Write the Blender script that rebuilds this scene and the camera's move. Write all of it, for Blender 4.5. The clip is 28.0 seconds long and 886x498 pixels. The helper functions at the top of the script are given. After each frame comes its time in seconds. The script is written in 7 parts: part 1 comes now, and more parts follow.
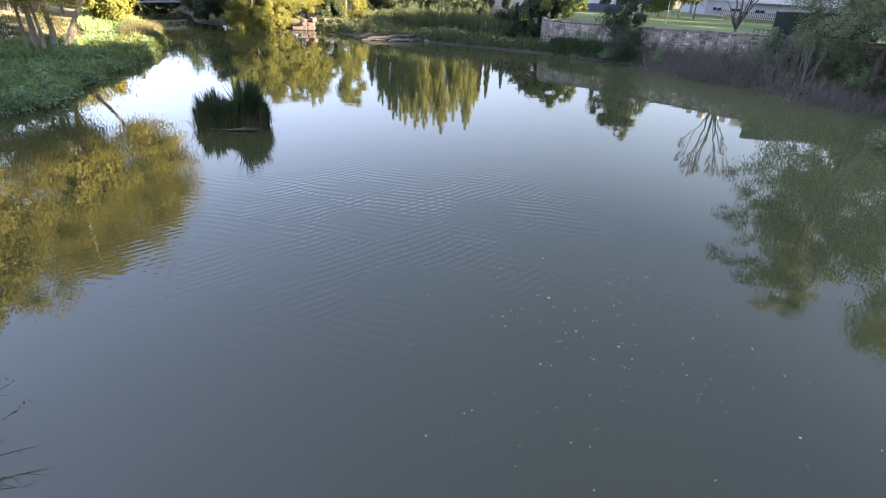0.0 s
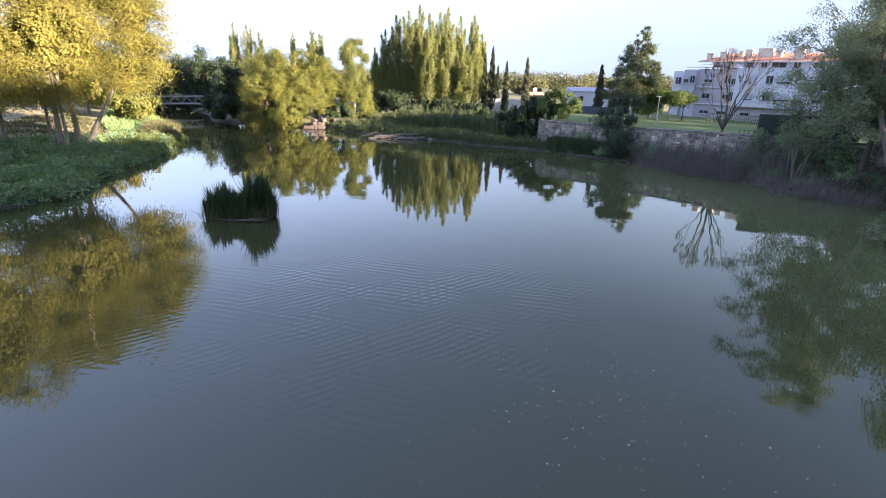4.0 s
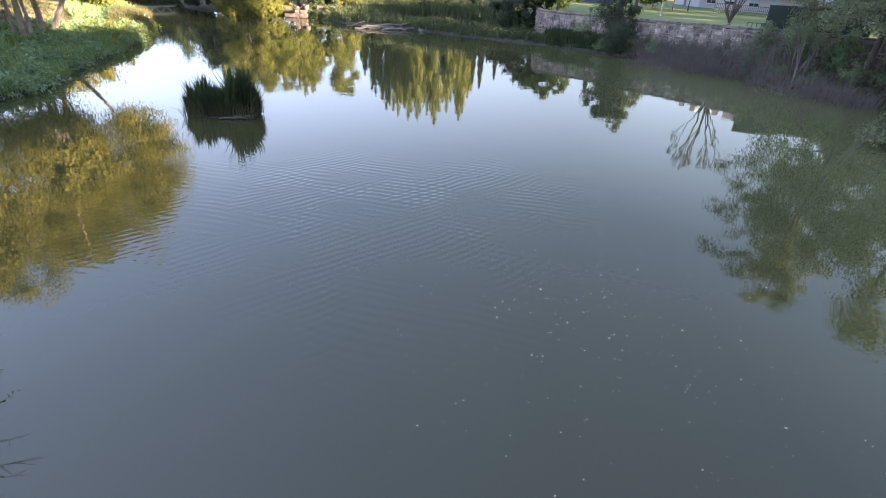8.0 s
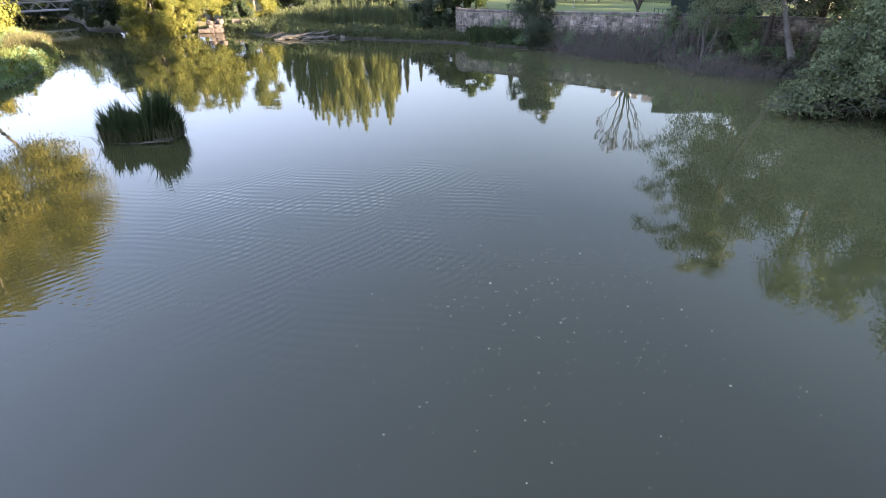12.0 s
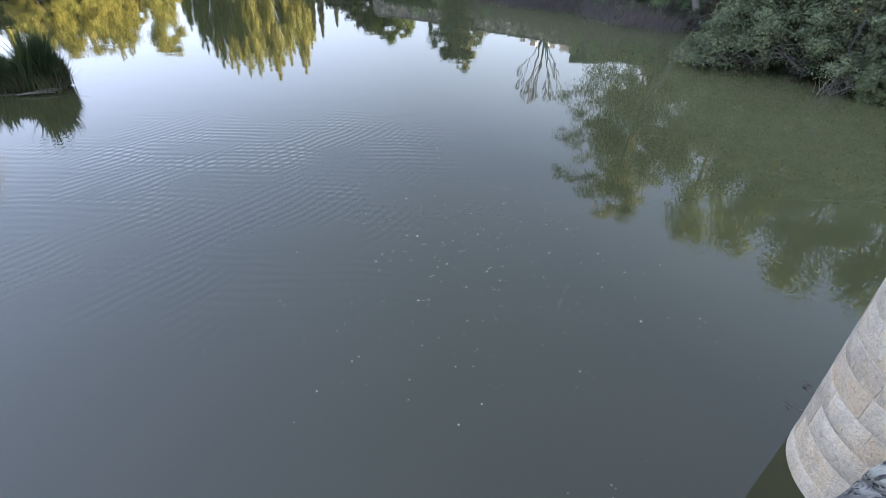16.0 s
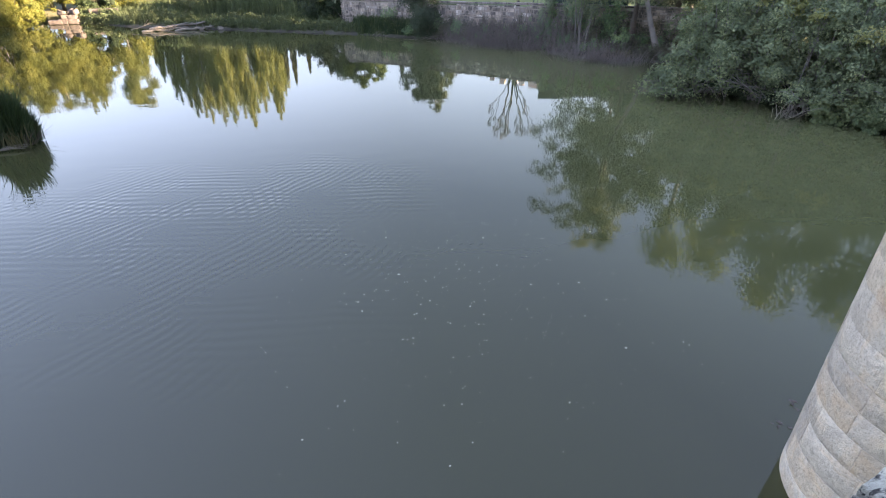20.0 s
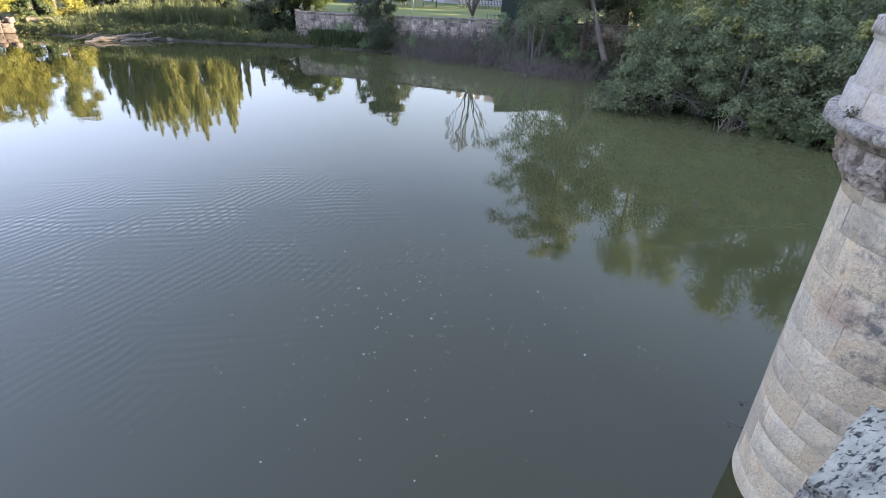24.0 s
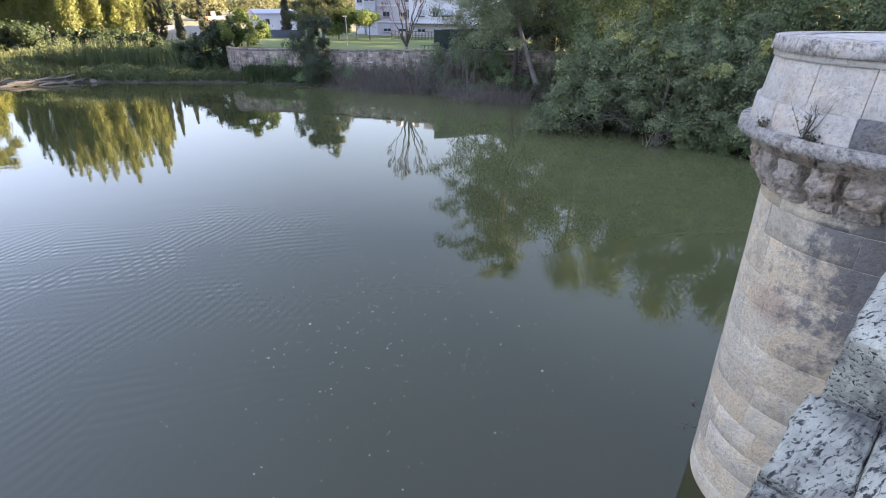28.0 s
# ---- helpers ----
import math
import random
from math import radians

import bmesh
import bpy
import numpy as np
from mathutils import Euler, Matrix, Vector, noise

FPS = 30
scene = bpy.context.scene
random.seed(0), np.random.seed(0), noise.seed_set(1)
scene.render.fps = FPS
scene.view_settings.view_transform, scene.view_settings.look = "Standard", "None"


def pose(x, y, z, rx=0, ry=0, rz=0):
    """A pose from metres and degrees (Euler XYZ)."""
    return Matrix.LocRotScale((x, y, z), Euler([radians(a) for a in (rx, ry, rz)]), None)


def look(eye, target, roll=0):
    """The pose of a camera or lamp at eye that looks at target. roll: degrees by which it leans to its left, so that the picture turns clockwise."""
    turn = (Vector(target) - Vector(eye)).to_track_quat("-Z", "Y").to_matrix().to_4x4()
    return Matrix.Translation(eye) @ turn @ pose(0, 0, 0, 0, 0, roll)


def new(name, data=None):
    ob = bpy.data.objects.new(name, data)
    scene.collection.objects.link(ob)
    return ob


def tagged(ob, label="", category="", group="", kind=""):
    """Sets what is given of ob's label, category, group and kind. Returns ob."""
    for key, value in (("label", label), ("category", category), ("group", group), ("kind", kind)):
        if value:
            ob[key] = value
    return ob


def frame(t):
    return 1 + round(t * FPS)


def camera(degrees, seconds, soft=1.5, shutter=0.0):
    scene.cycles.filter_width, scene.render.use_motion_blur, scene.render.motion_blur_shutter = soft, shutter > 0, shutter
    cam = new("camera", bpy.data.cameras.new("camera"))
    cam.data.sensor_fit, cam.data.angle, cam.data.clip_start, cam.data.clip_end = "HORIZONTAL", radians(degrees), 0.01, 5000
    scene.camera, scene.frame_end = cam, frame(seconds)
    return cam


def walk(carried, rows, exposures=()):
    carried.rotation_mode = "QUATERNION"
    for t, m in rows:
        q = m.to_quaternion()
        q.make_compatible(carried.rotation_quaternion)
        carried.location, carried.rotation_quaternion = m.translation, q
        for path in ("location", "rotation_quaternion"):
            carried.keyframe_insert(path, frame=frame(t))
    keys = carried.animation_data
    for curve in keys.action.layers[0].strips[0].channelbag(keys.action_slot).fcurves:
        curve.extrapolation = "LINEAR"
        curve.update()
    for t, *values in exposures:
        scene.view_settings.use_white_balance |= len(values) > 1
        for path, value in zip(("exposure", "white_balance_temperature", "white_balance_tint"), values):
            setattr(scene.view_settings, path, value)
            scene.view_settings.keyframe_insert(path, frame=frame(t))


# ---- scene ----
cam = camera(81.24, 28.0, 1.0)
# seconds, yaw, pitch, roll of a camera turned by hand over the parapet
PATH = [
    (0.0, -0.00, -28.44, 1.49), (0.5, -0.11, -27.60, 1.64), (1.0, -0.17, -27.19, 1.78),
    (1.5, -0.22, -26.59, 1.83), (2.0, -0.14, -25.17, 1.88), (2.5, -0.07, -24.47, 2.01),
    (3.0, -0.12, -21.97, 1.97), (3.5, 0.39, -19.44, 1.61), (4.0, 0.50, -18.50, 1.55),
    (4.5, 0.55, -19.70, 1.50), (5.0, 0.55, -21.90, 1.45), (5.5, 0.54, -24.07, 1.44),
    (6.0, 0.07, -25.74, 1.90), (6.5, -0.65, -27.06, 2.35), (7.0, -1.04, -28.62, 2.49),
    (7.5, -0.97, -29.05, 2.39), (8.0, -0.98, -29.41, 2.32), (8.5, -1.00, -29.14, 2.35),
    (9.0, -1.11, -28.94, 2.11), (9.5, -1.32, -28.45, 0.13), (10.0, -3.99, -28.02, 1.18),
    (10.5, -7.04, -27.94, 2.00), (11.0, -7.81, -27.97, 2.41), (11.5, -8.04, -28.54, 1.12),
    (12.0, -7.76, -29.06, -0.72), (12.5, -10.78, -28.71, -0.43), (14.5, -11.79, -28.74, -0.06),
    (15.0, -19.26, -32.58, 2.40), (15.5, -20.20, -33.68, 2.77), (16.0, -17.35, -34.12, 2.15),
    (16.5, -15.23, -32.92, -0.09), (17.0, -14.64, -31.79, -1.25), (17.5, -14.79, -31.45, -1.24),
    (18.0, -15.21, -31.28, -0.89), (18.5, -15.65, -31.28, -0.67), (19.0, -17.79, -31.32, -0.23),
    (19.5, -18.92, -31.03, 0.17), (20.0, -19.70, -30.03, 0.45), (20.5, -20.76, -29.36, 0.60),
    (21.0, -21.99, -28.79, 0.84), (21.5, -22.95, -28.65, 0.88), (23.5, -23.48, -28.35, 1.15),
    (24.0, -24.76, -28.59, 1.81), (24.5, -25.39, -28.20, 1.90), (25.0, -26.02, -27.71, 2.14),
    (25.5, -26.15, -27.33, 1.65), (26.0, -26.37, -27.80, 0.59), (26.5, -28.41, -27.47, 0.54),
    (27.0, -29.58, -26.36, 0.70), (27.5, -30.33, -25.66, 0.49), (28.0, -30.90, -25.58, 0.35),
]
EYE = 9.0
walk(cam, [(t, pose(0, 0, EYE, 90 + p, 0, w) @ pose(0, 0, 0, 0, 0, r)) for t, w, p, r in PATH], [(0.0, 4.29, 6440, 24), (1.5, 4.24, 6400, 24), (2.0, 4.15, 6240, 24), (3.0, 3.94, 6050, 24), (3.5, 3.79, 6000, 24), (5.5, 4.07, 6220, 24), (7.0, 4.28, 6360, 24), (12.0, 4.37, 6460, 24), (14.5, 4.51, 6620, 24), (17.0, 4.50, 6600, 24), (28.0, 4.41, 6600, 24)])

# ---- world, sun, exposure ----
SUN_AZ, SUN_EL = 122.0, 11.5
world = bpy.data.worlds.new("world")
scene.world = world
world.use_nodes = True
wn, wl = world.node_tree.nodes, world.node_tree.links
sky = wn.new("ShaderNodeTexSky")
sky.sky_type = "NISHITA"
sky.sun_disc = False
sky.sun_elevation, sky.sun_rotation = radians(SUN_EL), radians(SUN_AZ)
sky.air_density, sky.dust_density, sky.ozone_density = 1.0, 1.0, 1.2
wn["Background"].inputs["Strength"].default_value = 0.085
haze = wn.new("ShaderNodeMix")
haze.data_type = "RGBA"
haze.inputs[0].default_value = 0.95
upward = wn.new("ShaderNodeSeparateXYZ")
wl.new(wn.new("ShaderNodeTexCoord").outputs["Generated"], upward.inputs[0])
clear = wn.new("ShaderNodeValToRGB")
clear.color_ramp.elements.new(0.2)
clear.color_ramp.elements.new(0.4)
for e, (p, c) in zip(clear.color_ramp.elements, ((0.05, (0.60, 0.78, 0.98, 1)), (0.2, (0.99, 1.26, 1.50, 1)), (0.4, (0.52, 0.70, 0.96, 1)), (0.7, (0.56, 0.73, 1.09, 1)))):
    e.position, e.color = p, c
wl.new(upward.outputs[2], clear.inputs[0])
# the sky pales and turns bluer smoothly towards the west
westward = wn.new("ShaderNodeValToRGB")
westward.color_ramp.elements.new(0.5)
westward.color_ramp.elements.new(0.62)
for e, (p, q) in zip(westward.color_ramp.elements, ((0.12, 1.75), (0.40, 1.25), (0.62, 0.90), (1.0, 0.74))):
    e.position, e.color = p, (q, q, q * (1.05 if q > 1.2 else 1.0), 1)
shifted = wn.new("ShaderNodeMath")
shifted.operation = "MULTIPLY_ADD"
shifted.inputs[1].default_value, shifted.inputs[2].default_value = 0.5, 0.5
wl.new(upward.outputs[0], shifted.inputs[0])
wl.new(shifted.outputs[0], westward.inputs[0])
pale = wn.new("ShaderNodeMix")
pale.data_type, pale.blend_type = "RGBA", "MULTIPLY"
pale.inputs[0].default_value = 1.0
wl.new(clear.outputs[0], pale.inputs[6])
wl.new(westward.outputs[0], pale.inputs[7])
wl.new(pale.outputs[2], haze.inputs[7])
wl.new(sky.outputs["Color"], haze.inputs[6])
wl.new(haze.outputs[2], wn["Background"].inputs["Color"])
sun = new("sun", bpy.data.lights.new("sun", "SUN"))
sun.data.energy, sun.data.angle, sun.data.color = 3.3, radians(0.6), (1.0, 0.81, 0.54)
sun.matrix_world = look((math.sin(radians(SUN_AZ)) * 100, math.cos(radians(SUN_AZ)) * 100, 100 * math.tan(radians(SUN_EL))), (0, 0, 0))

RNG = np.random.default_rng(7)


# ---- materials ----
def nodes_of(name):
    m = bpy.data.materials.new(name)
    m.use_nodes = True
    return m, m.node_tree.nodes, m.node_tree.links, m.node_tree.nodes["Principled BSDF"]


def ramp(nt, lk, src, stops):
    r = nt.new("ShaderNodeValToRGB")
    while len(r.color_ramp.elements) < len(stops):
        r.color_ramp.elements.new(0.5)
    for e, (p, c) in zip(r.color_ramp.elements, stops):
        e.position, e.color = p, (*c, 1)
    lk.new(src, r.inputs[0])
    return r.outputs[0]


def noise_tex(nt, lk, vec, scale, detail=4.0, rough=0.55, distort=0.0):
    n = nt.new("ShaderNodeTexNoise")
    n.inputs["Scale"].default_value, n.inputs["Detail"].default_value = scale, detail
    n.inputs["Roughness"].default_value, n.inputs["Distortion"].default_value = rough, distort
    if vec:
        lk.new(vec, n.inputs["Vector"])
    return n.outputs["Fac"]


def mixc(nt, lk, fac, a, b, mode="MIX"):
    m = nt.new("ShaderNodeMix")
    m.data_type, m.blend_type = "RGBA", mode
    for sock, v in ((m.inputs[0], fac), (m.inputs[6], a), (m.inputs[7], b)):
        if isinstance(v, (int, float)):
            sock.default_value = v
        elif isinstance(v, tuple):
            sock.default_value = (*v, 1)
        else:
            lk.new(v, sock)
    return m.outputs[2]


def maths(nt, lk, op, a, b=0.0, clamp=False):
    m = nt.new("ShaderNodeMath")
    m.operation, m.use_clamp = op, clamp
    for sock, v in ((m.inputs[0], a), (m.inputs[1], b)):
        if isinstance(v, (int, float)):
            sock.default_value = v
        else:
            lk.new(v, sock)
    return m.outputs[0]


def bump(nt, lk, bsdf, height, strength, dist):
    b = nt.new("ShaderNodeBump")
    b.inputs["Strength"].default_value, b.inputs["Distance"].default_value = strength, dist
    lk.new(height, b.inputs["Height"])
    lk.new(b.outputs[0], bsdf.inputs["Normal"])


def place_of(nt, kind="Position"):
    if kind == "Position":
        return nt.new("ShaderNodeNewGeometry").outputs["Position"]
    return nt.new("ShaderNodeTexCoord").outputs[kind]


def plain(name, a, b, scale=2.0, rough=0.8, bumpy=0.3, dist=0.02, metal=0.0, vec="Position"):
    """Two tones mixed by noise at two scales, with a fine relief."""
    m, nt, lk, bs = nodes_of(name)
    v = place_of(nt, vec)
    big, fine = noise_tex(nt, lk, v, scale * 0.25, 3), noise_tex(nt, lk, v, scale * 4, 5)
    fac = maths(nt, lk, "ADD", maths(nt, lk, "MULTIPLY", big, 0.6), maths(nt, lk, "MULTIPLY", fine, 0.4))
    lk.new(ramp(nt, lk, fac, [(0.35, a), (0.65, b)]), bs.inputs["Base Color"])
    bs.inputs["Roughness"].default_value, bs.inputs["Metallic"].default_value = rough, metal
    bump(nt, lk, bs, fine, bumpy, dist)
    return m


def leafy(name, a, b, c, glow=0.35, scale=0.35, rough=0.6):
    """Leaves: three greens by clump and by leaf, part of the light passing through."""
    m, nt, lk, bs = nodes_of(name)
    g = nt.new("ShaderNodeNewGeometry")
    n = noise_tex(nt, lk, g.outputs["Position"], scale, 2)
    fac = maths(nt, lk, "ADD", maths(nt, lk, "MULTIPLY", n, 0.72), maths(nt, lk, "MULTIPLY", g.outputs["Random Per Island"], 0.28))
    col = ramp(nt, lk, fac, [(0.25, a), (0.52, b), (0.78, c)])
    lk.new(col, bs.inputs["Base Color"])
    bs.inputs["Roughness"].default_value = rough
    bs.inputs["Specular IOR Level"].default_value = 0.25
    tr = nt.new("ShaderNodeBsdfTranslucent")
    lk.new(mixc(nt, lk, 1.0, col, (1.0, 1.0, 0.55), "MULTIPLY"), tr.inputs["Color"])
    mx = nt.new("ShaderNodeMixShader")
    mx.inputs[0].default_value = glow
    lk.new(bs.outputs[0], mx.inputs[1])
    lk.new(tr.outputs[0], mx.inputs[2])
    lk.new(mx.outputs[0], nt["Material Output"].inputs["Surface"])
    return m


def stone_mat(name, light, mid, dark, lichen=0.45, scale=1.0, rough=0.85, relief=0.6, tint=0.5, grain=0.55, stain=None, rust=None):
    """Weathered limestone: a tone for each block, blotches, dark lichen and pits."""
    m, nt, lk, bs = nodes_of(name)
    v = place_of(nt)
    info = nt.new("ShaderNodeObjectInfo").outputs["Random"]
    blot = noise_tex(nt, lk, v, 1.6 * scale, 6, 0.62)
    fine = noise_tex(nt, lk, v, 14 * scale, 6, 0.65)
    spots = noise_tex(nt, lk, v, 4.2 * scale, 7, 0.72, 0.15)
    pits = noise_tex(nt, lk, v, 38 * scale, 4, 0.7, 0.3)
    fac = maths(nt, lk, "ADD", maths(nt, lk, "MULTIPLY", blot, 1.0 - tint * 0.6), maths(nt, lk, "MULTIPLY", info, tint * 0.6))
    col = ramp(nt, lk, fac, [(0.36, mid), (0.5, light), (0.64, tuple(0.5 * (p + q) for p, q in zip(light, mid)))])
    pink = ramp(nt, lk, maths(nt, lk, "FRACT", maths(nt, lk, "MULTIPLY", info, 7.31)), [(0.6, (1, 1, 1)), (0.85, (1.0, 0.955, 0.90))])
    col = mixc(nt, lk, min(1.0, 2.0 * tint), col, pink, "MULTIPLY")
    warm = ramp(nt, lk, noise_tex(nt, lk, v, 2.1 * scale, 4, 0.6, 0.8), [(0.40, (0.88, 0.87, 0.87)), (0.50, (1, 1, 1)), (0.62, (1.03, 0.95, 0.86))])
    col = mixc(nt, lk, 0.8, col, warm, "MULTIPLY")
    patchy = maths(nt, lk, "ADD", maths(nt, lk, "MULTIPLY", spots, 0.65), maths(nt, lk, "MULTIPLY", blot, 0.35))
    if stain:
        # one large weathered patch of black lichen
        ms = nt.new("ShaderNodeMapping")
        ms.vector_type = "TEXTURE"
        ms.inputs["Location"].default_value, ms.inputs["Scale"].default_value = stain
        lk.new(v, ms.inputs["Vector"])
        gs = nt.new("ShaderNodeTexGradient")
        gs.gradient_type = "SPHERICAL"
        lk.new(ms.outputs[0], gs.inputs["Vector"])
        patchy = maths(nt, lk, "ADD", patchy, maths(nt, lk, "MULTIPLY", gs.outputs["Fac"], 0.34))
    if rust:
        # one patch of reddish stone
        mr = nt.new("ShaderNodeMapping")
        mr.vector_type = "TEXTURE"
        mr.inputs["Location"].default_value, mr.inputs["Scale"].default_value = rust
        lk.new(v, mr.inputs["Vector"])
        gr = nt.new("ShaderNodeTexGradient")
        gr.gradient_type = "SPHERICAL"
        lk.new(mr.outputs[0], gr.inputs["Vector"])
        red = ramp(nt, lk, maths(nt, lk, "ADD", maths(nt, lk, "MULTIPLY", gr.outputs["Fac"], 0.5), maths(nt, lk, "MULTIPLY", spots, 0.5)), [(0.38, (0, 0, 0)), (0.52, (1, 1, 1))])
        col = mixc(nt, lk, maths(nt, lk, "MULTIPLY", red, 0.6), col, (0.43, 0.29, 0.20))
    mask = ramp(nt, lk, patchy, [(0.62 - 0.22 * lichen, (0, 0, 0)), (0.73 - 0.2 * lichen, (1, 1, 1))])
    col = mixc(nt, lk, mask, col, dark)
    col = mixc(nt, lk, grain, col, ramp(nt, lk, fine, [(0.36, (0.50, 0.47, 0.45)), (0.50, (0.95, 0.95, 0.95)), (0.62, (1.12, 1.11, 1.09))]), "MULTIPLY")
    col = mixc(nt, lk, 0.3 + 0.6 * grain, col, ramp(nt, lk, pits, [(0.35, (0.22, 0.21, 0.20)), (0.42, (1, 1, 1))]), "MULTIPLY")
    lk.new(col, bs.inputs["Base Color"])
    bs.inputs["Roughness"].default_value = rough
    hgt = maths(nt, lk, "ADD", maths(nt, lk, "ADD", maths(nt, lk, "MULTIPLY", fine, 0.6), maths(nt, lk, "MULTIPLY", pits, 0.25)), maths(nt, lk, "MULTIPLY", spots, 0.8))
    bump(nt, lk, bs, hgt, relief, 0.09)
    return m


def water_mat():
    """Murky, slow river: silt colour below a mirror with faint ripples, livelier in a wake field."""
    m, nt, lk, bs = nodes_of("river_water")
    v = place_of(nt)
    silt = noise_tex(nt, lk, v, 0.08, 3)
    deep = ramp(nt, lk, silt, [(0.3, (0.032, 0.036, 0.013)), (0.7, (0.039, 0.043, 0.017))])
    # light put into the base colour: greener and brighter by the wooded bank
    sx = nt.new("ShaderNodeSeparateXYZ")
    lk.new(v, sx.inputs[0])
    bank_lift = maths(nt, lk, "MULTIPLY", maths(nt, lk, "SUBTRACT", maths(nt, lk, "ADD", sx.outputs[0], maths(nt, lk, "MULTIPLY", silt, 6.0)), 11.0), 0.07, True)
    lk.new(mixc(nt, lk, bank_lift, deep, (0.080, 0.088, 0.037)), bs.inputs["Base Color"])
    bs.inputs["Roughness"].default_value, bs.inputs["IOR"].default_value = 0.012, 1.48
    mp = nt.new("ShaderNodeMapping")
    mp.inputs["Scale"].default_value = (0.7, 1.5, 1.0)
    mp.inputs["Rotation"].default_value = (0, 0, radians(14))
    lk.new(v, mp.inputs["Vector"])
    swell = noise_tex(nt, lk, mp.outputs[0], 0.55, 2, 0.4)
    chop = noise_tex(nt, lk, mp.outputs[0], 2.6, 3, 0.5, 0.4)
    crossing = []
    for turn, size, warp in ((16, 0.80, 6.5), (-38, 0.98, 7.5)):
        mw = nt.new("ShaderNodeMapping")
        mw.inputs["Rotation"].default_value = (0, 0, radians(turn))
        lk.new(v, mw.inputs["Vector"])
        wave = nt.new("ShaderNodeTexWave")
        wave.wave_type, wave.bands_direction = "BANDS", "Y"
        wave.inputs["Scale"].default_value, wave.inputs["Distortion"].default_value = size, warp
        wave.inputs["Detail"].default_value, wave.inputs["Detail Scale"].default_value = 2.0, 0.35
        lk.new(mw.outputs[0], wave.inputs["Vector"])
        broken = ramp(nt, lk, noise_tex(nt, lk, mw.outputs[0], 0.33, 2), [(0.44, (0, 0, 0)), (0.60, (1, 1, 1))])
        crossing.append(maths(nt, lk, "MULTIPLY", maths(nt, lk, "SUBTRACT", wave.outputs["Fac"], 0.5), broken))
    ripples = maths(nt, lk, "ADD", crossing[0], crossing[1])
    # the wake field: a soft oval
    mv = nt.new("ShaderNodeMapping")
    mv.vector_type = "TEXTURE"
    mv.inputs["Location"].default_value = (-2.2, 18.4, 0)
    mv.inputs["Rotation"].default_value = (0, 0, radians(-18))
    mv.inputs["Scale"].default_value = (13.0, 11.0, 30.0)
    lk.new(v, mv.inputs["Vector"])
    gr = nt.new("ShaderNodeTexGradient")
    gr.gradient_type = "SPHERICAL"
    lk.new(mv.outputs[0], gr.inputs["Vector"])
    wk = maths(nt, lk, "MULTIPLY", maths(nt, lk, "MULTIPLY", ripples, maths(nt, lk, "MULTIPLY", gr.outputs["Fac"], 1.7, True)), 0.42)
    hgt = maths(nt, lk, "ADD", maths(nt, lk, "ADD", maths(nt, lk, "MULTIPLY", swell, 0.40), maths(nt, lk, "ADD", maths(nt, lk, "MULTIPLY", chop, 0.060), maths(nt, lk, "MULTIPLY", noise_tex(nt, lk, mp.outputs[0], 6.5, 2, 0.5, 0.6), 0.008))), wk)
    bump(nt, lk, bs, hgt, 0.22, 0.05)
    return m


def wall_mat():
    """Rubble wall: limestone, ochre and grey stones with mortar."""
    m, nt, lk, bs = nodes_of("rubble_stone")
    v = place_of(nt)
    g = nt.new("ShaderNodeNewGeometry").outputs["Random Per Island"]
    col = ramp(nt, lk, g, [(0.0, (0.19, 0.15, 0.12)), (0.3, (0.42, 0.35, 0.28)), (0.6, (0.15, 0.13, 0.12)), (1.0, (0.55, 0.49, 0.42))])
    ms = nt.new("ShaderNodeMapping")
    ms.inputs["Scale"].default_value = (1.0, 1.0, 0.4)
    lk.new(v, ms.inputs["Vector"])
    st = noise_tex(nt, lk, ms.outputs[0], 1.1, 7, 0.74)
    col = mixc(nt, lk, ramp(nt, lk, st, [(0.44, (0, 0, 0)), (0.58, (1, 1, 1))]), col, (0.07, 0.065, 0.055))
    lk.new(col, bs.inputs["Base Color"])
    bs.inputs["Roughness"].default_value = 0.9
    bump(nt, lk, bs, noise_tex(nt, lk, v, 9, 5), 0.5, 0.04)
    return m


def ground_mat():
    m, nt, lk, bs = nodes_of("bank_soil")
    v = place_of(nt)
    a, b = noise_tex(nt, lk, v, 0.12, 4), noise_tex(nt, lk, v, 2.5, 6)
    fac = maths(nt, lk, "ADD", maths(nt, lk, "MULTIPLY", a, 0.65), maths(nt, lk, "MULTIPLY", b, 0.35))
    dry = ramp(nt, lk, fac, [(0.36, (0.045, 0.06, 0.025)), (0.48, (0.10, 0.11, 0.045)), (0.6, (0.14, 0.125, 0.065))])
    hz = nt.new("ShaderNodeSeparateXYZ")
    lk.new(v, hz.inputs[0])
    wet = ramp(nt, lk, maths(nt, lk, "ADD", maths(nt, lk, "MULTIPLY", hz.outputs[2], 0.6), maths(nt, lk, "MULTIPLY", b, 0.25)), [(0.18, (1, 1, 1)), (0.45, (0, 0, 0))])
    lk.new(mixc(nt, lk, wet, dry, (0.035, 0.032, 0.024)), bs.inputs["Base Color"])
    bs.inputs["Roughness"].default_value = 0.95
    bump(nt, lk, bs, b, 0.6, 0.1)
    return m


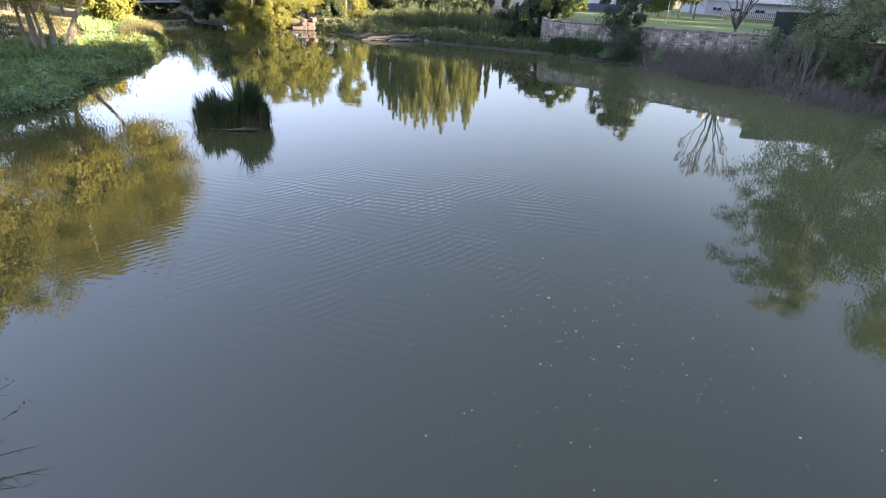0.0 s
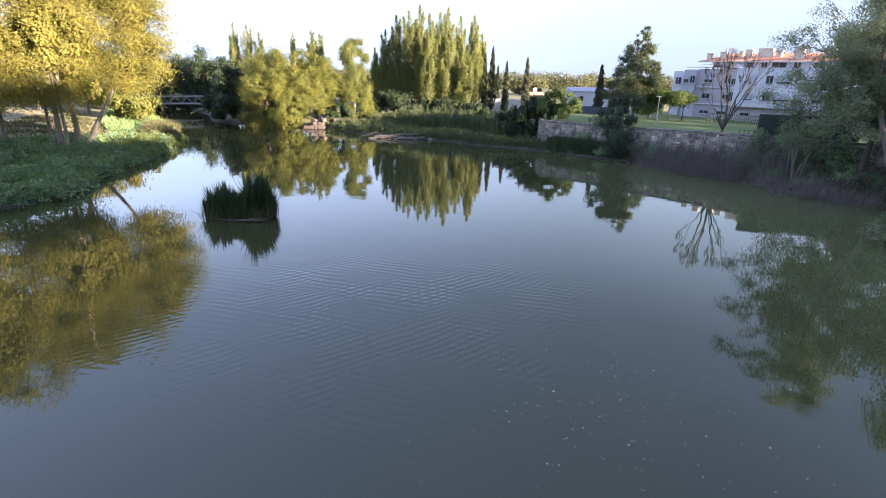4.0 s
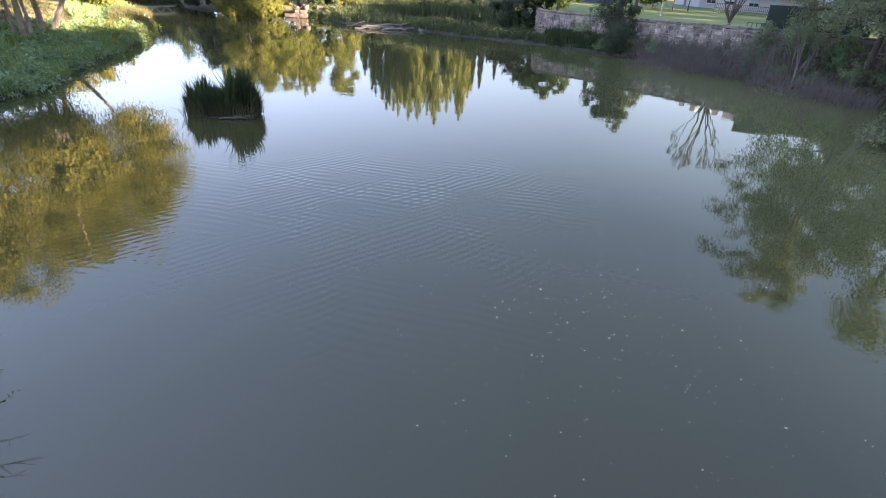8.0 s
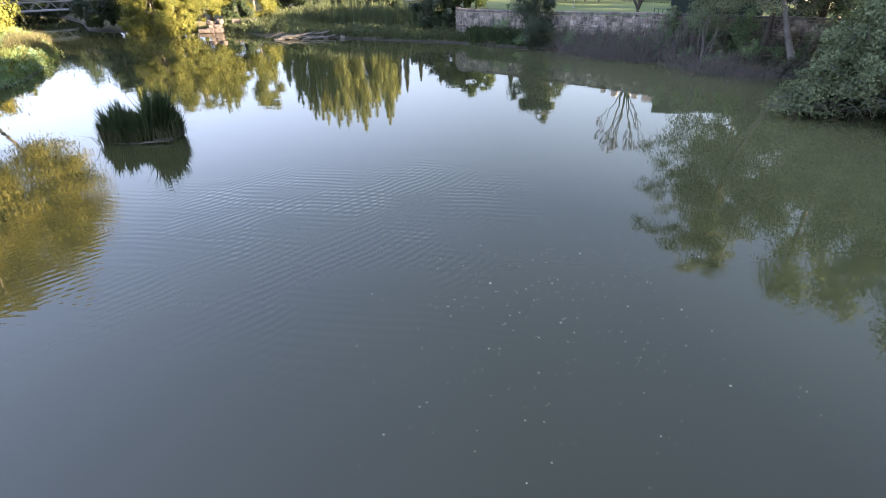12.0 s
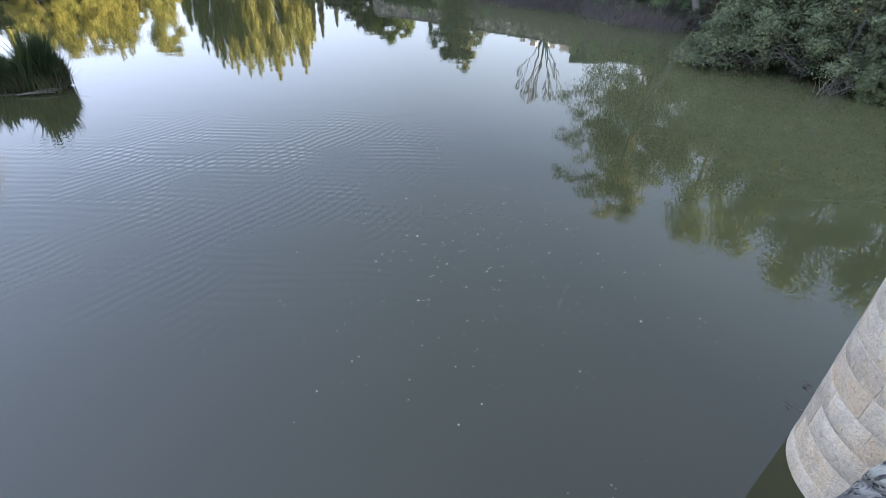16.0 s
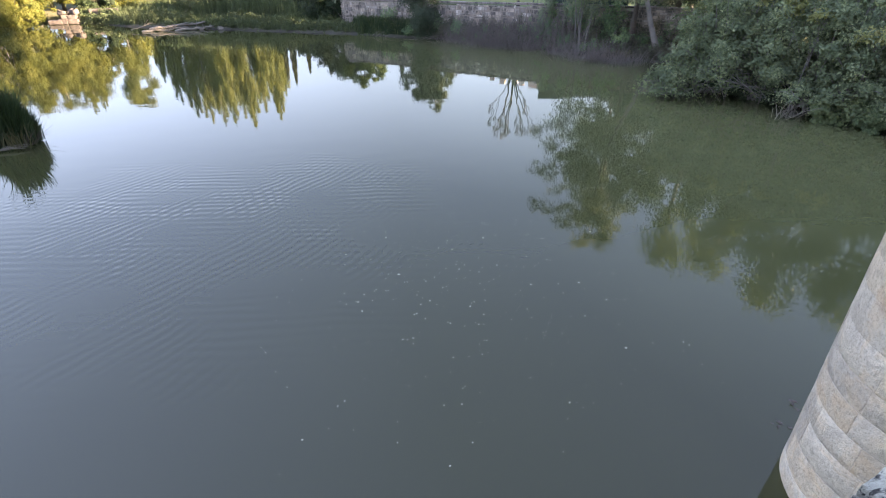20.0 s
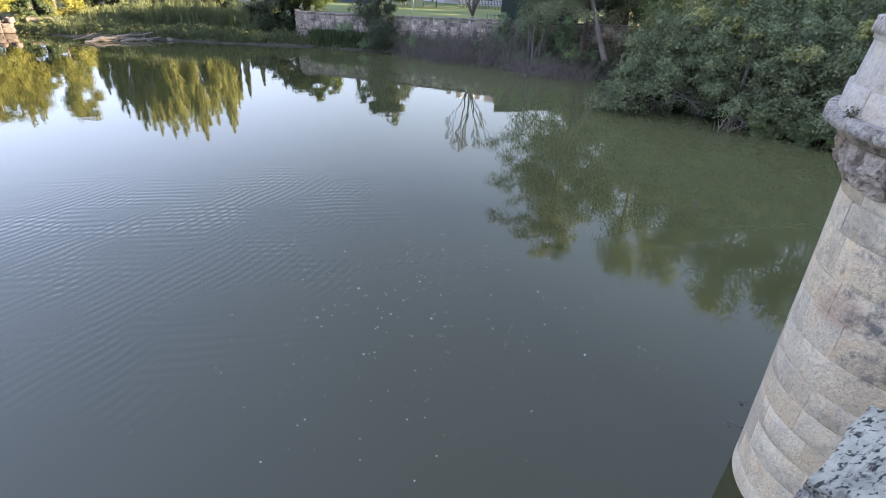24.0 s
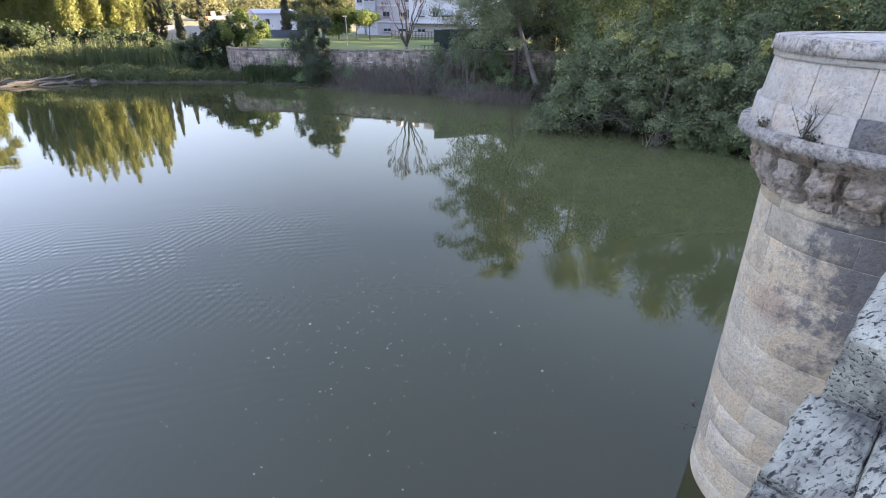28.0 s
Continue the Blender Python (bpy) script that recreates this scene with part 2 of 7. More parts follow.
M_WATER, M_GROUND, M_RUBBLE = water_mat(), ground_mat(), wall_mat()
M_LAWN = plain("lawn_grass", (0.06, 0.095, 0.016), (0.095, 0.13, 0.026), 0.8, 0.9)
M_MEADOW = plain("dry_meadow_grass", (0.25, 0.20, 0.11), (0.12, 0.115, 0.05), 1.6, 0.95)
M_PIER = stone_mat("pier_limestone", (0.645, 0.57, 0.425), (0.45, 0.395, 0.30), (0.19, 0.18, 0.165), 0.14, 1.0, 0.85, 0.7, 0.55, 0.40, ((8.3, 1.9, 5.9), (2.0, 2.0, 3.2)), ((8.2, 3.4, 4.6), (0.7, 0.7, 0.5)))
M_TURRET = stone_mat("turret_limestone", (0.535, 0.50, 0.425), (0.445, 0.415, 0.36), (0.26, 0.24, 0.23), 0.14, 1.0, 0.85, 0.7, 0.2, 0.4)
M_CORBEL = stone_mat("corbel_limestone", (0.53, 0.465, 0.39), (0.37, 0.31, 0.25), (0.10, 0.09, 0.08), 0.52, 1.3, 0.9, 0.9, 0.9)
M_LEDGE = stone_mat("ledge_limestone", (0.60, 0.565, 0.49), (0.46, 0.435, 0.38), (0.15, 0.14, 0.13), 0.54, 1.4, 0.9, 1.0, 0.4, 0.9)
M_WEATHERED = stone_mat("dark_weathered_limestone", (0.33, 0.325, 0.30), (0.23, 0.225, 0.21), (0.08, 0.08, 0.08), 0.42, 1.6, 0.9, 1.0, 0.3, 0.8)
M_COPING = stone_mat("weathered_coping", (0.61, 0.60, 0.53), (0.43, 0.425, 0.375), (0.06, 0.06, 0.07), 0.62, 2.4, 0.9, 1.0, 0.2)


def coping_mat():
    """Bluish-white limestone eaten into deep dark pits."""
    m, nt, lk, bs = nodes_of("pitted_coping")
    v = place_of(nt)
    mp = nt.new("ShaderNodeMapping")
    mp.inputs["Scale"].default_value = (0.42, 1.25, 1.25)
    lk.new(v, mp.inputs["Vector"])
    a = noise_tex(nt, lk, mp.outputs[0], 125.0, 3, 0.5, 0.6)
    b = noise_tex(nt, lk, v, 260, 4, 0.7)
    c = noise_tex(nt, lk, v, 7.0, 4, 0.6)
    base = ramp(nt, lk, c, [(0.36, (0.225, 0.225, 0.185)), (0.45, (0.475, 0.47, 0.375)), (0.60, (0.66, 0.655, 0.515))])
    dark = ramp(nt, lk, maths(nt, lk, "ADD", maths(nt, lk, "ADD", maths(nt, lk, "MULTIPLY", a, 0.74), maths(nt, lk, "MULTIPLY", b, 0.10)), maths(nt, lk, "MULTIPLY", noise_tex(nt, lk, mp.outputs[0], 11.0, 4, 0.6), 0.16)), [(0.375, (0.08, 0.08, 0.085)), (0.42, (0.45, 0.45, 0.46)), (0.45, (1, 1, 1))])
    flake = noise_tex(nt, lk, mp.outputs[0], 15.0, 7, 0.62, 0.7)
    step = ramp(nt, lk, flake, [(0.41, (0, 0, 0)), (0.43, (0.4, 0.4, 0.4)), (0.515, (0.5, 0.5, 0.5)), (0.53, (1, 1, 1))])
    base = mixc(nt, lk, 1.0, base, ramp(nt, lk, step, [(0.0, (0.55, 0.55, 0.56)), (0.4, (0.86, 0.86, 0.86)), (1.0, (1, 1, 1))]), "MULTIPLY")
    lk.new(mixc(nt, lk, 1.0, base, dark, "MULTIPLY"), bs.inputs["Base Color"])
    bs.inputs["Roughness"].default_value = 0.92
    bump(nt, lk, bs, maths(nt, lk, "ADD", maths(nt, lk, "MULTIPLY", step, 0.35), maths(nt, lk, "ADD", maths(nt, lk, "MULTIPLY", a, 0.8), maths(nt, lk, "MULTIPLY", b, 0.3))), 1.0, 0.03)
    return m


M_PITTED = coping_mat()
M_BRIDGE = stone_mat("bridge_limestone", (0.55, 0.50, 0.44), (0.40, 0.37, 0.32), (0.16, 0.15, 0.14), 0.4)
M_MORTAR = plain("old_mortar", (0.20, 0.17, 0.14), (0.29, 0.25, 0.20), 3.0, 0.95)
M_JOINT = plain("pale_lime_joint", (0.50, 0.43, 0.35), (0.60, 0.52, 0.42), 2.0, 0.95)
M_BARK = plain("grey_bark", (0.105, 0.094, 0.082), (0.19, 0.174, 0.152), 3.0, 0.9, 0.8, 0.04)
M_PALE = plain("pale_bark", (0.17, 0.145, 0.112), (0.36, 0.315, 0.25), 5.0, 0.9, 1.0, 0.08)
M_DARKBARK = plain("dark_bark", (0.045, 0.038, 0.03), (0.09, 0.075, 0.06), 3.0, 0.9, 0.8, 0.04)
M_DRYWOOD = plain("bleached_wood", (0.10, 0.088, 0.07), (0.20, 0.18, 0.148), 3.0, 0.9)
M_BRUSH = plain("dry_brushwood", (0.094, 0.080, 0.069), (0.18, 0.155, 0.135), 3.0, 0.9)
M_TWIG = plain("dry_twigs", (0.065, 0.05, 0.042), (0.125, 0.097, 0.082), 3.0, 0.9)
L_POPLAR = leafy("poplar_leaves", (0.116, 0.144, 0.056), (0.190, 0.210, 0.074), (0.272, 0.280, 0.098), 0.65)
L_PLANE = leafy("plane_tree_leaves", (0.058, 0.074, 0.016), (0.116, 0.126, 0.025), (0.205, 0.196, 0.043), 0.42)
L_LEFT = leafy("bank_tree_leaves", (0.128, 0.128, 0.033), (0.224, 0.212, 0.051), (0.335, 0.302, 0.074), 0.58)
# very dark green; on shaded trees and undergrowth it stands in for shade
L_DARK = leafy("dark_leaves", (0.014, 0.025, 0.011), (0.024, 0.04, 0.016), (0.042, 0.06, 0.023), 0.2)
L_ALDER = leafy("alder_leaves", (0.050, 0.080, 0.038), (0.122, 0.165, 0.076), (0.250, 0.285, 0.130), 0.35, 0.5)
L_BUSH = leafy("overhanging_alder_leaves", (0.044, 0.066, 0.035), (0.120, 0.152, 0.078), (0.280, 0.315, 0.150), 0.3, 0.9)
L_WILLOW_SHADE = leafy("willow_and_shade_leaves", (0.030, 0.047, 0.029), (0.055, 0.078, 0.048), (0.098, 0.119, 0.072), 0.3)
L_WEED = leafy("bank_weed_leaves", (0.076, 0.133, 0.076), (0.146, 0.227, 0.115), (0.262, 0.333, 0.152), 0.3, 0.4)
L_GREY = leafy("grey_green_leaves", (0.085, 0.12, 0.078), (0.155, 0.195, 0.125), (0.26, 0.29, 0.175), 0.3)
L_SHORE = leafy("shore_growth_leaves", (0.040, 0.057, 0.027), (0.077, 0.100, 0.045), (0.140, 0.158, 0.070), 0.3, 0.5)
L_TALL = leafy("tall_tree_leaves", (0.080, 0.105, 0.062), (0.155, 0.184, 0.102), (0.270, 0.290, 0.152), 0.3)
L_BRAMBLE = leafy("bramble_leaves", (0.045, 0.053, 0.037), (0.088, 0.090, 0.062), (0.150, 0.144, 0.098), 0.25)
L_LAWN = leafy("lawn_tree_leaves", (0.034, 0.052, 0.028), (0.064, 0.084, 0.040), (0.110, 0.126, 0.056), 0.35)
L_YELLOW = leafy("pale_yellow_leaves", (0.17, 0.19, 0.07), (0.30, 0.31, 0.12), (0.43, 0.41, 0.18), 0.4)
L_CYPRESS = leafy("cypress_leaves", (0.026, 0.034, 0.020), (0.045, 0.052, 0.030), (0.075, 0.078, 0.046), 0.1)
L_FIG = leafy("fig_leaves", (0.04, 0.07, 0.02), (0.075, 0.115, 0.03), (0.15, 0.17, 0.04), 0.3)
L_GRASS = leafy("bank_grass", (0.074, 0.136, 0.059), (0.155, 0.244, 0.093), (0.292, 0.350, 0.128), 0.3, 0.25)
L_REED = leafy("reed_blades", (0.016, 0.030, 0.013), (0.034, 0.058, 0.022), (0.085, 0.105, 0.042), 0.25, 0.8)
L_DRY = leafy("dry_grass", (0.045, 0.05, 0.022), (0.08, 0.08, 0.035), (0.14, 0.125, 0.058), 0.3)
# haze put into the colour: close, pale olive tones
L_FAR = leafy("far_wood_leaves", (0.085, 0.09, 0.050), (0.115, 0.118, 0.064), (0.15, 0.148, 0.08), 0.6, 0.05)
M_RENDER = plain("white_render", (0.46, 0.46, 0.485), (0.54, 0.54, 0.56), 0.5, 0.85, 0.1)
M_GREYREND = plain("grey_render", (0.34, 0.345, 0.37), (0.41, 0.415, 0.44), 0.5, 0.85, 0.1)
M_PINKREND = plain("pinkish_render", (0.36, 0.325, 0.335), (0.42, 0.385, 0.39), 0.5, 0.85, 0.1)
M_BEIGE = plain("beige_render", (0.50, 0.42, 0.33), (0.58, 0.50, 0.40), 0.8, 0.85, 0.1)
M_TILE = plain("terracotta_tiles", (0.42, 0.17, 0.09), (0.58, 0.27, 0.15), 1.5, 0.8)
M_FRAME = plain("window_frame_paint", (0.30, 0.30, 0.32), (0.38, 0.38, 0.40), 2.0, 0.5)
M_BLIND = plain("roller_blind", (0.30, 0.32, 0.35), (0.38, 0.40, 0.43), 2.0, 0.7)
M_STEEL = plain("galvanised_steel", (0.26, 0.26, 0.25), (0.36, 0.36, 0.34), 2.0, 0.5, 0.1, 0.01, 0.4)
M_OLDSTEEL = plain("weathered_steel", (0.20, 0.195, 0.185), (0.30, 0.29, 0.275), 2.0, 0.7, 0.1, 0.01, 0.2)
M_GREENFENCE = plain("green_fence_screen", (0.018, 0.035, 0.028), (0.03, 0.05, 0.04), 1.0, 0.8)
M_BLUEFENCE = plain("dark_blue_screen", (0.03, 0.04, 0.06), (0.05, 0.06, 0.085), 1.0, 0.7)
M_YELLOWHOUSE = plain("ochre_render", (0.60, 0.42, 0.25), (0.68, 0.50, 0.32), 0.6, 0.85)
M_RUIN = plain("brownish_masonry", (0.045, 0.036, 0.03), (0.10, 0.08, 0.066), 1.5, 0.9, 0.6, 0.05)
M_MUD = plain("wet_mud", (0.06, 0.05, 0.038), (0.11, 0.09, 0.07), 2.0, 0.6)
M_SPECK = plain("floating_petals", (0.26, 0.27, 0.16), (0.44, 0.44, 0.31), 9.0, 0.7)
M_ASPHALT = plain("deck_paving", (0.16, 0.15, 0.14), (0.24, 0.22, 0.20), 2.0, 0.9)
mg, ng, lg, bg = nodes_of("window_glass")
bg.inputs["Base Color"].default_value = (0.03, 0.035, 0.045, 1)
bg.inputs["Roughness"].default_value, bg.inputs["IOR"].default_value = 0.06, 1.5
M_GLASS = mg


# ---- builders ----
def P(az, d, z=0.0):
    """A place by its bearing from the viewpoint (degrees, clockwise), its distance and height."""
    return Vector((d * math.sin(radians(az)), d * math.cos(radians(az)), z))


def thing(name, at, label, category, group="", kind=""):
    ob = new(name)
    ob.location = at
    ob.empty_display_size = 0.2
    return tagged(ob, label, category, group, kind)


def from_arrays(name, verts, faces, smooth=False):
    """A mesh from an (n, 3) array of points and an (m, 3) or (m, 4) array of corners."""
    me = bpy.data.meshes.new(name)
    k = faces.shape[1]
    me.vertices.add(len(verts))
    me.vertices.foreach_set("co", np.ascontiguousarray(verts, dtype=np.float32).ravel())
    me.loops.add(faces.size)
    me.loops.foreach_set("vertex_index", np.ascontiguousarray(faces, dtype=np.int32).ravel())
    me.polygons.add(len(faces))
    me.polygons.foreach_set("loop_start", np.arange(0, faces.size, k, dtype=np.int32))
    me.polygons.foreach_set("use_smooth", np.full(len(faces), smooth))
    me.update(calc_edges=True)
    return me


def part(name, data, mat, parent=None, label="", kind=""):
    """Links a bmesh or mesh as one object under a thing or a part."""
    if isinstance(data, bmesh.types.BMesh):
        me = bpy.data.meshes.new(name)
        data.to_mesh(me)
        data.free()
    else:
        me = data
    if mat and not me.materials:
        me.materials.append(mat)
    ob = new(name, me)
    ob.parent = parent
    return tagged(ob, label, "", "", kind)


def box(bm, cx, cy, cz, sx, sy, sz, rot=0.0, bevel=0.0):
    """Adds a box with its centre and sizes to bm, turned about z, with its edges bevelled."""
    m = Matrix.Translation((cx, cy, cz)) @ Matrix.Rotation(rot, 4, "Z") @ Matrix.Diagonal((sx, sy, sz, 1))
    r = bmesh.ops.create_cube(bm, size=1, matrix=m)
    if bevel:
        es = list({e for v in r["verts"] for e in v.link_edges})
        bmesh.ops.bevel(bm, geom=es, offset=bevel, segments=1, affect="EDGES")
    return bm


def tube(pts, radii, sides=7):
    """Points and quads of a tapered tube along pts."""
    pts = [Vector(p) for p in pts]
    vs, fs = [], []
    for i, p in enumerate(pts):
        d = (pts[min(i + 1, len(pts) - 1)] - pts[max(i - 1, 0)]).normalized()
        a = d.orthogonal().normalized()
        b = d.cross(a)
        for k in range(sides):
            w = 2 * math.pi * k / sides
            vs.append(p + radii[i] * (math.cos(w) * a + math.sin(w) * b))
    for i in range(len(pts) - 1):
        for k in range(sides):
            n = (k + 1) % sides
            fs.append((i * sides + k, i * sides + n, (i + 1) * sides + n, (i + 1) * sides + k))
    return np.array([tuple(v) for v in vs]), np.array(fs)


def tubes(name, specs, sides=6):
    """One smooth mesh of several tapered tubes."""
    av, af, o = [], [], 0
    for pts, radii in specs:
        v, f = tube(pts, radii, sides)
        av.append(v), af.append(f + o)
        o += len(v)
    return from_arrays(name, np.concatenate(av), np.concatenate(af), True)


def leaves(points, size, rng, flat=0.0, length=1.5, face=None):
    """A pointed leaf at every point; flat: how far the leaves lie level; face: the way that each leaf looks."""
    n = len(points)
    a = rng.normal(size=(n, 3))
    b = rng.normal(size=(n, 3))
    if face is None:
        a[:, 2] *= 1 - flat
        b[:, 2] *= 1 - flat
        a /= np.linalg.norm(a, axis=1)[:, None]
        b -= a * (a * b).sum(1)[:, None]
    else:
        w = face + rng.normal(0, 0.45, (n, 3))
        w[:, 2] += flat
        w /= np.linalg.norm(w, axis=1)[:, None]
        a -= w * (a * w).sum(1)[:, None]
        a /= np.linalg.norm(a, axis=1)[:, None] + 1e-9
        b = np.cross(w, a)
    b /= np.linalg.norm(b, axis=1)[:, None] + 1e-9
    s = size * rng.uniform(0.6, 1.35, n)[:, None]
    a, b = a * s * 0.5 * length, b * s * 0.5
    v = np.stack([points - a * 0.8 + b * 0.8, points - a * 0.8 - b * 0.8, points + a], 1).reshape(-1, 3)
    return v, np.arange(3 * n).reshape(-1, 3)


def unit(v):
    return v / (np.linalg.norm(v, axis=1)[:, None] + 1e-9)


def clumped(ellipsoids, n, rng, clump=0.2, fill=0.55, tall=1.0):
    """Points of an uneven crown: small clumps strewn near the surface of each ellipsoid (centre, radii), and the way that each looks."""
    vol = np.array([r[0] * r[1] * r[2] for _, r in ellipsoids]) ** 0.67
    out, cents, ways = [], [], []
    for (c, r), share in zip(ellipsoids, vol / vol.sum()):
        c, r = np.array(c, float), np.array(r, float)
        k = max(12, int(38 * share * len(ellipsoids) ** 0.6 / (clump / 0.2) ** 1.4))
        d = rng.normal(size=(k, 3))
        d /= np.linalg.norm(d, axis=1)[:, None]
        cc = c + d * r * (rng.uniform(fill, 1.0, k) ** 0.7)[:, None]
        cr = clump * r.mean() * rng.lognormal(-0.08, 0.4, k)
        m = int(n * share)
        w = cr ** 2
        pick = rng.choice(k, m, p=w / w.sum())
        e = np.clip(rng.normal(size=(m, 3)), -1.5, 1.5)
        rad = 0.46 * rng.lognormal(0, 0.25, m)
        q = cc[pick] + e * (rad * cr[pick])[:, None] * np.array([1, 1, tall])
        out.append(q)
        cents.append(cc)
        ways.append(unit(unit(e) + 0.7 * unit((q - c) / r) + np.array([0, 0, 0.45])))
    return np.concatenate(out), np.concatenate(cents), np.concatenate(ways)


def tree(name, at, crowns, n, size, leaf, bark, label, category="tree", trunk=((0, 0, 0), (0, 0, 4)), radius=0.25, limbs=9, seed=1, clump=0.2,
         fill=0.55, tall=1.0, flat=0.0, group="", floor=None):
    """A tree: a tapered trunk along its points, limbs to the clumps, a crown of single leaves."""
    rng = np.random.default_rng(seed)
    t = thing(name, at, label, category, group)
    size, n = size * 0.78, int(n * 1.06)
    pts, cents, ways = clumped(crowns, n, rng, clump, fill, tall)
    if floor is not None:
        ways = ways[pts[:, 2] > floor]
        pts = pts[pts[:, 2] > floor]
    v, f = leaves(pts, size, rng, flat, 1.5, ways)
    line = [Vector(p) for p in trunk]
    part("trunk", tubes("trunk", [(line, [radius * (1 - 0.75 * i / max(1, len(line) - 1)) * (1.25 if i == 0 else 1) for i in range(len(line))])], 8), bark, t)
    spec = []
    for c in cents[rng.choice(len(cents), min(limbs, len(cents)), replace=False)]:
        c = Vector(c)
        u = min(0.92, max(0.3, rng.uniform(0.3, 0.95)))
        i = min(int(u * (len(line) - 1)), len(line) - 2)
        s = line[i].lerp(line[i + 1], u * (len(line) - 1) - i)
        mid = s.lerp(c, 0.5) + Vector((0, 0, 0.08 * (c - s).length)) + Vector(rng.normal(size=3) * 0.05 * (c - s).length)
        spec.append(([s, mid, c], [radius * 0.42 * (1 - 0.5 * u), radius * 0.25 * (1 - 0.5 * u), radius * 0.06]))
    if radius >= 0.13:
        for s_ in spec:
            part("limb", tubes("limb", [s_], 5), bark, t)
    elif spec:
        part("branchwork", tubes("branchwork", spec, 5), bark, t, "", "stuff")
    part("crown", from_arrays("crown", v, f), leaf, t)
    return t


def bough_sprays(foot, tip, n, rng, spread, sprays=8, lift=0.12, drop=0.1, start=0.4, tall=0.5):
    """One arching bough: its line, side twigs, and the places and facings of the leaves of its flat sprays."""
    span = (tip - foot).length
    mid = foot.lerp(tip, 0.5) + Vector((0, 0, lift * span)) + Vector(rng.normal(0, 0.04 * span, 3))
    way = [foot * (1 - u) ** 2 + mid * (2 * u * (1 - u)) + tip * u * u for u in (0, 0.2, 0.4, 0.6, 0.8, 1.0)]
    along = np.array([tuple(p) for p in way])
    su = rng.uniform(start, 1.04, sprays)
    sc = np.stack([np.interp(su, np.linspace(0, 1, 6), along[:, c]) for c in range(3)], 1)
    sc = sc + rng.normal(0, spread, (sprays, 3)) * (1.25 - 0.75 * su)[:, None] * [1, 1, 0.1 + tall]
    twigs = []
    for c, u in zip(sc[::3], su[::3]):
        b = way[min(4, int(u * 5 * 0.8))]
        twigs.append(([b, b.lerp(Vector(c), 0.5) + Vector((0, 0, 0.06)), Vector(c)], [0.018, 0.012, 0.004]))
    pick = rng.integers(0, sprays, n)
    e = np.clip(rng.normal(size=(n, 3)), -1.7, 1.7)
    rad = (spread * rng.uniform(0.45, 0.95, sprays))[pick][:, None]
    pts = sc[pick] + e * rad * [1, 1, tall]
    pts[:, 2] -= drop * (e[:, 0] ** 2 + e[:, 1] ** 2) * rad[:, 0] * 2
    out = np.array([tip.x - foot.x, tip.y - foot.y, 0.0])
    out /= np.linalg.norm(out) + 1e-6
    return way, twigs, pts, unit(unit(e) * [0.8, 0.8, 0.55] + 0.4 * out + np.array([0, 0, 0.7]))


def bough_tree(name, at, trunk, radius, masses, n, size, leaf, bark, label, group, seed, boughs=70, spread=0.62, tips=(), tall=0.5):
    """A tall tree: boughs leave the trunk for places strewn over its crown masses (centre, radii) and bear loose sprays."""
    rng = np.random.default_rng(seed)
    t = thing(name, at, label, "tree", group)
    line = [Vector(p) for p in trunk]
    part("trunk", tubes("trunk", [(line, [radius * (1 - 0.8 * i / max(1, len(line) - 1)) * (1.3 if i == 0 else 1) for i in range(len(line))])], 9), bark, t)
    vol = np.array([r[0] * r[1] * r[2] for _, r in masses]) ** 0.75
    ends = [Vector(p) for p in tips]
    for (c, r), k in zip(masses, np.maximum(2, np.round(boughs * vol / vol.sum()).astype(int))):
        d = unit(rng.normal(size=(k, 3))) * (rng.uniform(0.25, 1.0, k) ** 0.5)[:, None]
        ends += [Vector(tuple(np.array(c) + q * np.array(r))) for q in d]
    # boughs fork from the trunk or from a bough already there, the innermost first
    nodes, paths = [], []
    for p, q, i in zip(line, line[1:], range(len(line))):
        for u in (0.0, 0.25, 0.5, 0.75):
            if i + u > 0.24 * (len(line) - 1):
                nodes.append(p.lerp(q, u))
                paths.append(0.35 * nodes[-1].z)
    ends.sort(key=lambda e: min((e - q).length for q in nodes))
    pts, ways, twigs, small = [], [], [], []
    for tip in ends:
        cost = [1.25 * (tip - q).length + 0.9 * max(0.0, q.z - tip.z + 0.4) + 0.5 * r for q, r in zip(nodes, paths)]
        i = cost.index(min(cost))
        way, tw, p, w = bough_sprays(nodes[i], tip, max(4, int(n / len(ends))), rng, spread, 9, 0.1, 0.1, 0.4, tall)
        thick = 0.012 * (tip - nodes[i]).length + 0.014
        radii = [thick, thick * 0.85, thick * 0.68, thick * 0.5, thick * 0.32, 0.008]
        if thick > 0.05:
            part("limb", tubes("limb", [(way, radii)], 6), bark, t)
        else:
            small.append((way, radii))
        for u in (2, 3, 4):
            nodes.append(way[u])
            paths.append(paths[i] + (tip - way[0]).length * u / 5)
        pts.append(p), ways.append(w)
        twigs += tw
    part("branchwork", tubes("branchwork", twigs + small, 4), bark, t, "", "stuff")
    v, f = leaves(np.concatenate(pts), size, rng, 0.0, 1.5, np.concatenate(ways))
    part("crown", from_arrays("crown", v, f), leaf, t)
    return t


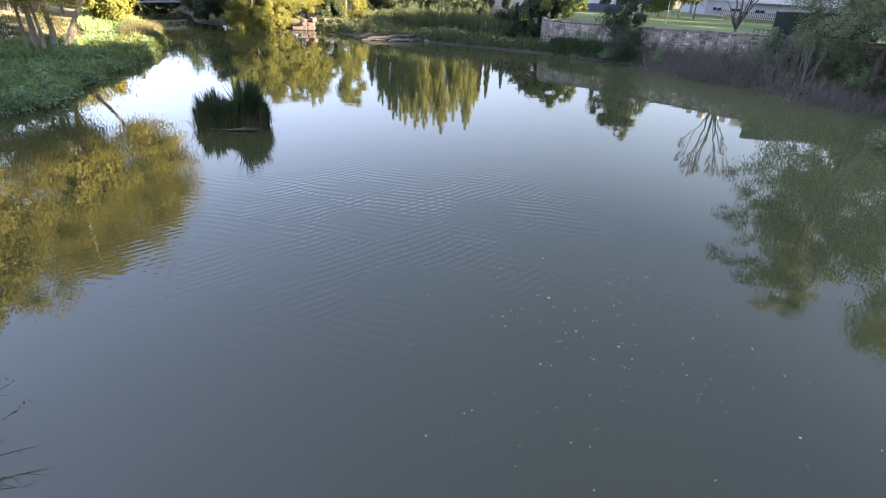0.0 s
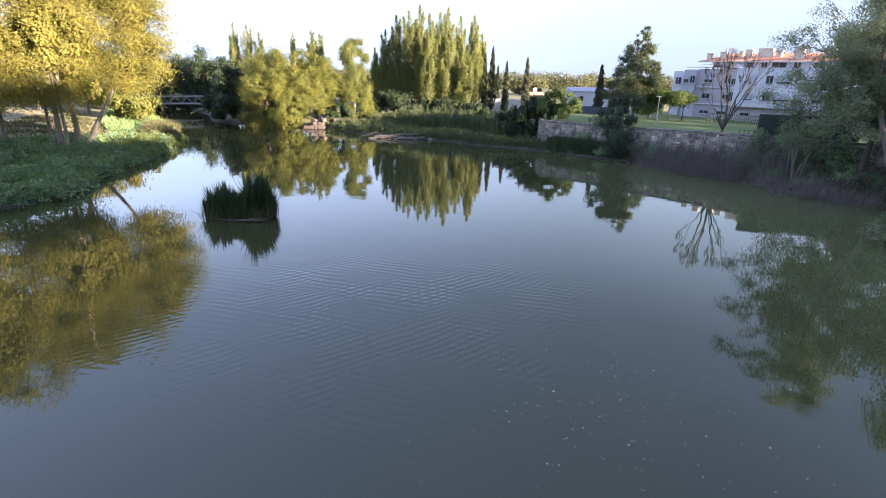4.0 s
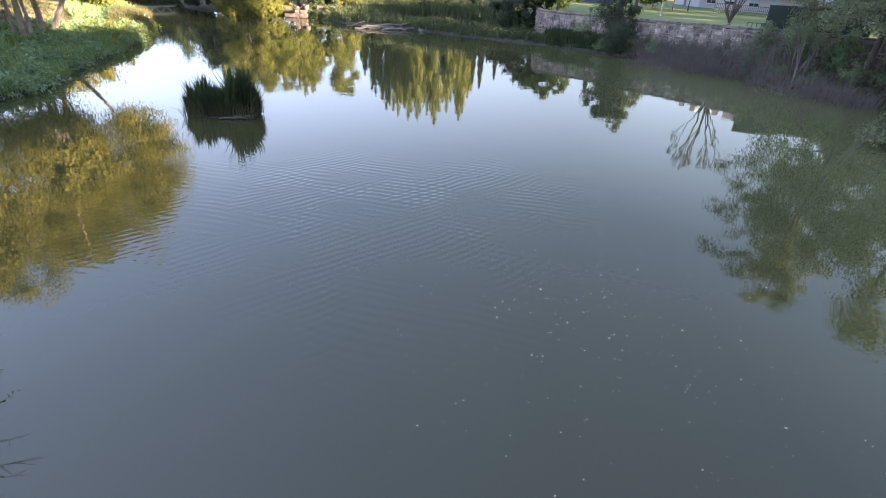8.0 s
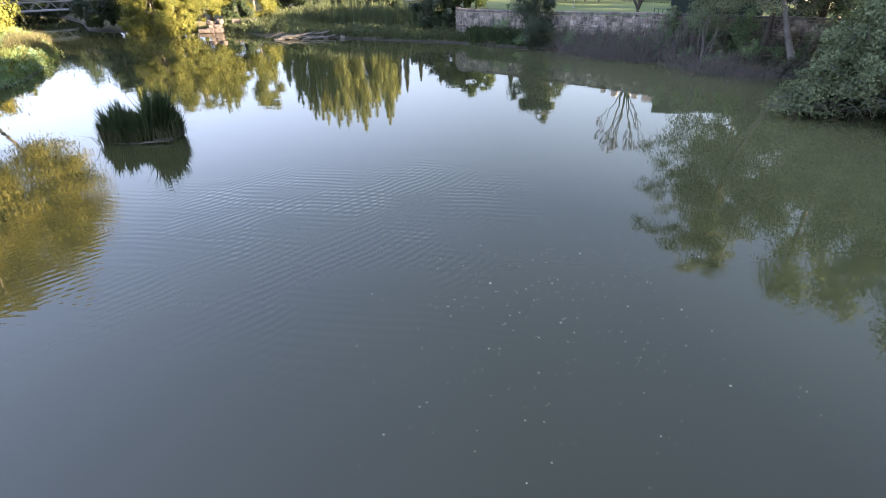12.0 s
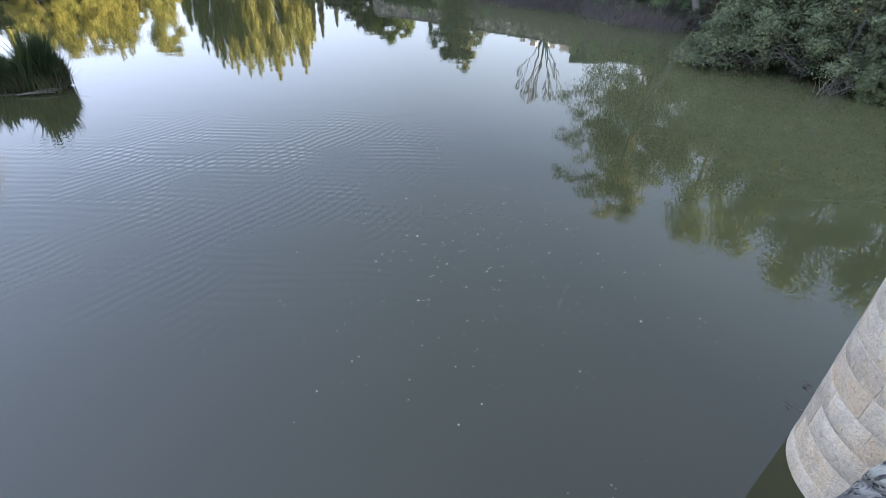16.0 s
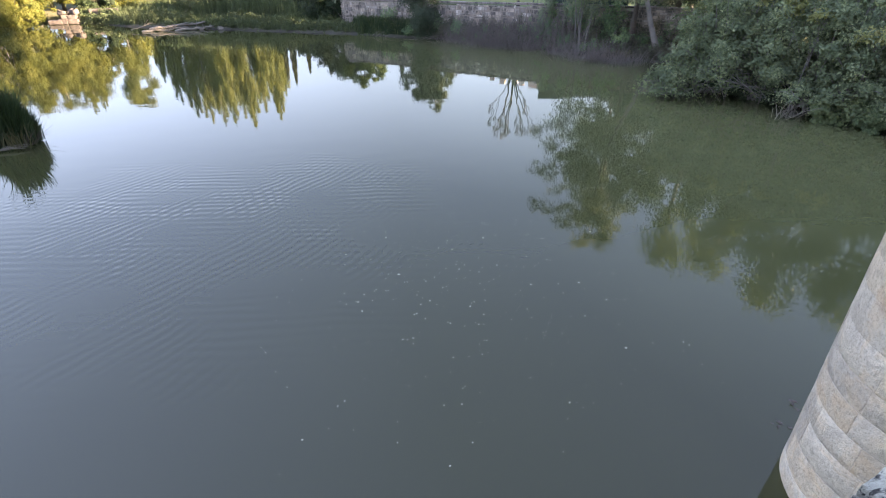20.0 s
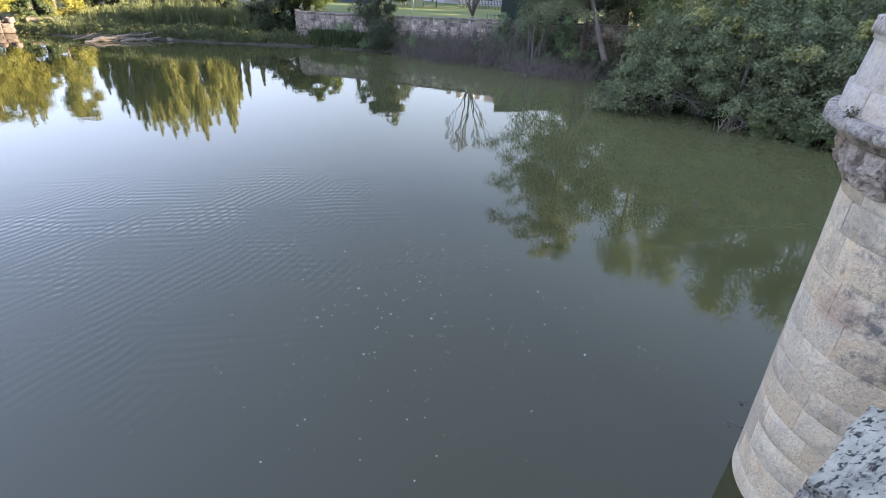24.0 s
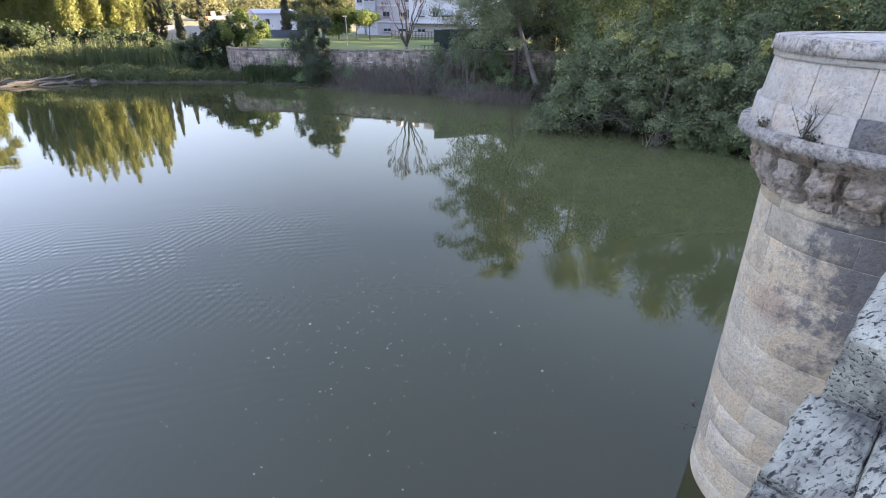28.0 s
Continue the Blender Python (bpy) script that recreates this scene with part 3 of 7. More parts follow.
def blades(bases, heights, width, rng, lean=0.3, dirs=None):
    """Curved grass or reed blades: two quads tapering to a tip."""
    n = len(bases)
    w = rng.uniform(0, 2 * math.pi, n)
    side = np.stack([np.cos(w), np.sin(w), np.zeros(n)], 1)
    if dirs is None:
        g = rng.uniform(0, 2 * math.pi, n)
        dirs = np.stack([np.cos(g), np.sin(g), np.zeros(n)], 1)
    bend = np.abs(rng.normal(0, lean, n))[:, None] * heights[:, None] * dirs
    rows = []
    for u, ww in ((0, 0.8), (0.55, 1.0), (1.0, 0.08)):
        c = bases + bend * u ** 2
        c = c + np.stack([np.zeros(n), np.zeros(n), heights * (u - 0.25 * u * u * np.minimum(1.2, np.linalg.norm(bend, axis=1) / heights))], 1)
        hw = (width * ww * 0.5 * rng.uniform(0.7, 1.3, n))[:, None] * side
        rows += [c - hw, c + hw]
    v = np.stack(rows, 1).reshape(-1, 3)
    o = (np.arange(n) * 6)[:, None, None]
    q = np.array([[0, 1, 3, 2], [2, 3, 5, 4]])[None]
    return v, (o + q).reshape(-1, 4)


# ---- ground and water ----
RIGHT_BANK = [(52, -60), (46, -20), (41, 8), (39, 22), (38, 34), (36.3, 41.2), (33.3, 44.3), (30.7, 49.4), (27.6, 55.2), (22.8, 60.2), (17.4, 63.4), (13, 67.6), (4, 72.6),
              (-2.6, 76.6), (-8, 80.5), (-14, 82.5), (-20, 88.5), (-26, 91.5), (-36, 93), (-44, 97), (-50, 109), (-62, 126), (-92, 152), (-150, 190)]
LEFT_BANK = [(-165, 165), (-110, 142), (-80, 122), (-60, 106), (-48, 88), (-37.5, 72), (-33.5, 63), (-31.5, 57), (-30.6, 51), (-30.4, 46), (-28.4, 40), (-27.6, 35.5), (-29.2, 32),
             (-34, 24), (-40, 8), (-46, -20), (-50, -60)]
RIVER = np.array(RIGHT_BANK + LEFT_BANK, float)
WALL_LINE = [(12.4, 71.6), (17.0, 67.6), (23.4, 61.2), (29.9, 55.2), (36.2, 49.3), (43.0, 43.0)]
LAWN_AREA = np.array(WALL_LINE + [(60, 36), (110, 60), (90, 150), (30, 130), (13.5, 100)], float)


def edge_distance(poly, x, y):
    """Signed distance to a polygon's edge, positive inside."""
    best = np.full(x.shape, 1e9)
    inside = np.zeros(x.shape, bool)
    for (ax, ay), (bx, by) in zip(poly, np.roll(poly, -1, 0)):
        dx, dy = bx - ax, by - ay
        u = np.clip(((x - ax) * dx + (y - ay) * dy) / (dx * dx + dy * dy), 0, 1)
        best = np.minimum(best, np.hypot(x - ax - u * dx, y - ay - u * dy))
        cross = ((ay > y) != (by > y)) & (x < dx * (y - ay) / (dy if dy else 1e-9) + ax)
        inside ^= cross
    return np.where(inside, best, -best)


def land(x, y):
    """The height of the ground."""
    x, y = np.asarray(x, float), np.asarray(y, float)
    d = -edge_distance(RIVER, x, y)
    wob = 0.18 * np.sin(x * 0.31 + y * 0.17) + 0.12 * np.sin(x * 0.83 - y * 0.61)
    z = np.where(d < 0, np.maximum(-1.6, d * 0.35 - 0.05), 0.12 + np.minimum(d, 2) * 0.22 + np.clip(d - 2, 0, 16) * 0.075 + np.clip(d - 18, 0, 60) * 0.02)
    z = z + np.where(d > 1, wob * np.clip(d - 1, 0, 4) / 4, 0)
    e = edge_distance(LAWN_AREA, x, y)
    back = np.clip((e - 2) / 45, 0, 1)
    up = np.clip((e - 0.1) / 0.6, 0, 1)
    z = z * (1 - up) + (3.45 - 0.55 * back) * up
    near = np.clip((18 - y) / 14, 0, 1) * (x > 38) * np.clip((x - 40) / 20, 0, 1)
    return z + near * 4.0 * (1 - up)


def axis(lo, hi, step, far):
    core = np.arange(lo, hi + 1e-6, step)
    grow = np.cumsum(step * 1.22 ** np.arange(1, 34))
    grow = grow[grow < far]
    return np.concatenate([lo - grow[::-1], core, hi + grow])


gx, gy = axis(-75, 75, 1.25, 2600), axis(-8, 135, 1.25, 2600)
XX, YY = np.meshgrid(gx, gy)
ZZ = land(XX, YY)
gv = np.stack([XX.ravel(), YY.ravel(), ZZ.ravel()], 1)
ni, nj = XX.shape
ii, jj = np.meshgrid(np.arange(ni - 1), np.arange(nj - 1), indexing="ij")
k0 = (ii * nj + jj).ravel()
ground = part("ground", from_arrays("ground", gv, np.stack([k0, k0 + 1, k0 + nj + 1, k0 + nj], 1), True), M_GROUND)
tagged(ground, "earth and grass river banks rising to flat land", "ground", "", "structure")

wx, wy = np.linspace(-170, 60, 47), np.linspace(-62, 190, 51)
WX, WY = np.meshgrid(wx, wy)
wv = np.stack([WX.ravel(), WY.ravel(), 0 * WX.ravel()], 1)
ni, nj = WX.shape
ii, jj = np.meshgrid(np.arange(ni - 1), np.arange(nj - 1), indexing="ij")
k0 = (ii * nj + jj).ravel()
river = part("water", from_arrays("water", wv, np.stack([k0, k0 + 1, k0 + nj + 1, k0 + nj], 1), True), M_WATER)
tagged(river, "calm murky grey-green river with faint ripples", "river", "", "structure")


def sheet(name, poly, step, lift, mat, label, category):
    """A ground cover that follows the land inside a polygon."""
    lo, hi = poly.min(0), poly.max(0)
    ax, ay = np.arange(lo[0], hi[0] + step, step), np.arange(lo[1], hi[1] + step, step)
    A, B = np.meshgrid(ax, ay)
    ok = edge_distance(poly, A, B) > 0
    v = np.stack([A.ravel(), B.ravel(), land(A, B).ravel() + lift], 1)
    n, m = A.shape
    i, j = np.meshgrid(np.arange(n - 1), np.arange(m - 1), indexing="ij")
    i, j = i.ravel(), j.ravel()
    keep = ok[i, j] & ok[i + 1, j] & ok[i, j + 1] & ok[i + 1, j + 1]
    k = (i * m + j)[keep]
    ob = part(name, from_arrays(name, v, np.stack([k, k + 1, k + m + 1, k + m], 1), True), mat)
    return tagged(ob, label, category, "", "structure")


sheet("lawn", np.array([(14.2, 71.4), (24, 62.2), (36.5, 50.4), (44, 44), (58, 60), (64, 84), (42, 104), (24, 100), (15, 90)], float), 0.8, 0.03, M_LAWN, "bright mown lawn behind the river wall", "lawn")
sheet("meadow", np.array([(-41, 52), (-38.5, 58), (-43, 72), (-58, 96), (-90, 110), (-95, 60), (-60, 44)], float), 1.0, 0.03, M_MEADOW, "dry yellow meadow below the trees", "meadow")

# ---- the bridge that the viewer stands on ----
U = Vector((math.sin(radians(77.6)), math.cos(radians(77.6)), 0))
N = Vector((-U.y, U.x, 0))
FACE = 0.077


def bridge_frame():
    m = Matrix((U, N, Vector((0, 0, 1)))).transposed().to_4x4()
    m.translation = N * FACE
    return m


BR = bridge_frame()
WIDTH = 6.0
bridge = thing("stone_bridge", (0, 0, 0), "old pale limestone arch bridge with thick parapets", "bridge")
bridge.matrix_world = BR
# piers and round arches that carry the deck
SPAN, PIERW, RISE = 20.0, 3.6, 5.2
for k in range(-4, 4):
    s0 = 10.2 + k * SPAN
    part("pier", box(bmesh.new(), s0, -WIDTH / 2 - 0.01, 2.15, PIERW, WIDTH - 0.02, 10.3), M_BRIDGE, bridge)
    bm = bmesh.new()
    lo, hi = s0 + PIERW / 2, s0 + SPAN - PIERW / 2
    rows = []
    for j in range(25):
        u = lo + (hi - lo) * j / 24
        c = 2 * (u - (lo + hi) / 2) / (hi - lo)
        zz = 0.3 + RISE * math.sqrt(max(0.0, 1 - c * c))
        rows.append([bm.verts.new((u, o, q)) for o in (-0.02, -WIDTH) for q in (zz, 7.3)])
    for p, q in zip(rows, rows[1:]):
        for i0, i1 in ((0, 1), (1, 3), (3, 2), (2, 0)):
            bm.faces.new((p[i0], q[i0], q[i1], p[i1]))
    bmesh.ops.recalc_face_normals(bm, faces=bm.faces)
    part("arch", bm, M_BRIDGE, bridge, "round masonry arch")
part("deck", box(bmesh.new(), 0, -WIDTH / 2, 7.36, 140, WIDTH - 1.0, 0.1), M_ASPHALT, bridge, "worn paved deck")
part("parapet", box(bmesh.new(), 0, -WIDTH + 0.22, 7.94, 140, 0.44, 1.26, 0, 0.03), M_BRIDGE, bridge)


def rough_block(s0, s1, o0, o1, z0, z1, seed, amount=0.012, cut=0.03):
    """A worn stone block: a bevelled, finely divided box with pitted, uneven faces."""
    bm = bmesh.new()
    box(bm, (s0 + s1) / 2, (o0 + o1) / 2, (z0 + z1) / 2, s1 - s0, o1 - o0, z1 - z0, 0, min(0.004, cut))
    for k, n in (("X", s1 - s0), ("Y", o1 - o0), ("Z", z1 - z0)):
        i = "XYZ".index(k)
        lo = (s0, o0, z0)[i]
        step = max(0.011, n / 60)
        for q in np.arange(lo + step, lo + n - step / 2, step):
            co, no = [0, 0, 0], [0, 0, 0]
            co[i], no[i] = q, 1
            bmesh.ops.bisect_plane(bm, geom=bm.verts[:] + bm.edges[:] + bm.faces[:], plane_co=co, plane_no=no)
    for v in bm.verts:
        c = v.co * 24 + Vector((seed * 3.1, 0, 0))
        d = amount * 0.3 * noise.fractal(c, 0.9, 2.1, 4) - amount * 0.7 * max(0, noise.noise(v.co * Vector((14, 30, 22)) + Vector((seed, 7, 0))) - 0.12)
        edge = min(abs(v.co.y - o1) + abs(v.co.z - z1), abs(v.co.x - s0) + abs(v.co.z - z1))
        chip = -0.004 * max(0, noise.noise(v.co * 8 + Vector((seed * 1.7, 3, 1)))) if edge < 0.07 else 0
        nn = (v.co - Vector(((s0 + s1) / 2, (o0 + o1) / 2, (z0 + z1) / 2)))
        w = Vector((nn.x / (s1 - s0), nn.y / (o1 - o0), nn.z / (z1 - z0)))
        a = max(range(3), key=lambda q: abs(w[q]))
        n = Vector((0, 0, 0))
        n[a] = 1 if w[a] > 0 else -1
        v.co += n * d + Vector((0, 1, 1)) * chip
    for f in bm.faces:
        f.smooth = True
    for e in bm.edges:
        if len(e.link_faces) == 2 and e.calc_face_angle() > 0.6:
            e.smooth = False
    return bm


# the parapet beside the viewer: worn blocks, the nearer ones lower
NEAR, FAR = 8.40, 8.52
part("parapet_block", rough_block(0.95, 1.72, -0.42, -0.018, 7.96, FAR, 1, 0.006), M_PITTED, bridge, "grey lichen-stained parapet block")
part("parapet_block", rough_block(0.695, 0.94, -0.104, -0.002, 8.10, NEAR, 2, 0.014), M_PITTED, bridge, "pitted bluish-white parapet stone")
part("parapet_block", rough_block(0.42, 0.94, -0.42, -0.1045, 8.10, NEAR + 0.012, 3, 0.009), M_PITTED, bridge)
part("parapet_block", rough_block(-0.15, 0.686, -0.106, 0.0, 8.10, NEAR - 0.008, 4, 0.012), M_PITTED, bridge)
part("parapet_block", rough_block(-0.5, 0.41, -0.42, -0.1065, 8.10, NEAR, 5, 0.010), M_PITTED, bridge)
for i in range(9):
    s0 = 1.735 + i * 0.80
    part("parapet_block", box(bmesh.new(), s0 + 0.39, -0.21, 8.27, 0.78, 0.42, 0.62, 0, 0.025), M_COPING, bridge)
for s in [-0.9 - 0.8 * i for i in range(30)]:
    part("parapet_block", box(bmesh.new(), s, -0.21, 8.18, 0.78, 0.42, 0.44, 0, 0.025), M_COPING, bridge)
part("parapet_base", box(bmesh.new(), 0, -0.215, 7.70, 140, 0.41, 0.795), M_BRIDGE, bridge)
part("parapet_far", box(bmesh.new(), 43, -0.21, 8.27, 61, 0.42, 0.62, 0, 0.02), M_BRIDGE, bridge)

# ---- the round cutwater pier with its turret ----
PC = Vector((9.83, 2.96, 0))
pier = thing("bridge_pier", PC, "round pale limestone cutwater pier with corbelled turret balcony", "bridge pier")
A_OUT = math.degrees(math.atan2(N.y, N.x))


def ring_block(a0, a1, z0, z1, r0, r1, rin, seed, bulge=0.012, seg=4, bev=0.012, chip=0.0):
    """A curved stone of a drum between two angles (degrees), with eased edges and an uneven face."""
    rng = random.Random(seed)
    bm = bmesh.new()
    g = (0.0, 0.012, 0.5, 0.988, 1.0)
    off = rng.uniform(-0.004, 0.004)
    cols = [a0 + (a1 - a0) * q for q in ([0, 0.01] + [0.01 + 0.98 * i / seg for i in range(1, seg)] + [0.99, 1])]
    grid = []
    for i, a in enumerate(cols):
        w = radians(a)
        row = []
        for j, q in enumerate(g):
            z = z0 + (z1 - z0) * q
            rr = r0 + (r1 - r0) * q + off
            rim = i in (0, len(cols) - 1) or j in (0, len(g) - 1)
            rr -= bev if rim else 0
            if chip and (rim or j in (1, len(g) - 2)):
                rr -= chip * max(0.0, noise.fractal(Vector((a * 0.45 + seed, z * 9.0, seed * 0.3)), 0.8, 2.0, 3)) * (1.0 if rim else 0.55)
            rr += 0 if rim else bulge * noise.noise(Vector((a * 0.12 + seed, z * 3.0, seed * 0.7)))
            row.append(bm.verts.new((rr * math.cos(w), rr * math.sin(w), z)))
        grid.append(row)
    inner = [[bm.verts.new((rin * math.cos(radians(a)), rin * math.sin(radians(a)), z)) for z in (z0, z1)] for a in (a0, a1)]
    for i in range(len(cols) - 1):
        for j in range(len(g) - 1):
            bm.faces.new((grid[i][j], grid[i + 1][j], grid[i + 1][j + 1], grid[i][j + 1])).smooth = 0 < i < len(cols) - 2 and 0 < j < len(g) - 2
    bm.faces.new([grid[0][j] for j in range(len(g))][::-1] + [inner[0][0], inner[0][1]][0:2])
    bm.faces.new([grid[-1][j] for j in range(len(g))] + [inner[1][1], inner[1][0]])
    bm.faces.new([grid[i][-1] for i in range(len(cols))] + [inner[1][1], inner[0][1]])
    bm.faces.new([grid[i][0] for i in range(len(cols))][::-1] + [inner[0][0], inner[1][0]])
    bmesh.ops.recalc_face_normals(bm, faces=bm.faces)
    return bm


def drum(name, parent, z0, z1, r0, r1, mat, sides=56, label=""):
    bm = bmesh.new()
    bmesh.ops.create_cone(bm, cap_ends=True, segments=sides, radius1=r0, radius2=r1, depth=z1 - z0, matrix=Matrix.Translation((0, 0, (z0 + z1) / 2)))
    return part(name, bm, mat, parent, label)


drum("core", pier, -1.5, 6.5, 1.583, 1.708, M_JOINT)
rp = random.Random(11)
z, course = -0.75, 0
while z < 6.38:
    hgt = rp.uniform(0.46, 0.68)
    z1 = min(z + hgt, 6.42)
    if 6.42 - z1 < 0.2:
        z1 = 6.42
    r_a, r_b = 1.60 + 0.105 * max(z, 0) / 6.4, 1.60 + 0.105 * max(z1, 0) / 6.4
    a = A_OUT - 100 + rp.uniform(0, 25)
    while a < A_OUT + 130:
        da = rp.uniform(26, 52)
        jag = rp.uniform(-0.006, 0.0)
        part("stone_block", ring_block(a + 0.07, a + da - 0.07, z + 0.002, z1 - 0.002 + jag, r_a + 0.012, r_b + 0.012, 1.45, course * 31 + int(a), 0.004, 6, rp.choice((0.0015, 0.003, 0.005))), M_PIER, pier)
        a += da
    z = z1
    course += 1


def arc_blocks(name, z0, z1, r0, r1, joints, mat, rin, bulge=0.01, bev=0.012, label="", seg=6, chip=0.0):
    """A ring of curved stones between the joints (degrees from the outward direction)."""
    for a, b in zip(joints, joints[1:]):
        part(name, ring_block(A_OUT + a + 0.12, A_OUT + b - 0.12, z0, z1, r0, r1, rin, int(a * 7 + z0 * 91), bulge, seg, bev, chip), mat, pier, label)


# rough corbels
for i, a in enumerate(np.arange(A_OUT - 115, A_OUT + 120, 15.6)):
    rr = random.Random(40 + i)
    bm = bmesh.new()
    ln = rr.uniform(0.30, 0.46)
    prof = [(1.62, 6.36), (1.78, 6.36), (1.84, 6.44), (1.80, 6.56), (1.95, 6.60), (2.02, 6.74), (2.0, 6.98), (1.62, 6.98)]
    w = rr.uniform(0.17, 0.22)
    rows = []
    for s in (-w, -w * 0.75, w * 0.75, w):
        k = 1.0 if abs(s) < w else 0.94
        rows.append([bm.verts.new(((1.62 + (r - 1.62) * k + 0.05 * noise.noise(Vector((s * 9, q * 5, i)))) , s + 0.02 * noise.noise(Vector((q * 7, i, 2))), q)) for r, q in prof])
    for m_, n_ in zip(rows, rows[1:]):
        for j in range(len(prof)):
            j2 = (j + 1) % len(prof)
            bm.faces.new((m_[j], m_[j2], n_[j2], n_[j])).smooth = False
    bm.faces.new(rows[0][::-1])
    bm.faces.new(rows[-1])
    bmesh.ops.recalc_face_normals(bm, faces=bm.faces)
    bmesh.ops.triangulate(bm, faces=[f for f in bm.faces if len(f.verts) > 4])
    bmesh.ops.subdivide_edges(bm, edges=bm.edges[:], cuts=4, use_grid_fill=True)
    for v in bm.verts:
        k = v.co * 8 + Vector((i * 5.3, 0, 0))
        v.co += Vector((0.055 * noise.fractal(k, 0.8, 2.1, 3), 0.035 * noise.noise(k + Vector((9, 0, 0))), 0.05 * noise.noise(k + Vector((0, 9, 0)))))
    bmesh.ops.rotate(bm, verts=bm.verts, cent=(0, 0, 0), matrix=Matrix.Rotation(radians(a), 3, "Z"))
    part("corbel", bm, M_CORBEL, pier, "worn rounded corbel stone")
arc_blocks("corbel_infill", 6.42, 6.98, 1.72, 1.80, [-115 + 13 * k for k in range(19)], M_CORBEL, 1.45, 0.16, 0.05)
arc_blocks("moulding", 6.98, 7.18, 2.03, 2.17, (-115, -84, -52, -21, 12, 44, 70, 98, 120), M_CORBEL, 1.5, 0.03, 0.012, "", 14, 0.06)
arc_blocks("ledge_slab", 7.18, 7.36, 2.29, 2.28, (-115, -80, -45, -10, 27, 62, 95, 120), M_LEDGE, 1.6, 0.014, 0.004, "grey-topped projecting ledge slab", 20, 0.05)
arc_blocks("plinth_block", 7.36, 7.72, 2.15, 2.13, (-115, -85, -52, -20, 14, 46, 79), M_TURRET, 1.7, 0.010, 0.003, "", 8, 0.014)
arc_blocks("plinth_block", 7.36, 7.72, 2.152, 2.128, (79, 103, 120), M_WEATHERED, 1.7, 0.016, 0.004, "dark weathered plinth block", 8, 0.02)
arc_blocks("panel_slab", 7.72, 8.30, 2.08, 2.02, (-115, -88, -60, -33, -5, 26, 59, 79, 104, 120), M_TURRET, 1.75, 0.007, 0.003)
arc_blocks("cap_band", 8.30, 8.39, 2.045, 2.045, (-115, -80, -44, -8, 28, 61, 96, 120), M_TURRET, 1.72, 0.006, 0.003, "", 10, 0.012)
arc_blocks("cap_slab", 8.39, 8.585, 2.10, 2.08, (-115, -92, -66, -38, -10, 20, 70, 94, 120), M_LEDGE, 1.66, 0.010, 0.004, "grey coping slab", 18, 0.022)
drum("turret_top", pier, 8.2, 8.572, 1.70, 1.70, M_TURRET, 56, "pale flat stone top")
# weeds growing from the ledge
rw = np.random.default_rng(5)


def weed(at, n, hgt, lean, leaf_n, mat_leaf, label):
    t = thing("ledge_weed", at, label, "weed", "weeds on the ledge")
    tips = []
    for i in range(n):
        d = Vector((rw.normal(0, lean), rw.normal(0, lean), 1)).normalized()
        L = hgt * rw.uniform(0.5, 1.0)
        m_ = d * L * 0.5 + Vector((rw.normal(0, 0.03), rw.normal(0, 0.03), 0))
        e = d * L + Vector((rw.normal(0, 0.07), rw.normal(0, 0.07), 0))
        spec = [([(0, 0, 0), m_, e], [0.006, 0.004, 0.0015])]
        for q in range(3):
            s = m_.lerp(e, rw.uniform(0, 0.7))
            x = s + Vector(rw.normal(0, 0.08, 3)) + Vector((0, 0, 0.06))
            spec.append(([s, (s + x) / 2, x], [0.003, 0.002, 0.001]))
            tips.append(tuple(x))
        part("stem", tubes("stem", spec, 4), M_TWIG, t, "dry brown stem")
    pts = np.array(tips)[rw.integers(0, len(tips), leaf_n)] * rw.uniform(0.2, 1, (leaf_n, 1)) + rw.normal(0, 0.03, (leaf_n, 3))
    pts[:, 2] = np.abs(pts[:, 2])
    v, f = leaves(pts, 0.03, rw)
    part("leaves", from_arrays("leaves", v, f), mat_leaf, t)


def on_ledge(a, r, z):
    return PC + Vector((r * math.cos(radians(a)), r * math.sin(radians(a)), z))


weed(on_ledge(A_OUT + 64.5, 2.2, 7.35), 9, 0.66, 0.26, 40, L_DRY, "dry branching weed rooted on the stone ledge")
weed(on_ledge(A_OUT + 67.5, 2.2, 7.35), 8, 0.10, 0.9, 90, L_REED, "small dark tuft rooted on the stone ledge")
weed(on_ledge(A_OUT + 44, 2.22, 7.35), 7, 0.10, 0.9, 70, L_DRY, "small dry tuft on the stone ledge")

# ---- the river wall of rubble stone on the far bank ----
river_wall = thing("river_wall", (WALL_LINE[0][0], WALL_LINE[0][1], 0), "long rubble stone retaining wall stained dark, above the river", "wall", "", "structure")
origin = Vector((WALL_LINE[0][0], WALL_LINE[0][1], 0))


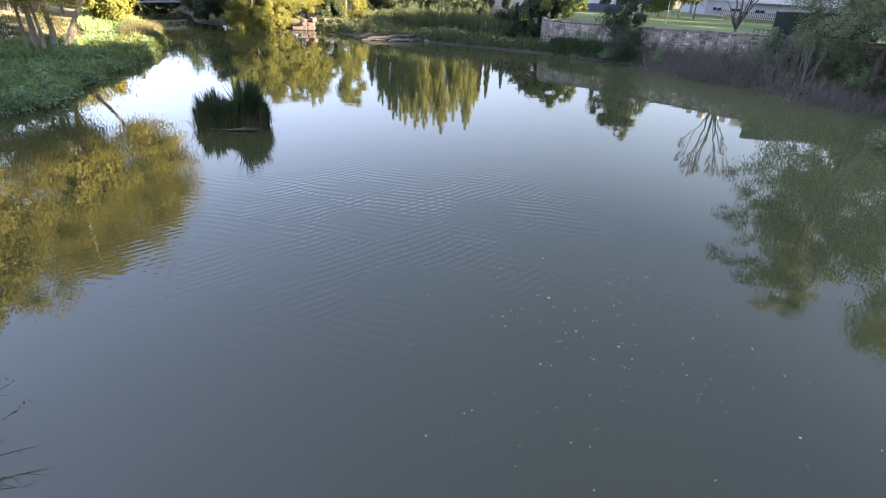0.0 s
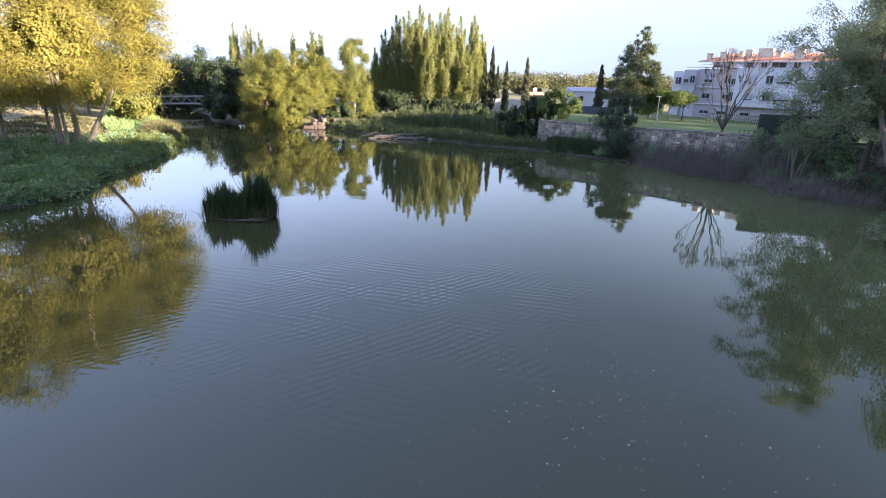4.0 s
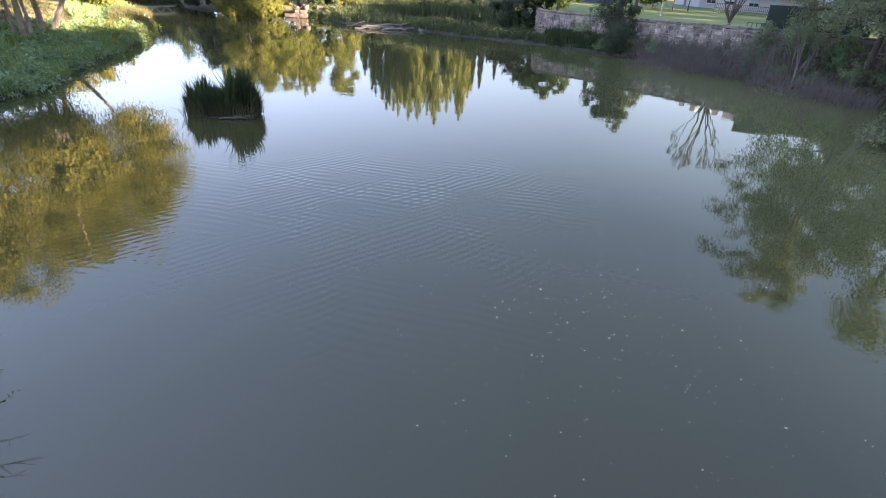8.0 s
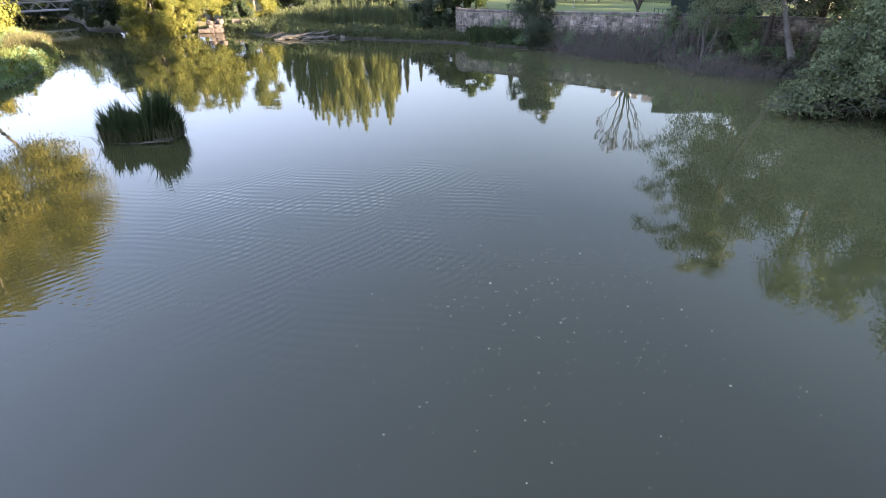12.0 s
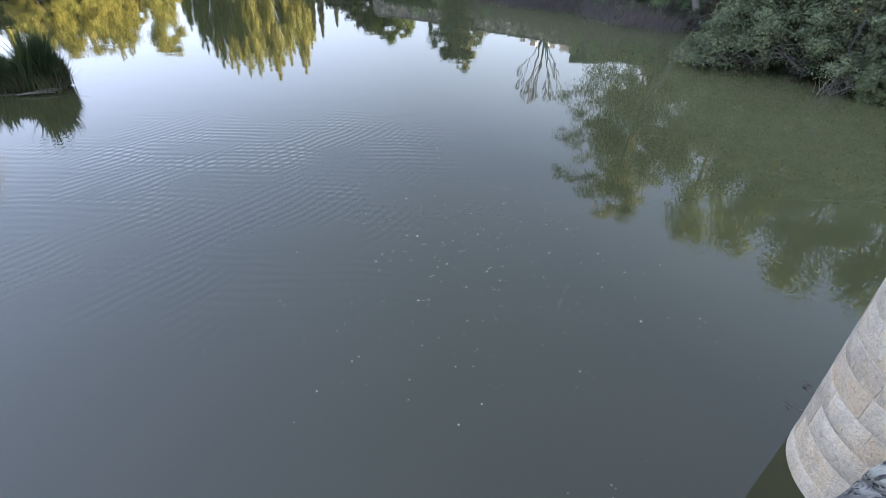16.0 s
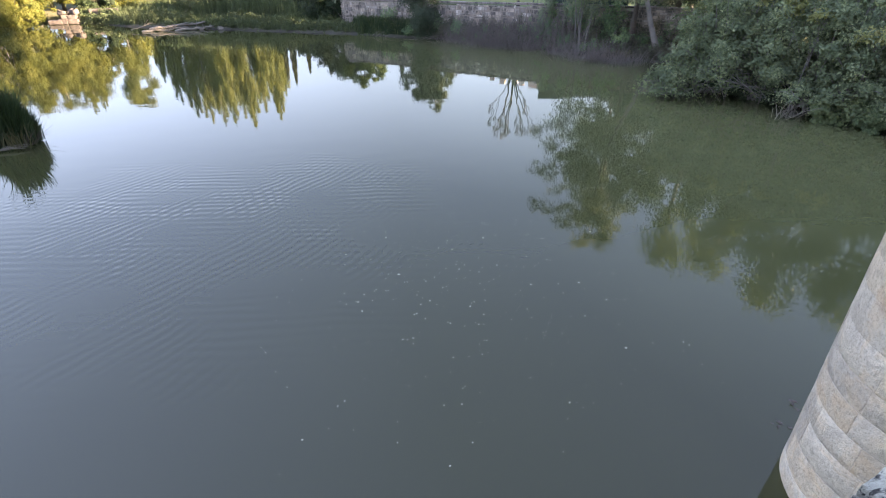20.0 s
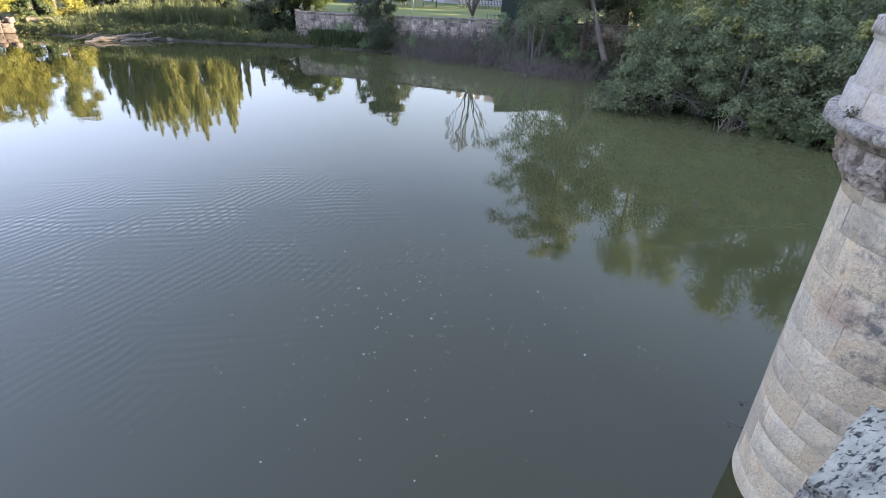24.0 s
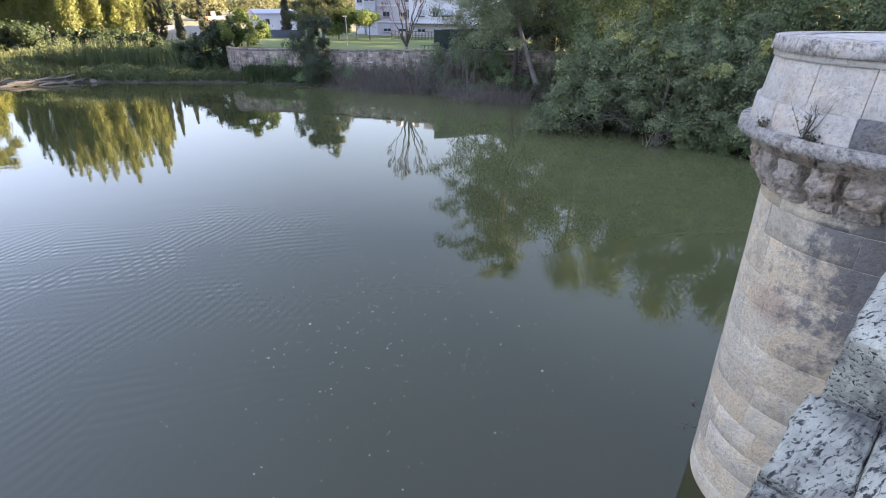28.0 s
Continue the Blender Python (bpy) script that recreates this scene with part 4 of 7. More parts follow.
def rubble(line, top0, top1, low, rng, seed):
    """Rows of irregular stones along a line, with their faces proud of the mortar."""
    vs, fs = [], []
    a, b = Vector((*line[0], 0)), Vector((*line[1], 0))
    d = (b - a)
    L = d.length
    d.normalize()
    nrm = Vector((d.y, -d.x, 0))
    if nrm.dot(-a) < 0:
        nrm = -nrm
    z, row = low, 0
    while z < max(top0, top1) - 0.28:
        h_ = rng.uniform(0.18, 0.46)
        s = -rng.uniform(0, 0.3)
        while s < L:
            w = rng.choice((0.25, 0.4, 0.6, 1.0)) * rng.uniform(0.8, 1.2)
            top = top0 + (top1 - top0) * min(1, max(0, s / L)) - 0.26
            if z + h_ <= top + 0.15:
                s0, s1 = max(s + 0.02, 0), min(s + w - 0.02, L)
                if s1 - s0 > 0.08:
                    p = rng.uniform(0.0, 0.12)
                    z0, z1 = z + rng.uniform(-0.06, 0.07), min(z + h_ - 0.015 + rng.uniform(-0.07, 0.05), top)
                    k = len(vs)
                    for o_, ins in ((0.15, 0), (0.25 + p, 0.03)):
                        for ss, zz in ((s0 + ins, z0 + ins), (s1 - ins, z0 + ins * rng.uniform(0.3, 1.5)), (s1 - ins * rng.uniform(0.3, 2), z1 - ins), (s0 + ins, z1 - ins * rng.uniform(0.3, 1.5))):
                            q = a + d * ss + nrm * o_ - origin
                            vs.append((q.x, q.y, zz))
                    fs += [(k + 4, k + 5, k + 6, k + 7), (k, k + 1, k + 5, k + 4), (k + 1, k + 2, k + 6, k + 5), (k + 2, k + 3, k + 7, k + 6), (k + 3, k, k + 4, k + 7)]
            s += w
        z += h_
        row += 1
    return vs, fs


rr = random.Random(21)
lines = list(zip(WALL_LINE, WALL_LINE[1:])) + [((WALL_LINE[0][0] + 0.6, WALL_LINE[0][1] + 9), WALL_LINE[0])]
tops = [3.75, 3.8, 3.95, 4.15, 4.25, 4.3]
allv, allf = [], []
for i, ln in enumerate(lines):
    t0, t1 = (tops[i], tops[i + 1]) if i < len(tops) - 1 else (3.75, 3.75)
    v, f = rubble(ln, t0, t1, 0.2, rr, i)
    allf += [tuple(q + len(allv) for q in x) for x in f]
    allv += v
    a, b = Vector((*ln[0], 0)), Vector((*ln[1], 0))
    c, d = (a + b) / 2 - origin, b - a
    bmc = bmesh.new()
    ang = math.atan2(d.y, d.x)
    box(bmc, c.x, c.y, (min(t0, t1) - 0.3) / 2, d.length, 0.5, min(t0, t1) - 0.2, ang)
    part("mortar_core", bmc, M_MORTAR, river_wall)
    n = int(d.length / 0.95)
    for j in range(n):
        q = a + d * ((j + 0.5) / n) - origin
        bmc = bmesh.new()
        box(bmc, q.x, q.y, t0 + (t1 - t0) * (j + 0.5) / n - 0.11, d.length / n - 0.03, 0.62 + rr.uniform(-0.04, 0.04), 0.22 + rr.uniform(-0.07, 0.05), ang + rr.uniform(-0.05, 0.05), 0.03)
        part("coping_stone", bmc, M_RUBBLE, river_wall)
part("stones", from_arrays("stones", np.array(allv), np.array(allf)), M_RUBBLE, river_wall, "", "stuff")


# ---- things: left bank ----
def grounded(az, d):
    p = P(az, d)
    return Vector((p.x, p.y, float(land(p.x, p.y))))


# tall trees on the left bank
LEFT_TREES = [
    # bearing and distance of the foot, trunk, crown masses (bearing, distance, height, radii), leaves, seed
    (-37.0, 64.0, ((0, 0, -0.3), (0.1, 0, 3.5), (-0.2, 0.2, 8), (-0.6, 0, 14), (-0.8, 0, 21)),
     [(-38.6, 68, 21.0, 4.6, 5.2), (-35.8, 69, 20.0, 4.4, 5.0), (-39.8, 66, 15.5, 4.8, 5.0), (-36.6, 67, 14.0, 4.8, 4.6), (-37.5, 65, 9.0, 4.0, 3.2), (-34.4, 68, 10.5, 3.6, 3.2), (-36.0, 64, 6.6, 3.0, 1.8)], 110000, 3),
    (-35.2, 67.5, ((0, 0, -0.3), (1.25, 0.8, 2.6), (2.35, 1.55, 4.8), (3.7, 2.4, 7.9), (4.6, 2.8, 13)),
     [(-32.6, 68, 19.0, 4.0, 5.0), (-30.6, 67, 16.6, 3.6, 4.6), (-29.0, 66, 13.2, 2.7, 3.6), (-28.0, 66, 10.2, 1.7, 2.4), (-31.0, 68, 11.0, 3.4, 3.0), (-33.4, 67, 14.4, 3.8, 3.8), (-30.0, 67, 8.6, 2.4, 1.8)], 90000, 5),
    (-40.8, 66.0, ((0, 0, -0.3), (0.1, 0, 3.5), (-0.1, 0.2, 8), (-1.0, 0, 14), (-1.4, 0, 21)),
     [(-42.2, 64, 20.5, 4.8, 5.2), (-44.6, 63, 17.0, 4.8, 5.4), (-42.6, 62, 12.5, 4.8, 4.6), (-40.0, 61, 7.8, 4.0, 2.8), (-43.6, 60, 6.6, 4.0, 2.6)], 80000, 8),
    (-47.0, 62.0, ((0, 0, -0.3), (0.1, 0, 3.5), (-0.1, 0.2, 8), (0.3, 0, 14), (0.2, 0, 20)),
     [(-47.0, 62, 19.0, 5.0, 5.4), (-49.6, 61, 15.0, 5.0, 6.0), (-46.6, 60, 10.5, 5.0, 4.6)], 40000, 9),
    (-52.0, 60.0, ((0, 0, -0.3), (0, 0, 8), (0.2, 0, 19)), [(-52.0, 60, 14.0, 6.5, 8.0), (-54.0, 60, 19.0, 4.5, 5.0)], 14000, 10),
]
for a_, d_, trk, cr, n_, sd in LEFT_TREES:
    g = grounded(a_, d_)
    crowns = [(tuple(P(b_, q_, z_) - Vector((g.x, g.y, g.z))), (r_, r_, h_)) for b_, q_, z_, r_, h_ in cr]
    bough_tree("riverside_tree", g, trk, 0.28, crowns, int(n_ * 1.3), 0.125 if sd < 9 else 0.26, L_LEFT, M_PALE, "tall golden-green leafy tree with pale trunk on the grassy bank", "trees on the grassy bank", sd, 150 if sd < 9 else 70, 0.95)
# slim companion trunks of the same clump
for a_, d_, h_, lx, sd in ((-37.5, 64.5, 9, -0.5, 31), (-36.6, 63.6, 9, 0.3, 33), (-35.85, 66.5, 10, 0.5, 32)):
    g = grounded(a_, d_)
    tree("riverside_tree", g, [((lx, 0, h_ + 1), (2.6, 2.6, 3.6))], 6000, 0.32, L_LEFT, M_PALE, "slim pale-barked tree in a clump on the bank", "tree",
         ((0, 0, -0.3), (lx * 0.5, 0.1, h_ * 0.2), (lx * 0.2, 0, h_ * 0.45), (lx * 1.2, 0, h_ * 0.7), (lx, 0, h_ + 1)), 0.32 if sd == 32 else 0.2, 6, sd, 0.3, 0.4, 1, 0, "trees on the grassy bank")
# sunlit trees and scrub farther along the left bank
for a_, d_, w_, h_, sd, lf in ((-30.5, 96, 3.6, 6.5, 51, L_PLANE), (-32.4, 100, 4.5, 9, 52, L_LEFT), (-31.2, 116, 4.0, 8, 53, L_PLANE), (-34.5, 108, 6, 12, 54, L_LEFT), (-38, 112, 7, 13, 55, L_LEFT), (-33.2, 128, 6, 11, 56, L_LEFT),
                              (-29.4, 152, 6, 11, 57, L_LEFT), (-33.0, 145, 7, 13, 58, L_LEFT)):
    tree("bank_tree", grounded(a_, d_), [((0, 0, h_ * 0.55), (w_, w_, h_ * 0.45))], 9000, 0.36, lf, M_BARK, "sunlit yellow-green tree farther along the bank", "tree", ((0, 0, -0.2), (0, 0, h_ * 0.4), (0.2, 0, h_ * 0.7)), 0.2, 7, sd, 0.26, 0.4)


def scatter(poly, n, rng):
    """Random places inside a polygon."""
    lo, hi = poly.min(0), poly.max(0)
    out = np.zeros((0, 2))
    while len(out) < n:
        q = rng.uniform(lo, hi, (n * 2, 2))
        out = np.concatenate([out, q[edge_distance(poly, q[:, 0], q[:, 1]) > 0]])
    return out[:n]


def meadow_of_blades(name, poly, n, h0, h1, width, mat, label, category, seed, lean=0.35, tuft=6):
    rng = np.random.default_rng(seed)
    c = scatter(poly, max(1, n // tuft), rng)
    p = np.repeat(c, tuft, 0) + rng.normal(0, 0.16, (len(c) * tuft, 2))
    hh = np.repeat(rng.uniform(h0, h1, len(c)), tuft) * rng.uniform(0.6, 1.15, len(p))
    b = np.stack([p[:, 0], p[:, 1], land(p[:, 0], p[:, 1]) - 0.05], 1)
    b[:, 2] = np.maximum(b[:, 2], -0.1)
    v, f = blades(b, hh, width, rng, lean)
    ob = part(name, from_arrays(name, v, f), mat)
    return tagged(ob, label, category, "", "stuff")


LB = np.array(LEFT_BANK[5:14] + [(-44, 32), (-46, 44), (-43, 54), (-41, 62), (-44, 76)], float)
meadow_of_blades("bank_grass", LB, 32000, 0.45, 1.0, 0.075, L_GRASS, "lush dark green grass and weeds on the bank", "grass", 61)
LB2 = np.array([(-31.0, 52), (-33, 62), (-36, 70), (-40, 66), (-36, 54)], float)
meadow_of_blades("tall_reeds", LB2, 9000, 0.5, 1.1, 0.07, L_GRASS, "tall grass and reeds at the bend of the bank", "reeds", 62, 0.45)
meadow_of_blades("dry_reeds", np.array([(-34.5, 66), (-38, 73), (-42, 80), (-44, 76), (-38, 64)], float), 6000, 0.9, 2.0, 0.06, L_DRY, "tall drying reeds on the point", "reeds", 63, 0.3)
meadow_of_blades("bank_grass", np.array([(-38, 73), (-48, 88), (-60, 104), (-66, 102), (-52, 78), (-43, 66)], float), 10000, 0.5, 1.3, 0.1, L_GRASS, "rough grass along the far left bank", "grass", 64)

meadow_of_blades("meadow_grass", np.array([(-41, 53), (-39, 60), (-43, 72), (-52, 84), (-62, 78), (-54, 56)], float), 9000, 0.25, 0.7, 0.07, L_DRY, "dry tufted grass in the meadow below the trees", "grass", 68, 0.5)
# broad-leaved weeds in lumps over the bank
def weed_cover(name, poly, lumps, per, rad, hgt, size, mat, label, seed):
    rng = np.random.default_rng(seed)
    c = scatter(poly, lumps, rng)
    r = rng.uniform(0.5, 1.3, lumps) * rad
    h = rng.uniform(0.4, 1.3, lumps) * hgt
    k = np.repeat(np.arange(lumps), per)
    q = rng.normal(0, 0.5, (len(k), 2)) * r[k][:, None] + c[k]
    fall = np.exp(-((q - c[k]) ** 2).sum(1) / (r[k] ** 2))
    zz = np.maximum(land(q[:, 0], q[:, 1]), -0.02) + 0.05 + h[k] * fall * rng.uniform(0.3, 1.0, len(k)) ** 0.5
    v, f = leaves(np.stack([q[:, 0], q[:, 1], zz], 1), size, rng, 0.4)
    return tagged(part(name, from_arrays(name, v, f), mat), label, "weeds", "", "stuff")


weed_cover("bank_weeds", LB, 520, 110, 1.1, 0.95, 0.17, L_WEED, "lumpy green weeds covering the bank", 65)
# sunlight at the bend is put into the paler leaf colour here
weed_cover("bank_weeds", LB2, 120, 110, 0.9, 1.0, 0.17, L_POPLAR, "yellow-green weeds at the bend, sunlight put into the leaf colour", 66)

# ---- the reed islet in the river ----
islet = thing("reed_islet", (-13.45, 32.3, 0), "dense clump of dark green reeds standing in the river", "reeds")
ri = np.random.default_rng(70)
bmi = bmesh.new()
bmesh.ops.create_uvsphere(bmi, u_segments=28, v_segments=12, radius=1.0, matrix=Matrix.Rotation(radians(4), 4, "Z") @ Matrix.Diagonal((2.08, 0.98, 0.10, 1)))
for v_ in bmi.verts:
    v_.co += Vector((0.2 * noise.noise(v_.co * 1.3), 0.2 * noise.noise(v_.co * 1.3 + Vector((5, 0, 0))), 0))
part("mud_base", bmi, M_MUD, islet)
tufts, per = 120, 44
nb = tufts * per
ang = ri.uniform(0, 2 * math.pi, tufts)
rad = np.sqrt(ri.uniform(0, 1, tufts))
bx, by = 2.12 * rad * np.cos(ang), 1.0 * rad * np.sin(ang)
# two humps with a saddle, the taller one down the river
hump = 1.15 + 0.95 * np.exp(-((bx + 1.2) / 0.65) ** 2) + 1.75 * np.exp(-((bx - 1.0) / 0.75) ** 2)
hump *= ri.uniform(0.78, 1.1, tufts)
cr_, sr_ = math.cos(radians(4)), math.sin(radians(4))
root = np.stack([bx * cr_ - by * sr_, bx * sr_ + by * cr_, np.full(tufts, 0.05)], 1)
base = np.repeat(root, per, 0) + ri.normal(0, 0.09, (nb, 3)) * [1, 1, 0]
outw = ri.normal(0, 0.8, (nb, 3)) * [1, 1, 0] + 0.6 * np.repeat(root, per, 0) * [1, 1, 0]
outw /= np.linalg.norm(outw, axis=1)[:, None]
v, f = blades(base, np.repeat(hump, per) * ri.uniform(0.55, 1.1, nb), 0.065, ri, 0.2, outw)
part("foliage", from_arrays("foliage", v, f), L_REED, islet, "", "stuff")
nd = 260
base = np.stack([ri.uniform(-2.1, 2.2, nd), ri.uniform(-1.3, -0.5, nd), np.full(nd, 0.05)], 1)
v, f = blades(base, ri.uniform(0.5, 1.3, nd), 0.04, ri, 0.35)
part("dead_foliage", from_arrays("dead_foliage", v, f), L_DRY, islet, "straw-coloured dead reeds", "stuff")
for j, (x0, y0, x1, y1, z_) in enumerate(((0.4, -1.15, 1.9, -1.25, 0.12), (0.7, -1.3, 2.0, -1.1, 0.16), (0.2, -1.35, 1.2, -1.25, 0.1), (0.9, -1.1, 2.1, -0.9, 0.2))):
    part("fallen_stem", tubes("fallen_stem", [([(x0, y0, z_), ((x0 + x1) / 2, (y0 + y1) / 2, z_ + 0.03), (x1, y1, z_)], [0.03, 0.035, 0.02])], 6), M_DRYWOOD, islet, "pale fallen reed stem")
spec = []
for j in range(16):
    a_ = ri.uniform(-0.5, 0.6)
    s_ = Vector((1.9 + ri.uniform(-0.2, 0.3), ri.uniform(-1.0, 0.4), 0.1))
    e_ = s_ + Vector((ri.uniform(0.2, 0.9), ri.normal(0, 0.3), ri.uniform(0.1, 1.0)))
    spec.append(([s_, (s_ + e_) / 2 + Vector((0, 0, 0.08)), e_], [0.014, 0.01, 0.004]))
part("bent_stems", tubes("bent_stems", spec, 4), M_TWIG, islet, "thin bent stalks leaning over the water")

# willow scrub beside the bridge, leaning over the water
near_shrub = thing("willow_shrub", (-11.3, 5.9, -0.3), "thin grey-green willow shrub standing in the shallows", "shrub")
rn = np.random.default_rng(81)
spec, tips = [], []
for j in range(44):
    d_ = Vector((rn.uniform(0.0, 1.0), rn.uniform(0.0, 1.1), rn.uniform(0.3, 1.6))).normalized()
    L_ = rn.uniform(1.2, 3.0)
    s_ = Vector((rn.normal(0, 0.5), rn.normal(0, 0.5), 0))
    m_ = s_ + d_ * L_ * 0.55
    e_ = s_ + d_ * L_ + Vector((0.25 * L_ * d_.x, 0.25 * L_ * d_.y, -0.12 * L_))
    spec.append(([s_, m_, e_], [0.025, 0.016, 0.004]))
    for q in range(9):
        t_ = rn.uniform(0.3, 0.95)
        b_ = s_.lerp(m_, min(1, t_ / 0.55)) if t_ < 0.55 else m_.lerp(e_, (t_ - 0.55) / 0.45)
        x_ = b_ + Vector((rn.normal(0.12, 0.22), rn.normal(0.12, 0.22), rn.normal(0.05, 0.15)))
        spec.append(([b_, (b_ + x_) / 2, x_], [0.008, 0.006, 0.002]))
        if L_ < 2.4:
            tips.append((b_, x_))
part("branchwork", tubes("branchwork", spec, 4), M_TWIG, near_shrub)
pp = np.array([tuple(tips[i][0].lerp(tips[i][1], rn.uniform(0.2, 1.1))) for i in rn.integers(0, len(tips), 3600)]) + rn.normal(0, 0.05, (3600, 3))
v, f = leaves(pp, 0.055, rn, 0, 2.6)
part("leaves", from_arrays("leaves", v, f), L_GREY, near_shrub)

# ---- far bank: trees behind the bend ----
# dark trees by the bend, shade put into their leaf colour
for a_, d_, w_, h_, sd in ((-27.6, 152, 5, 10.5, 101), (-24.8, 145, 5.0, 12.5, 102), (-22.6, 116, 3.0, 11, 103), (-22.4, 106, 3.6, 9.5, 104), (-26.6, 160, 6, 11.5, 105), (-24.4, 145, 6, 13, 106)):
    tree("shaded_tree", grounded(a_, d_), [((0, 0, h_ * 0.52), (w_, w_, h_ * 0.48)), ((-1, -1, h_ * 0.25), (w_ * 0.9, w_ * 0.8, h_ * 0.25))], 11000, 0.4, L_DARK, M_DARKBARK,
         "dense tree at the water's edge, shade put into its dark green", "tree", ((0, 0, -0.2), (0, 0, h_ * 0.5), (0.2, 0, h_ * 0.85)), 0.25, 7, sd, 0.26, 0.35, 1, 0, "dark trees by the bend", -0.1)
# added shrubs: their dark leaves stand for the shade behind the footbridge
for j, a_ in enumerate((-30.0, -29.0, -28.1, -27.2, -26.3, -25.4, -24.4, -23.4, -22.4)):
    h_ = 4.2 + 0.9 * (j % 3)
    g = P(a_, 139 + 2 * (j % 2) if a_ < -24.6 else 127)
    tree("shrub", (g.x, g.y, 0.0), [((0, 0, h_ * 0.45), (2.2, 1.8, h_ * 0.5))], 3000, 0.3, L_DARK, M_DARKBARK, "added dark shrub standing for shade behind the footbridge", "shrub", ((0, 0, -0.2), (0, 0, h_ * 0.5)), 0.1, 4, 190 + j, 0.3, 0.3, 1, 0, "shrubs behind the footbridge", -0.1)
for a_, d_, w_, h_, sd in ((-19.3, 97.5, 3.7, 12.0, 111), (-18.4, 98, 4.6, 12.3, 112), (-16.2, 98.5, 4.4, 12.2, 113), (-14.2, 100, 4.2, 12.0, 114), (-12.9, 102, 3.6, 10.8, 115), (-19.2, 95.8, 3.0, 6.0, 116), (-17.0, 96, 3.0, 6.4, 117), (-20.2, 96.0, 2.0, 5.0, 118)):
    tree("leafy_tree", grounded(a_, d_), [((0, 0, h_ * 0.62), (w_, w_, h_ * 0.38)), ((0, -1.2, h_ * 0.27), (w_ * 1.05, w_ * 0.9, h_ * 0.29)), ((0.3, -0.6, h_ * 0.45), (w_ * 1.1, w_, h_ * 0.33))], int(44000 * (h_ / 12)), 0.165, L_PLANE, M_BARK,
         "round sunlit yellow-green tree hanging to the water", "tree", ((0, 0, -0.2), (0, 0, h_ * 0.5), (0.2, 0, h_ * 0.85)), 0.24, 8, sd, 0.2, 0.3, 0.8, 0.15, "sunlit trees on the far bank", -0.15)
for a_, d_, w_, h_, sd in ((-18.2, 100.5, 5.6, 12.2, 105), (-15.0, 101.5, 5.4, 12.0, 106)):
    tree("leafy_tree", grounded(a_, d_), [((0, 0, h_ * 0.5), (w_, 3.6, h_ * 0.48))], 24000, 0.19, L_PLANE, M_BARK, "broad domed sunlit tree closing the far bank", "tree", ((0, 0, -0.2), (0, 0, h_ * 0.5), (0.2, 0, h_ * 0.85)), 0.26, 8, sd, 0.16, 0.5, 0.9, 0.1, "sunlit trees on the far bank", -0.15)
# low boughs that close the trees to the water
for j, (a_, d_) in enumerate(((-21.0, 94.6), (-19.9, 93.8), (-18.8, 93.6), (-17.7, 93.6), (-16.6, 93.8))):
    p = P(a_, d_)
    tree("bush", (p.x, p.y, max(0.0, float(land(p.x, p.y)))), [((0, 0, 1.0), (1.7, 1.3, 1.5 + 0.3 * (j % 2)))], 4200, 0.2, L_PLANE, M_BARK, "low yellow-green bush dipping into the water", "bush", ((0, 0, -0.2), (0, 0, 1.2)), 0.06, 5, 124 + j, 0.3, 0.4, 1, 0, "bushes at the water's edge", -0.1)
# lone airy tree and bushes right of them
tree("leafy_tree", grounded(-10.3, 106), [((0, 0, 10.2), (2.6, 2.6, 4.6)), ((0.8, 0, 5.5), (3.0, 2.6, 3.4))], 30000, 0.22, L_POPLAR, M_BARK, "tall airy grey-green tree", "tree", ((0, 0, -0.2), (0, 0, 6), (0, 0, 12)), 0.2, 9, 121, 0.24, 0.4)
tree("bush", grounded(-10.3, 99), [((0, 0, 3.2), (3.0, 2.4, 3.5))], 20000, 0.19, L_PLANE, M_BARK, "sunlit yellow-green bush on the spit", "bush", ((0, 0, -0.2), (0, 0, 2)), 0.1, 5, 122, 0.25, 0.4, 1, 0, "", 0)
tree("bush", grounded(-11.8, 97), [((0, 0, 1.5), (2.2, 1.8, 1.7))], 6000, 0.28, L_DARK, M_DARKBARK, "dark green bush by the masonry block", "bush", ((0, 0, -0.2), (0, 0, 1)), 0.08, 4, 123, 0.3, 0.4, 1, 0, "", 0)


